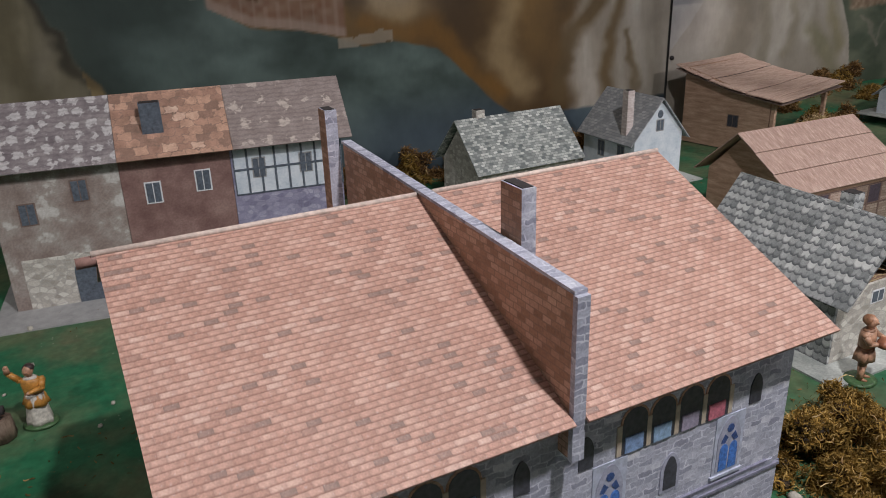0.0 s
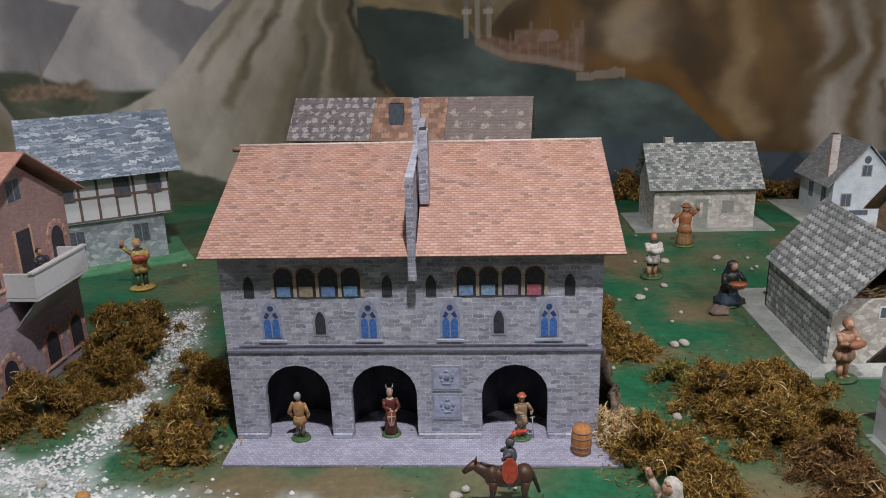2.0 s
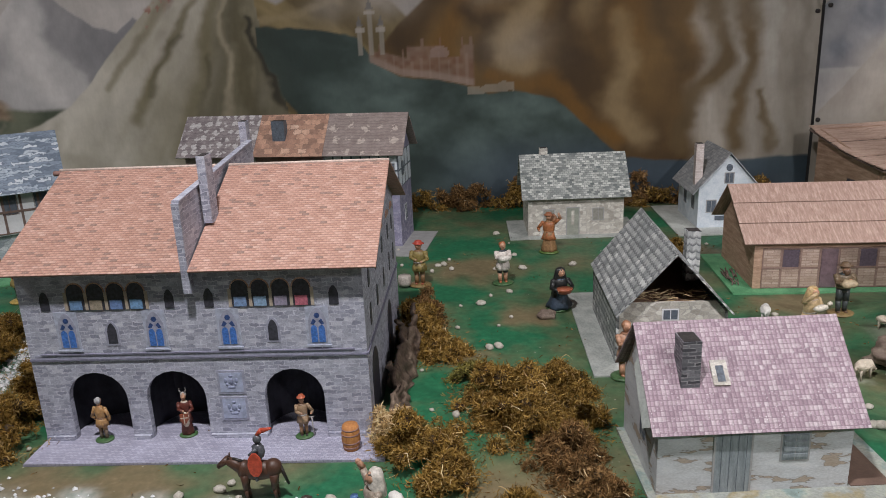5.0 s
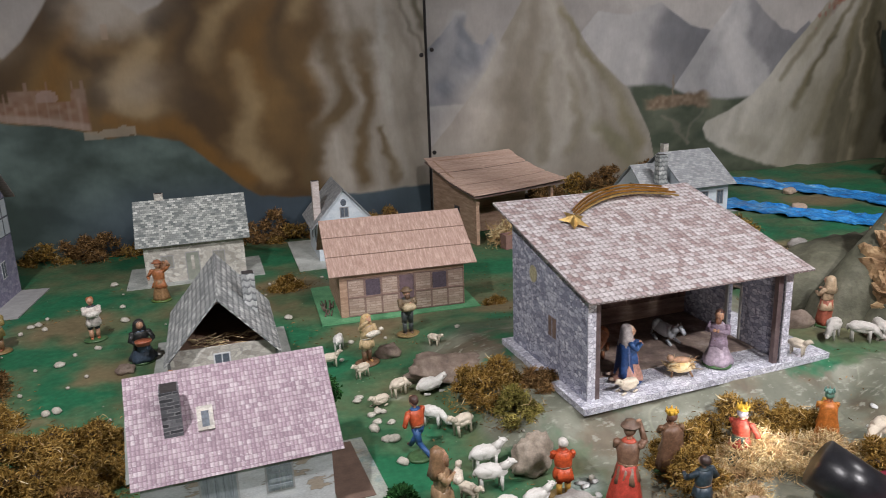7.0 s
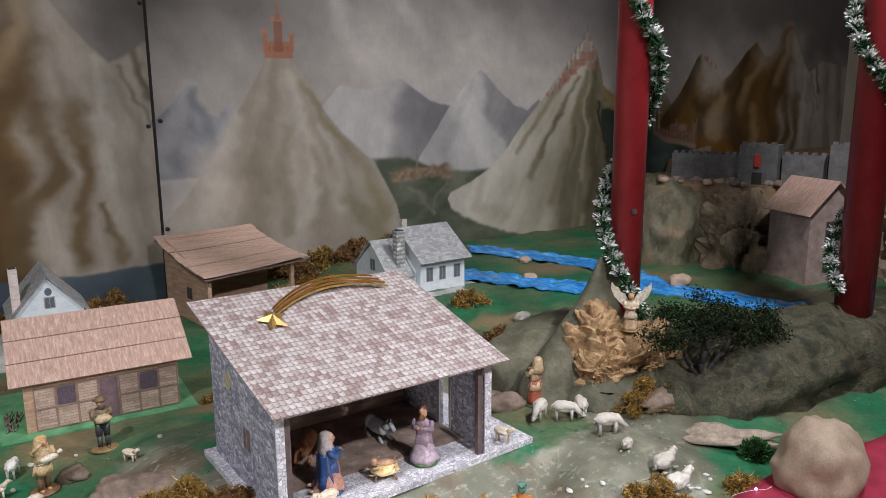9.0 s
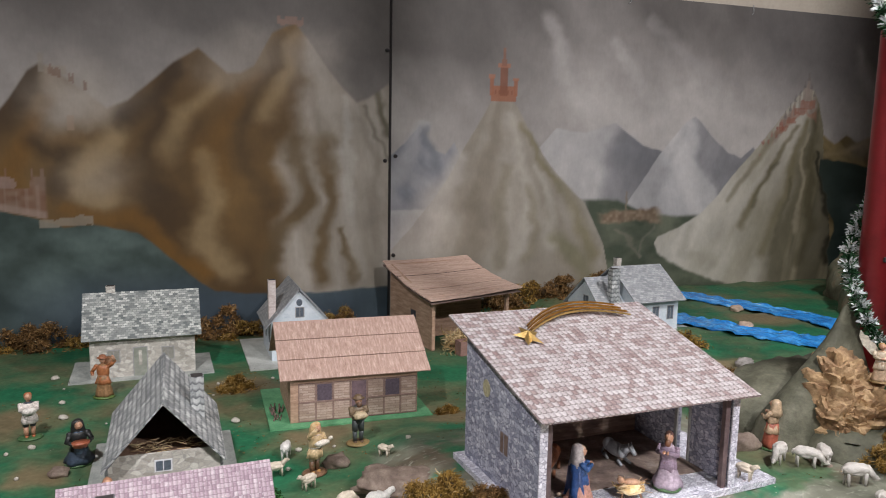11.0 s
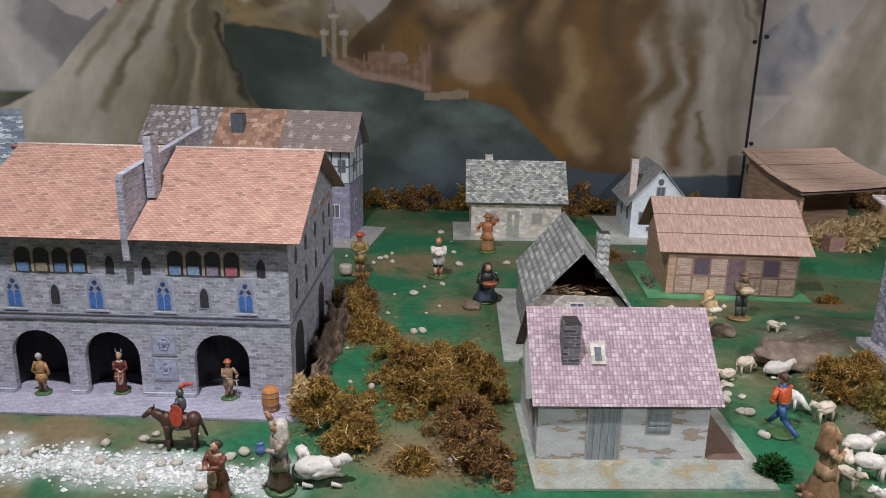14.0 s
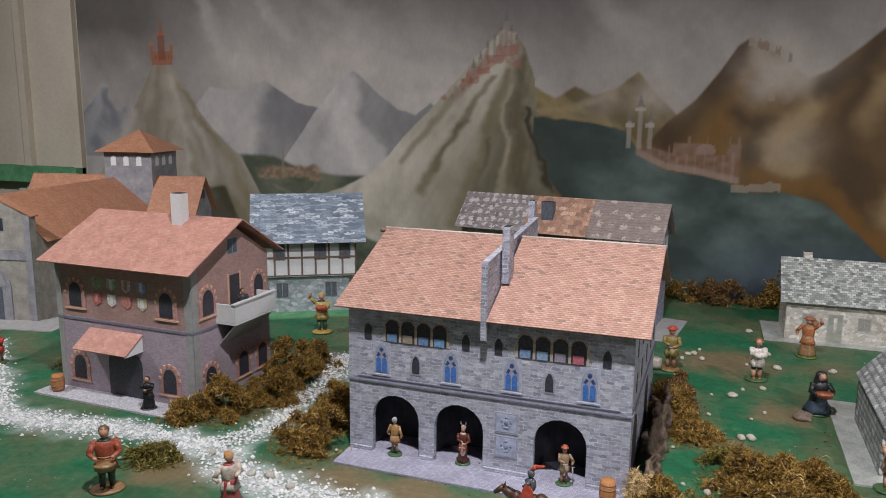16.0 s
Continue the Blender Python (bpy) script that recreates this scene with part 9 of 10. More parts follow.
# ---- animals of plaster ----
def flock_mesh(kind, c, seed, legs_c=None):
    """A sheep of unit length, head to -y. kind: stand, graze, lie."""
    bm = B()
    zb = 0.36 if kind != "lie" else 0.16
    lump(bm, (0, 0, zb + 0.14), (0.20, 0.40, 0.20), 0, rough=0.22, seed=seed, sub=4)
    lump(bm, (0, 0.14, zb + 0.15), (0.20, 0.26, 0.19), 0, rough=0.25, seed=seed + 1, sub=3)
    head = {"stand": (0, -0.50, zb + 0.36), "graze": (0, -0.58, zb - 0.12), "lie": (0, -0.46, zb + 0.32)}[kind]
    limb(bm, (0, -0.28, zb + 0.20), head, 0.13, 0.09, 0, 9)
    lump(bm, head, (0.085, 0.12, 0.090), 0, sub=2)
    lump(bm, (head[0], head[1] - 0.09, head[2] - 0.03), (0.055, 0.075, 0.055), 1, sub=1)
    for s in (-1, 1):
        lump(bm, (s * 0.10, head[1] + 0.03, head[2] + 0.04), (0.055, 0.02, 0.025), 1, sub=1)
        for yy in (-0.24, 0.26):
            if kind == "lie":
                limb(bm, (s * 0.15, yy, 0.07), (s * 0.17, yy - 0.18, 0.03), 0.05, 0.035, 1, 6)
            else:
                limb(bm, (s * 0.10, yy, zb + 0.06), (s * 0.11, yy + 0.02 * s, 0.0), 0.06, 0.035, 1, 6)
    lump(bm, (0, 0.42, zb + 0.10), (0.04, 0.05, 0.11), 0, sub=1)
    for v in bm.verts:
        if v.co.z > zb - 0.05:
            q = v.co * 13
            v.co += v.normal * 0.0 + Vector((noise.noise(q), noise.noise(q + Vector((9, 0, 0))), noise.noise(q + Vector((0, 9, 0))))) * 0.030
    me = bpy.data.meshes.new("sheep_figurine")
    bm.to_mesh(me)
    bm.free()
    for m in (paint(c, 0.6), paint(legs_c or [v * 0.85 for v in c], 0.6)):
        me.materials.append(m)
    me.polygons.foreach_set("use_smooth", [True] * len(me.polygons))
    return me


WOOL, WOOL_GREY, WOOL_YEL = (0.70, 0.68, 0.64), (0.54, 0.51, 0.47), (0.64, 0.56, 0.45)
FLOCK = {(k, i): flock_mesh(k, c, 10 + i) for k in ("stand", "graze", "lie") for i, c in enumerate((WOOL, WOOL_GREY, WOOL_YEL))}
WORD = {0: "white", 1: "greyish", 2: "cream"}
POSEW = {"stand": "standing", "graze": "grazing", "lie": "lying"}
fold_a = [
    (1.553, 0.318, 0.052, -60, "stand", 2), (1.490, 0.407, 0.052, 100, "stand", 2), (1.562, 0.160, 0.052, -70, "lie", 2),
    (1.612, 0.195, 0.058, 120, "graze", 2), (1.682, 0.182, 0.075, 100, "lie", 0), (1.692, -0.022, 0.062, -70, "stand", 2),
    (1.646, 0.034, 0.062, 45, "graze", 0), (1.678, -0.225, 0.072, 80, "stand", 0), (1.690, -0.162, 0.072, 95, "stand", 0),
    (1.629, -0.249, 0.052, 30, "stand", 2), (1.659, -0.328, 0.072, -80, "stand", 0), (1.727, -0.312, 0.060, 100, "stand", 0),
    (1.757, 0.400, 0.045, 40, "stand", 2), (1.528, 0.508, 0.060, 160, "graze", 0),
]
fold_b = [
    (1.584, -0.381, 0.058, 80, "stand", 2), (2.635, 0.010, 0.070, -60, "graze", 1), (2.684, -0.025, 0.072, 50, "graze", 1),
    (2.733, -0.030, 0.072, 150, "graze", 1), (2.715, -0.138, 0.076, 70, "graze", 1), (2.697, -0.220, 0.052, -60, "lie", 1),
    (2.764, 0.070, 0.062, 30, "graze", 1), (2.715, -0.312, 0.080, 100, "lie", 1), (2.701, -0.363, 0.085, 95, "lie", 0),
    (2.423, -0.335, 0.075, -70, "graze", 2), (2.023, -0.098, 0.058, -80, "lie", 2), (2.462, -0.070, 0.052, 20, "stand", 2),
    (0.731, -0.285, 0.095, 95, "lie", 0), (0.695, -0.235, 0.050, 30, "stand", 0),
]
for x, y, size, rz, kind, tint in (*fold_a, *fold_b):
    ob = new("sheep_figurine", FLOCK[(kind, tint)])
    on_plate = (1.98 < x < 2.5 and -0.11 < y < 0.2)
    ob.matrix_world = pose(x, y, (0.0712 if on_plate else gh(x, y) + 0.0005), 0, 0, rz) @ Matrix.Diagonal((size, size, size, 1))
    tagged(ob, "%s %s plaster sheep figurine" % (POSEW[kind], WORD[tint]), "sheep figurine", "sheep")


def beast(name, x, y, z, size, rz, c, mane, label, long_neck=True, lying=False):
    """A horse, donkey or ox of unit length, head to -y. One mesh."""
    bm = B()
    zb = 0.22 if lying else 0.55
    lump(bm, (0, 0, zb + 0.12), (0.18, 0.42, 0.21), 0, sub=3, rough=0.06)
    lump(bm, (0, 0.28, zb + 0.16), (0.18, 0.18, 0.20), 0, sub=3)
    lump(bm, (0, -0.30, zb + 0.14), (0.165, 0.15, 0.21), 0, sub=3)
    hd = Vector((0, -0.62, zb + 0.36)) if long_neck else Vector((0, -0.66, zb + 0.20))
    limb(bm, (0, -0.30, zb + 0.16), hd, 0.15, 0.085, 0, 9)
    limb(bm, hd + Vector((0, 0.02, 0.03)), hd + Vector((0, -0.20, -0.14)), 0.085, 0.05, 0, 8)
    limb(bm, hd + Vector((0, 0.10, 0.04)), (0, -0.28, zb + 0.30), 0.035, 0.045, 1, 6)
    for s in (-1, 1):
        limb(bm, hd + Vector((s * 0.04, 0.03, 0.05)), hd + Vector((s * 0.06, 0.04, 0.15)), 0.025, 0.008, 0, 5)
        for yy in (-0.28, 0.30):
            if lying:
                limb(bm, (s * 0.14, yy, 0.10), (s * 0.18, yy - 0.2, 0.03), 0.06, 0.04, 0, 6)
            else:
                limb(bm, (s * 0.10, yy, zb + 0.08), (s * 0.09, yy - 0.02, 0.28), 0.095, 0.045, 0, 8)
                limb(bm, (s * 0.09, yy - 0.02, 0.29), (s * 0.09, yy + 0.01, 0.04), 0.042, 0.034, 0, 7)
                limb(bm, (s * 0.09, yy + 0.01, 0.05), (s * 0.09, yy - 0.01, 0.0), 0.040, 0.052, 1, 7)
    limb(bm, (0, 0.42, zb + 0.20), (0, 0.56, zb - 0.22), 0.045, 0.03, 1, 6)
    ob = part(name, bm, [paint(c), paint(mane)], uv=False)
    ob.matrix_world = pose(x, y, z, 0, 0, rz) @ Matrix.Diagonal((size, size, size, 1))
    return tagged(ob, label, "animal figurine")


beast("horse_figurine", 0.468, -0.190, 0.0, 0.081, -88, (0.075, 0.034, 0.020), (0.02, 0.015, 0.012), "brown horse figurine with black tail, standing on the grass")
bm = B()
lump(bm, (0, 0, 0.030), (0.010, 0.012, 0.017), 0)
for s in (-1, 1):
    limb(bm, (s * 0.008, 0, 0.018), (s * 0.019, -0.006, 0.0), 0.0055, 0.004, 0)
    limb(bm, (s * 0.019, -0.006, 0.001), (s * 0.020, -0.002, -0.018), 0.004, 0.003, 0)
    limb(bm, (s * 0.011, 0, 0.040), (s * 0.014, -0.014, 0.030), 0.004, 0.003, 0)
lump(bm, (0, 0, 0.054), (0.007, 0.008, 0.009), 0)
limb(bm, (0, 0.000, 0.062), (0, 0.010, 0.072), 0.003, 0.005, 1)
limb(bm, (0, 0.010, 0.071), (0, 0.028, 0.075), 0.005, 0.002, 1)
prism(bm, [(0.013 * math.cos(a) - 0.002, 0.016 + 0.024 * math.sin(a)) for a in np.arange(10) * math.pi / 5], "x", 0.022, 0.025, 1)
knight = part("knight_figurine", bm, [paint((0.10, 0.105, 0.12), 0.25), paint((0.55, 0.08, 0.04))], uv=False)
knight.matrix_world = pose(0.470, -0.190, 0.062, 0, 0, -88) @ Matrix.Diagonal((0.9, 0.9, 0.9, 1))
tagged(knight, "steel knight figurine with red plume and oval red shield, on horseback", "figurine", "painted figurines")
beast("donkey_figurine", 2.236, 0.105, SZ, 0.080, 10, (0.34, 0.36, 0.40), (0.16, 0.16, 0.18), "grey donkey figurine lying in the stable", True, True)
beast("ox_figurine", 2.065, 0.100, SZ, 0.090, -40, (0.30, 0.12, 0.06), (0.18, 0.07, 0.04), "red-brown ox figurine lying in the stable", False, True)


# ---- comet on the stable roof ----
def comet():
    p = thing("comet_star", 1.934, -0.108, 0.064, 2.0, "golden comet star with arched tail lying on the stable roof", "ornament")
    gold = mottled("gold_leaf", [(0.3, (0.42, 0.26, 0.08)), (0.7, (0.70, 0.50, 0.20))], scale=60, rough=0.32, metal=0.75)
    bronze = mottled("brown_gold", [(0.3, (0.20, 0.09, 0.015)), (0.7, (0.38, 0.19, 0.04))], scale=40, rough=0.4, metal=0.5)
    slope = 0.110 / 0.435

    def on_roof(x, y, up=0.0):
        return Vector((x, y, 0.2262 + (y + 0.0375) * slope + up))
    bm = B()
    c = on_roof(0.100, 0.262, 0.020)
    ring = []
    for k in range(10):
        a = 2 * math.pi * k / 10 + 0.35
        r = 0.034 if k % 2 == 0 else 0.014
        ring.append(bm.verts.new(on_roof(0.100 + r * math.cos(a), 0.262 + r * 1.35 * math.sin(a), 0.006)))
    top = bm.verts.new(c)
    for k in range(10):
        bm.faces.new((ring[k], ring[(k + 1) % 10], top))
    bm.faces.new(ring[::-1])
    part("star", bm, gold, p, "faceted gold star")
    for k in range(6):
        bm = B()
        off = (k - 2.5) * 0.0068
        prev = None
        for i in range(15):
            t = i / 14
            w = 0.0062 * (0.55 + 0.45 * min(1, t * 3)) / 2
            x = 0.112 + 0.290 * t - off * 0.5 * t
            y = 0.270 + 0.085 * math.sin(math.pi * min(1, t * 0.80 + 0.03)) ** 0.9 + off * (0.6 + 0.8 * t) + 0.020 * t
            q = on_roof(x, y, 0.010 + 0.004 * (k % 2))
            ring = [bm.verts.new(q + Vector(d)) for d in ((0, -w, 0), (0, w, 0), (0, w, 0.004), (0, -w, 0.004))]
            if prev:
                for a in range(4):
                    bm.faces.new((prev[a], prev[(a + 1) % 4], ring[(a + 1) % 4], ring[a]))
            else:
                bm.faces.new(ring[::-1])
            prev = ring
        bm.faces.new(prev)
        part("tail_ray", bm, bronze if k % 2 else gold, p)


comet()


# ---- right-hand land: pillar, rock, stream, castle ----
M_RED_PAINT = mottled("red_pillar_paint", [(0.3, (0.20, 0.012, 0.016)), (0.7, (0.29, 0.022, 0.028))], scale=14, rough=0.4, fine=80, fine_mix=0.15)
M_NEEDLE = island_mat("garland_needles", [(0, (0.010, 0.035, 0.015)), (0.6, (0.03, 0.09, 0.04)), (1, (0.07, 0.15, 0.07))])
M_SNOW = island_mat("garland_snow", [(0, (0.55, 0.58, 0.58)), (1, (0.85, 0.87, 0.88))])


def garland(x, y, r0, turns, z0, z1, seed, phase):
    n = 9000
    r = np.random.default_rng(seed)
    t = r.random(n)
    a = phase - 2 * np.pi * turns * t
    c = np.stack([x + r0 * np.cos(a), y + r0 * np.sin(a), z0 + (z1 - z0) * t], 1)
    d = r.normal(size=(n, 3))
    d /= np.linalg.norm(d, axis=1)[:, None]
    patch = np.sin(t * 210 + 1.5 * np.sin(t * 37)) + 0.28 * r.normal(size=n)
    idx = ((patch > 0.35) & (d[:, 2] > -0.3)).astype(int)
    me = fibre_mesh("snowy_garland", c + d * 0.004, d, 0.012 + 0.016 * r.random(n), 0.0022 + 0.007 * idx * r.random(n) + 0.001, 0.15, seed + 1, [M_NEEDLE, M_SNOW], idx)
    return tagged(new("snowy_garland", me), "green tinsel garland with snowy tips wound round the pillar", "garland", "garlands")


for k, (x, y, r, ph) in enumerate(((3.023, 0.122, 0.044, radians(222)), (3.80, -0.10, 0.055, radians(120)))):
    bm = B()
    segs = 24
    lathe(bm, [(r, 0.0), (r, 1.2), (r, 2.82)], 0, 1.0, seg=segs)
    ob = part("pillar", bm, M_RED_PAINT, uv=False)
    ob.matrix_world = pose(x, y, 0.07, 0, 0, 0)
    tagged(ob, "slim round pillar painted glossy dark red", "pillar", "red pillars", "structure")
    garland(x, y, r + 0.022, 1.7, 0.24, 1.46, 50 + k, ph + radians(54))
bm = B()
box(bm, -0.008, 0.008, -0.003, 0.003, -0.006, 0.006)
sock = part("pillar_socket", bm, M_DARK)
sock.matrix_world = pose(3.005, 0.080, 0.525)
tagged(sock, "small black clip on the red pillar", "clip")


def crag(name, x, y, z, radii, seed, m, label, rz=0.0, crumple=0.45, sub=4, cat="rock", chunk=0.0, peak=0.0):
    """A rock of crumpled paper: folds at three scales, flat underneath."""
    bm = B()
    bmesh.ops.create_icosphere(bm, subdivisions=sub, radius=1.0)
    grain = 0.85 / min(radii)
    for v in bm.verts:
        p = Vector([math.copysign(abs(c) ** 0.75, c) for c in v.co])
        w = Vector((p.x * radii[0], p.y * radii[1], p.z * radii[2]))
        q = w * grain + Vector((seed, seed * 0.3, 0))
        q += 0.35 * Vector((noise.noise(q * 1.3), noise.noise(q * 1.3 + Vector((4, 0, 0))), noise.noise(q * 1.3 + Vector((0, 4, 0)))))
        q.z *= 1.5 if name != "paper_rock" else 2.2
        if chunk:
            # broken blocks with deep cracks, each block layered
            tilt = Vector((q.x * 0.9, q.y * 0.9 + q.z * 0.35, q.z * 0.85 - q.x * 0.30)) * chunk
            near, at_ = noise.voronoi(tilt)[:2]
            cell, off = noise.noise(at_[0] * 5.3), tilt - at_[0]
            crack = min(1.0, (near[1] - near[0]) * 5.5)
            lean = 0.9 * off.dot(Vector((noise.noise(at_[0] * 3.1), noise.noise(at_[0] * 4.7), noise.noise(at_[0] * 2.3))))
            layers = (tilt.z * 2.8 + tilt.x * 0.6 + 0.8 * cell) % 1.0
            ridge = 0.62 * crack + 0.60 * cell + lean + 0.34 * layers - 0.25 + 0.16 * noise.noise(q * 7.0)
        else:
            ridge = 0.6 * (1 - 2 * abs(noise.noise(q))) + 0.34 * (1 - 2 * abs(noise.noise(q * 2.3))) + 0.18 * (1 - 2 * abs(noise.noise(q * 4.9))) - 0.06
            ridge = math.copysign(abs(ridge) ** 0.8, ridge)
        w += p.normalized() * (crumple * 0.62 * min(radii) * (ridge - 0.40))
        if peak:
            k = 1.0 - peak * smooth(0.0, 1.0, w.z / radii[2])
            w.x, w.y = w.x * k, w.y * k
        v.co = Vector((w.x, w.y, max(w.z, -0.01)))
    ob = part(name, bm, m, uv=False, shade=not chunk)
    ob.matrix_world = pose(x, y, z, 0, 0, rz)
    return tagged(ob, label, cat)


M_PAPER_ROCK = mottled("crumpled_rock_paper", [(0.3, (0.16, 0.09, 0.045)), (0.45, (0.28, 0.175, 0.09)), (0.6, (0.40, 0.27, 0.14)), (0.75, (0.52, 0.39, 0.25))], scale=16, fine=150, stretch=(1, 1, 1.7), relief=0.5, dist=0.003)
M_ROCK_PRINT = mottled("grey_green_rock_paper", [(0.3, (0.04, 0.04, 0.026)), (0.5, (0.085, 0.085, 0.056)), (0.62, (0.14, 0.135, 0.095)), (0.75, (0.075, 0.085, 0.05))], scale=9, fine=90, relief=0.5, dist=0.004)
for px, py, pz, pr, ps, pa in ((2.96, 0.04, 0.105, (0.14, 0.09, 0.11), 3, 5), (2.88, 0.08, 0.11, (0.090, 0.08, 0.18), 8, 20), (3.01, 0.03, 0.115, (0.10, 0.075, 0.115), 21, -15), (2.86, 0.045, 0.105, (0.075, 0.06, 0.095), 24, 30), (3.06, 0.01, 0.095, (0.080, 0.065, 0.095), 27, 0)):
    crag("paper_rock", px, py, pz, pr, ps, M_PAPER_ROCK, "chunky layered brown rock of cork below the angel", pa, 0.95, 5, chunk=0.62)
crag("paper_hill", 2.96, 0.03, 0.02, (0.20, 0.115, 0.105), 30, M_ROCK_PRINT, "low dark rock paper base under the angel rock", 5, 0.4)
crag("paper_hill", 2.955, 0.13, 0.03, (0.30, 0.085, 0.37), 33, M_ROCK_PRINT, "peaked grey-green rock paper round the foot of the pillar", 4, 0.30, peak=0.80)
crag("paper_hill", 2.98, 0.30, 0.04, (0.34, 0.14, 0.15), 5, M_ROCK_PRINT, "grey-green rock paper mound behind the angel rock", 12, 0.35)
M_BANK = mottled("dark_green_rock_paper", [(0.32, (0.010, 0.012, 0.007)), (0.44, (0.032, 0.034, 0.019)), (0.52, (0.075, 0.066, 0.040)), (0.58, (0.034, 0.044, 0.023)), (0.66, (0.115, 0.098, 0.066)), (0.72, (0.05, 0.055, 0.03))], scale=17, fine=120, relief=0.9, dist=0.006, detail=9.0)
M_CLIFF = mottled("brown_green_cliff_paper", [(0.3, (0.045, 0.034, 0.022)), (0.44, (0.11, 0.10, 0.062)), (0.52, (0.155, 0.15, 0.10)), (0.6, (0.17, 0.13, 0.08)), (0.72, (0.30, 0.24, 0.17))], scale=7, fine=80, stretch=(1.3, 1.3, 0.6), relief=0.6, dist=0.005)
M_CLIFF_TAN = mottled("tan_cork_cliff", [(0.3, (0.10, 0.07, 0.045)), (0.45, (0.20, 0.155, 0.105)), (0.6, (0.30, 0.235, 0.165)), (0.75, (0.40, 0.325, 0.24))], scale=9, fine=90, stretch=(1, 1, 1.4), relief=0.6, dist=0.004)
crag("paper_hill", 3.45, -0.05, -0.02, (0.55, 0.20, 0.20), 7, M_BANK, "long dark green rock paper bank", -6, 0.55, 5)
for k, (x, y, rx, ry, rz_, s) in enumerate(((4.24, 1.02, 0.20, 0.18, 0.365, 11), (4.42, 0.78, 0.20, 0.22, 0.37, 12), (4.62, 0.50, 0.20, 0.24, 0.365, 13), (4.80, 0.18, 0.22, 0.26, 0.365, 14), (4.55, 1.30, 0.30, 0.2, 0.36, 15))):
    crag("paper_cliff", x, y, 0.05, (rx, ry, rz_), s, M_CLIFF if k in (0, 4) else M_CLIFF_TAN, "steep green-grey rock paper cliff" if k in (0, 4) else "steep tan cliff of broken cork blocks", 0, 0.5 if k in (0, 4) else 0.75, 5, chunk=0.0 if k in (0, 4) else 0.75)
bm = B()
prism(bm, [(4.22, 1.05), (4.42, 0.72), (4.66, 0.42), (4.95, -0.10), (5.1, -0.55), (7.0, -0.6), (7.0, 1.83), (5.15, 1.83)], "z", 0.08, 0.435)
tagged(part("rock_plateau", bm, mottled("earth_plateau", [(0.3, (0.16, 0.10, 0.05)), (0.7, (0.32, 0.22, 0.13))], scale=20, fine=120, relief=0.6)), "brown earth plateau that carries the castle", "plateau", kind="structure")


rim = random.Random(44)
way_rim = [(4.22, 1.05), (4.42, 0.72), (4.66, 0.42), (4.95, -0.10), (5.1, -0.5)]
for k, (x, y) in enumerate(path_points(way_rim, 0.03, 110, rim)):
    q = rim.uniform(0.006, 0.024)
    stone(x + 0.01, y, q * 1.4, q, q * 1.3, 400 + k, (M_ROCK_TAN, M_ROCK_DUN, M_ROCK_BROWN)[k % 3], "rubble stone on the edge of the castle plateau", rim.uniform(0, 180), 0.4, z=0.432, sub=2)


def castle():
    p = thing("toy_castle", 4.33, 1.10, 0.436, -66, "grey card castle with battlements and a red banner", "model building")
    grey = mottled("castle_grey", [(0.3, (0.085, 0.085, 0.09)), (0.5, (0.125, 0.125, 0.13)), (0.7, (0.17, 0.17, 0.175))], scale=24, fine=140)

    def block(nm, x0, x1, y0, y1, h, teeth):
        bm = B()
        box(bm, x0, x1, y0, y1, 0, h)
        o = part(nm, bm, grey, p)
        n = max(3, int((x1 - x0) / 0.032))
        for i in range(n):
            u = x0 + (x1 - x0) * (i + 0.2) / n
            bm = B()
            box(bm, u, u + (x1 - x0) / n * 0.55, y0, y0 + 0.02, h, h + teeth * 0.6)
            part("merlon", bm, grey, o)
        return o
    block("curtain_wall", 0.0, 0.30, 0.0, 0.05, 0.12, 0.02)
    block("gate_tower", 0.31, 0.47, -0.05, 0.08, 0.17, 0.022)
    block("curtain_wall", 0.48, 0.66, 0.0, 0.05, 0.13, 0.02)
    block("corner_tower", 0.67, 0.83, -0.06, 0.08, 0.18, 0.024)
    block("curtain_wall", 0.84, 1.50, -0.02, 0.04, 0.14, 0.02)
    block("keep", 0.95, 1.35, 0.12, 0.30, 0.27, 0.024)
    bm = B()
    box(bm, 0.375, 0.402, -0.058, -0.0505, 0.075, 0.130)
    part("banner", bm, paint((0.48, 0.05, 0.03)), p, "small red banner")
    bm = B()
    box(bm, 0.370, 0.410, -0.054, -0.0502, 0.0, 0.052)
    part("gate", bm, M_DARK, p)
    bm = B()
    slab(bm, [(0.90, -0.03, 0.16), (1.25, -0.03, 0.16), (1.25, 0.10, 0.21), (0.90, 0.10, 0.21)], 0.006)
    part("lean_to_roof", bm, M_ORANGE_ROOF, p)


castle()


def dark_tower():
    p = thing("tower_house_model", 4.25, 0.34, 0.085, -15, "dark brown card tower house with gabled roof", "model building")
    bm = B()
    prism(bm, [(0, 0), (0.22, 0), (0.22, 0.30), (0.11, 0.40), (0, 0.30)], "y", 0, 0.22)
    part("wall", bm, M_BROWN_PLASTER, p)
    bm = B()
    slab(bm, [(0.245, -0.02, 0.28), (0.245, 0.24, 0.28), (0.11, 0.24, 0.41), (0.11, -0.02, 0.41)], 0.004)
    slab(bm, [(-0.025, 0.24, 0.28), (-0.025, -0.02, 0.28), (0.11, -0.02, 0.4104), (0.11, 0.24, 0.4104)], 0.004)
    part("roof", bm, M_THATCH, p)
    window(p, 0.08, 0.14, 0.18, 0.25, frame_mat=M_BEAM, pane=M_GLASS_DARK)
    window(p, 0.08, 0.14, 0.05, 0.12, frame_mat=M_BEAM, pane=M_GLASS_DARK)


dark_tower()


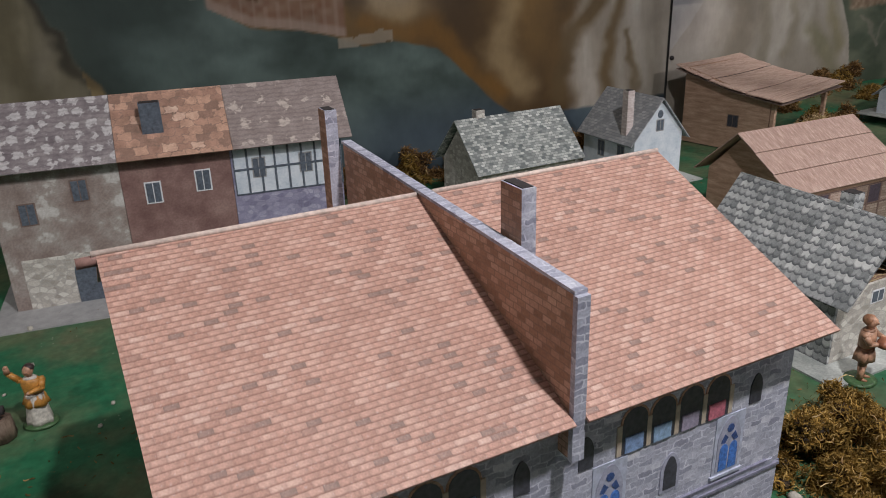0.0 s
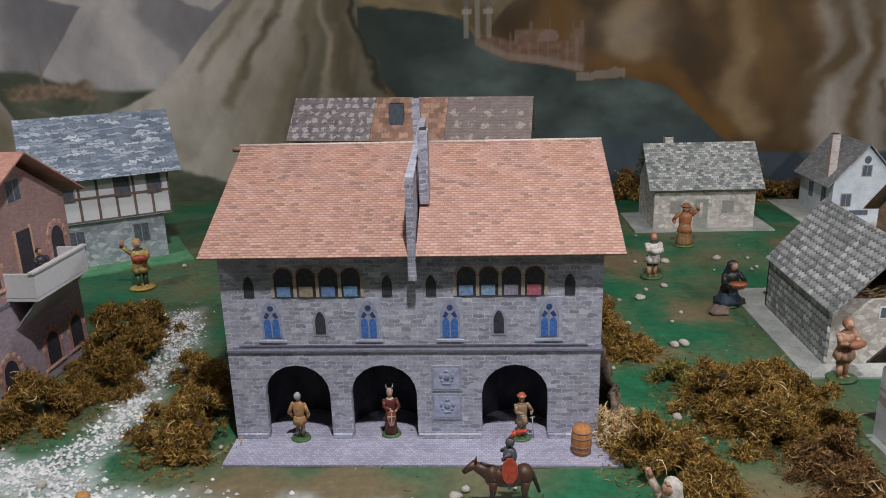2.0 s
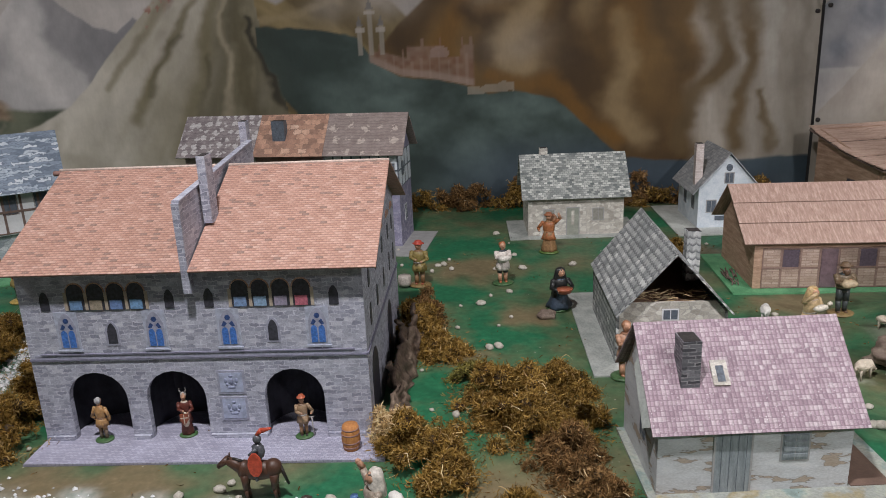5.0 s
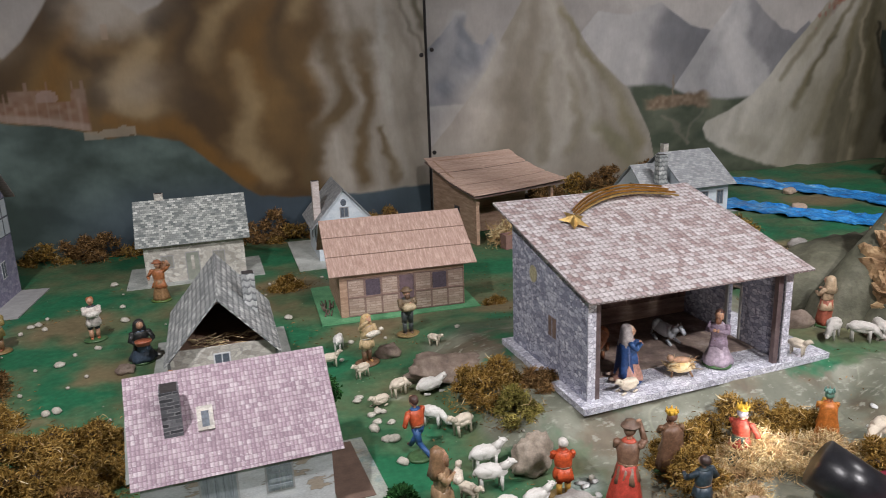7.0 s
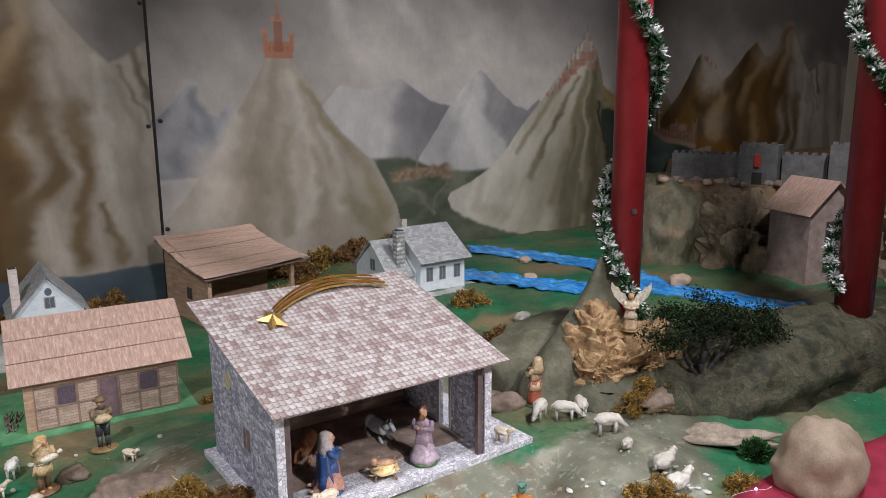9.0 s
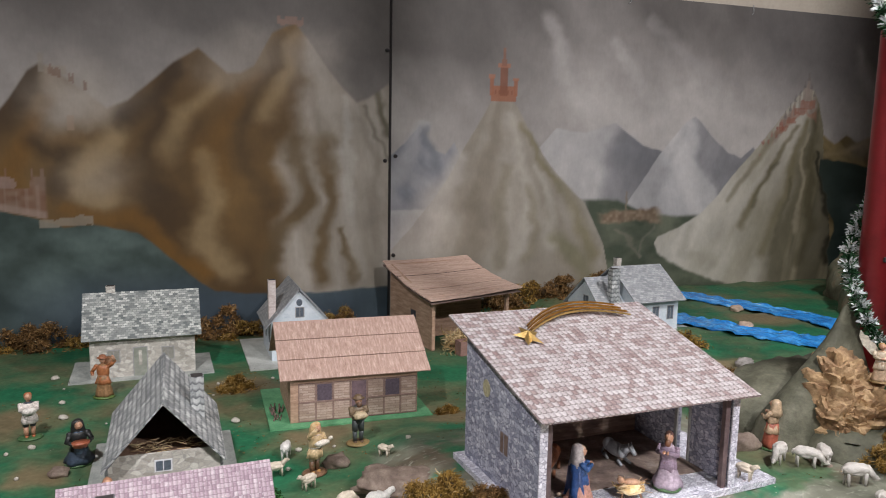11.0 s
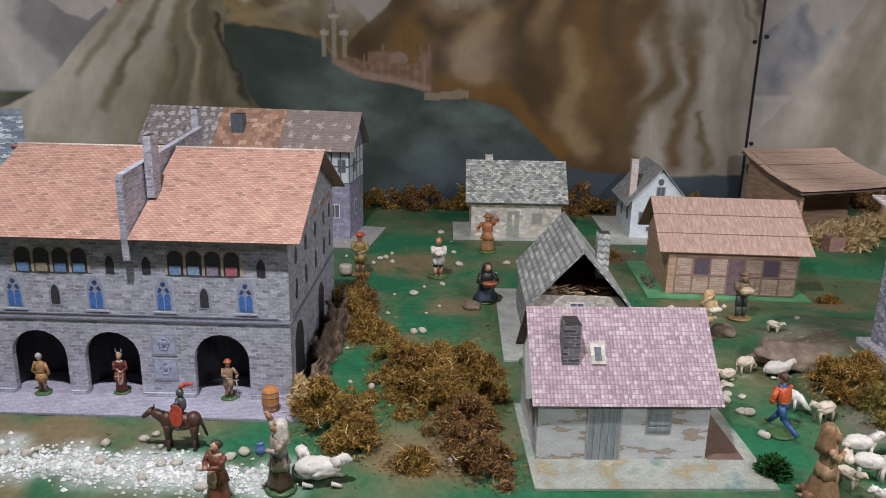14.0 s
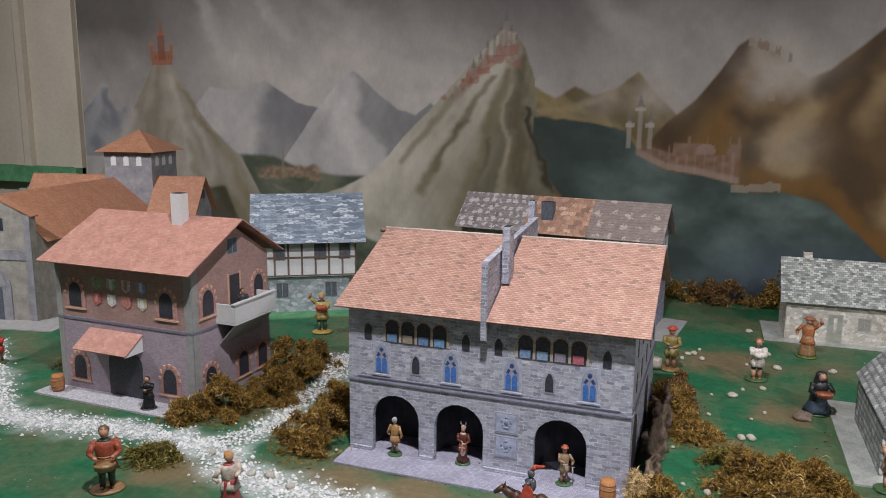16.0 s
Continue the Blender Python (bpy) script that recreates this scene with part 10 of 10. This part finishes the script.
def stream(name, way, width, seed):
    """A strip of crinkled blue foil."""
    bm = B()
    rows = []
    n = 60
    pts = [Vector((*p, 0)) for p in way]
    for i in range(n + 1):
        f = i / n * (len(pts) - 1)
        k = min(int(f), len(pts) - 2)
        c = pts[k].lerp(pts[k + 1], f - k)
        d = (pts[k + 1] - pts[k]).normalized()
        s = Vector((-d.y, d.x, 0))
        row = []
        for j in range(9):
            t = j / 8 - 0.5
            q = c + s * t * width * (1 + 0.35 * noise.noise(Vector((i * 0.3, seed, 0))))
            zz = gh(q.x, q.y) + 0.006 + 0.018 * abs(noise.noise(Vector((q.x * 26, q.y * 14, seed)))) + 0.008 * abs(noise.noise(Vector((q.x * 60, q.y * 45, seed))))
            row.append(bm.verts.new((q.x, q.y, zz)))
        rows.append(row)
    for a, b in zip(rows[:-1], rows[1:]):
        for j in range(8):
            bm.faces.new((a[j], a[j + 1], b[j + 1], b[j]))
    geom = bmesh.ops.extrude_face_region(bm, geom=bm.faces[:])
    bmesh.ops.translate(bm, vec=(0, 0, -0.004), verts=[g for g in geom["geom"] if isinstance(g, bmesh.types.BMVert)])
    bmesh.ops.recalc_face_normals(bm, faces=bm.faces[:])
    return tagged(part(name, bm, M_FOIL, uv=False), "crinkled bright blue plastic strip laid as a stream", "stream", "blue streams", "structure")


# blue plastic; the palest stop paints highlights on its crinkles
M_FOIL = mottled("blue_foil_with_glints", [(0.3, (0.012, 0.13, 0.42)), (0.5, (0.03, 0.26, 0.68)), (0.66, (0.10, 0.40, 0.80)), (0.74, (0.45, 0.66, 0.86))], scale=12, rough=0.2, fine=60, stretch=(2.2, 0.7, 1), relief=0.5, dist=0.003)
stream("water_1", [(3.18, 1.30), (3.30, 1.10), (3.46, 0.82), (3.60, 0.66)], 0.16, 1)
stream("water_2", [(3.55, 1.70), (3.68, 1.40), (3.82, 1.08), (3.80, 0.80), (3.74, 0.66)], 0.15, 2)
stream("water_3", [(3.70, 0.70), (3.80, 0.45), (3.92, 0.10), (4.05, -0.25)], 0.17, 3)


def tree(x, y, z, h, seed, label, leaf, trunks=4, spread=0.14, crown=0.5, n=5200, name="tree", bark_m=None):
    p = thing(name, x, y, z, 0, label, "tree")
    r = random.Random(seed)
    bm = B()
    tips = []
    for k in range(trunks):
        a = 2 * math.pi * k / trunks + r.uniform(-0.3, 0.3)
        prev, rad = Vector((0.01 * math.cos(a), 0.01 * math.sin(a), -0.004)), 0.012 * h / 0.25
        for s in range(4):
            nxt = Vector((spread * (s + 1) / 4 * math.cos(a + 0.3 * s) * r.uniform(0.7, 1.1), spread * 0.6 * (s + 1) / 4 * math.sin(a + 0.3 * s), h * (s + 1) / 4 * r.uniform(0.85, 1.0)))
            limb(bm, prev, nxt, rad, rad * 0.7, 0, 7)
            if s > 1:
                for q in range(3):
                    tip = nxt + Vector((r.uniform(-1, 1) * spread * 0.5, r.uniform(-1, 1) * spread * 0.4, r.uniform(0.0, 0.16) * h))
                    limb(bm, nxt, tip, rad * 0.5, rad * 0.2, 0, 5)
                    tips.append(tip)
            prev, rad = nxt, rad * 0.7
        tips.append(prev)
    part("trunk", bm, bark_m or M_BARK, p, uv=False)
    rr = np.random.default_rng(seed)
    t = np.array([tuple(v) for v in tips])
    c = t[rr.integers(0, len(t), n)] + rr.normal(size=(n, 3)) * (spread * 0.17, spread * 0.15, h * 0.05)
    d = rr.normal(size=(n, 3))
    d /= np.linalg.norm(d, axis=1)[:, None]
    me = fibre_mesh("crown", c, d, 0.005 + 0.008 * rr.random(n), 0.003 + 0.002 * rr.random(n), 0.25, seed + 5, [leaf])
    ob = new("crown", me)
    ob.parent = p
    return p


def umbrella_tree(x, y, z, seed, label):
    """Slender bent trunks that carry a wide flat crown of small leaves."""
    p = thing("tree", x, y, z, 0, label, "tree")
    r = random.Random(seed)
    tips = []
    for k, (ex, ey, ez) in enumerate(((-0.10, 0.02, 0.175), (0.00, -0.02, 0.185), (0.06, 0.03, 0.180), (0.14, -0.02, 0.165), (0.22, 0.01, 0.140))):
        bm = B()
        prev, rad = Vector((0.004 * (k - 2), 0.006 * (k % 2), -0.004)), 0.0085
        for i in range(1, 6):
            f = i / 5
            nxt = Vector((ex * f ** 1.5 + 0.006 * math.sin(i * 2.1 + k), ey * f, ez * f ** 0.8))
            limb(bm, prev, nxt, rad, rad * 0.84, 0, 7)
            prev, rad = nxt, rad * 0.84
        for q in range(9):
            tip = prev + Vector((r.uniform(-0.085, 0.085), r.uniform(-0.07, 0.07), r.uniform(-0.012, 0.055)))
            limb(bm, prev, tip, 0.0028, 0.0010, 0, 5)
            tips.append(tip)
        part("trunk", bm, M_DARK, p, uv=False)
    rr = np.random.default_rng(seed)
    t, n = np.array([tuple(v) for v in tips]), 9500
    c = t[rr.integers(0, len(t), n)] + rr.normal(size=(n, 3)) * (0.019, 0.018, 0.011)
    d = rr.normal(size=(n, 3))
    d /= np.linalg.norm(d, axis=1)[:, None]
    crown = new("crown", fibre_mesh("crown", c, d, 0.004 + 0.006 * rr.random(n), 0.003 + 0.002 * rr.random(n), 0.25, seed + 5, [M_LEAF_DARK]))
    crown.parent = p
    return p


M_LEAF_DARK = island_mat("dark_leaves", [(0, (0.006, 0.011, 0.005)), (0.6, (0.016, 0.026, 0.012)), (1, (0.034, 0.054, 0.022))])
M_LEAF = island_mat("green_leaves", [(0, (0.012, 0.05, 0.014)), (0.6, (0.035, 0.12, 0.035)), (1, (0.08, 0.22, 0.07))])
umbrella_tree(3.06, -0.12, 0.065, 4, "dark leafy tree with a wide flat crown on slender black trunks")
tree(1.428, 0.035, 0.0, 0.120, 6, "small green fir tree beside the mauve-roofed cottage", M_LEAF, 4, 0.024, n=1700, name="fir_tree")
for k, (x, y, s) in enumerate(((1.518, -0.215, 0.026), (3.0, -0.335, 0.036), (3.40, 0.30, 0.035))):
    rr = np.random.default_rng(60 + k)
    n = 1500
    d = rr.normal(size=(n, 3))
    d /= np.linalg.norm(d, axis=1)[:, None]
    d[:, 2] = np.abs(d[:, 2])
    z0 = gh(x, y)
    c = d * s * (0.5 + 0.5 * rr.random((n, 1))) * (1, 1, 1.15) + np.array([x, y, z0])
    me = fibre_mesh("bush", c, d, 0.006 + 0.005 * rr.random(n), 0.003 + 0.002 * rr.random(n), 0.3, 70 + k, [M_LEAF, M_LEAF_DARK])
    bc = B()
    lump(bc, (x, y, z0 + s * 0.3), (s * 0.75, s * 0.75, s * 0.75), 1, rough=0.3)
    join_core(me, bc, 1)
    tagged(new("bush", me), "small round dark green bush", "bush", "bushes")

# red cloth along the front edge, with a string of small lamps
bm = B()
nx, ny = 60, 24
grid = []
for j in range(ny + 1):
    row = []
    for i in range(nx + 1):
        x, t = 2.20 + 2.2 * i / nx, j / ny
        y = -0.44 - 0.75 * t + 0.015 * math.sin(x * 9)
        row.append(bm.verts.new((x - 0.10 * t, y, 0.012 - 0.05 * t * t + 0.006 * noise.noise(Vector((x * 5, y * 5, 1))))))
    grid.append(row)
for j in range(ny):
    for i in range(nx):
        bm.faces.new((grid[j + 1][i], grid[j + 1][i + 1], grid[j][i + 1], grid[j][i]))
geom = bmesh.ops.extrude_face_region(bm, geom=bm.faces[:])
bmesh.ops.translate(bm, vec=(0, 0, -0.003), verts=[g for g in geom["geom"] if isinstance(g, bmesh.types.BMVert)])
bmesh.ops.recalc_face_normals(bm, faces=bm.faces[:])
tagged(part("tablecloth", bm, mottled("crimson_cloth", [(0.3, (0.24, 0.010, 0.035)), (0.7, (0.34, 0.020, 0.055))], scale=20, rough=0.75, fine=700, relief=0.3), shade=True, uv=False), "crimson cloth along the front of the display", "cloth")
m_glow, nt_glow, p_glow = mat("fairy_light", 0.3)
p_glow.inputs["Emission Color"].default_value, p_glow.inputs["Emission Strength"].default_value = (0.70, 0.60, 1.0, 1), 14.0
lights = thing("fairy_light_string", 0, 0, 0, 0, "thin wire with tiny lit lamps on the red cloth", "fairy lights")
wire = [(2.30 + 0.02 * k, -0.452 - 0.012 * math.sin(k * 0.7) + 0.004 * math.sin(k * 2.9), 0.0165) for k in range(30)]
for k, (a, b) in enumerate(zip(wire[:-1], wire[1:])):
    bm = B()
    limb(bm, a, b, 0.0005, 0.0005, 0, 5)
    part("wire", bm, M_SNOW, lights, uv=False)
for k in range(3, 30, 6):
    bm = B()
    lump(bm, (wire[k][0], wire[k][1], 0.019), (0.0030, 0.0030, 0.0030), sub=1)
    part("bulb", bm, m_glow, lights, uv=False)

# black spot lamp in front of the straw
A, Bp = Vector((2.238, -0.525, 0.026)), Vector((2.165, -0.455, 0.082))
way = (Bp - A).normalized()
sl = thing("spot_lamp", 0, 0, 0, 0, "black cylindrical spot lamp with a blue ring, lit", "spot lamp")
black = mottled("black_enamel", [(0.3, (0.012, 0.012, 0.014)), (0.7, (0.025, 0.025, 0.03))], rough=0.3)
bm = B()
limb(bm, A, Bp, 0.043, 0.043, 0, 28)
part("housing", bm, black, sl, uv=False)
bm = B()
limb(bm, A - way * 0.012, A + way * 0.001, 0.037, 0.044, 0, 28)
part("blue_ring", bm, mottled("blue_enamel", [(0.3, (0.01, 0.02, 0.25)), (0.7, (0.02, 0.05, 0.5))], rough=0.25), sl, uv=False)
bm = B()
limb(bm, (2.238, -0.525, 0.0), A, 0.010, 0.010, 0, 10)
part("stand", bm, black, sl, uv=False)
spot = bpy.data.lights.new("spot_lamp_bulb", "SPOT")
spot.energy, spot.color, spot.spot_size, spot.spot_blend, spot.shadow_soft_size = 5.0, (1.0, 0.93, 0.86), radians(104), 0.95, 0.03
so = new("spot_lamp_bulb", spot)
so.matrix_world = look(Bp + way * 0.012, (2.19, 0.10, 0.22))

# smith's anvil on a block, beside the smith
anvil = thing("anvil_block", -0.215, 0.815, 0.0, -12, "black anvil on a squat brown wooden block", "anvil")
bm = B()
limb(bm, (0, 0, 0), (0, 0, 0.034), 0.030, 0.026, 0, 9)
part("block", bm, M_BARK, anvil, uv=False)
bm = B()
limb(bm, (0, 0, 0.034), (0, 0, 0.044), 0.012, 0.008, 0, 8)
limb(bm, (-0.006, 0, 0.050), (0.018, 0, 0.050), 0.008, 0.008, 0, 8)
limb(bm, (-0.006, 0, 0.050), (-0.030, 0, 0.052), 0.007, 0.001, 0, 8)
part("anvil", bm, M_DARK, anvil, "black iron anvil", uv=False)

# brown crate with straw beside the plank hut
crate = thing("wooden_crate", 2.285, 1.235, 0.0, 8, "small dark brown crate beside the plank hut", "crate")
for nm, dims in (("side", (0, 0.06, 0, 0.003, 0, 0.055)), ("side", (0, 0.06, 0.042, 0.045, 0, 0.055)), ("end", (0, 0.003, 0.0032, 0.0418, 0, 0.055)), ("end", (0.057, 0.06, 0.0032, 0.0418, 0, 0.055)), ("bottom", (0.0032, 0.0568, 0.0032, 0.0418, 0, 0.003))):
    bm = B()
    box(bm, *dims)
    part(nm, bm, M_BEAM_RED, crate)
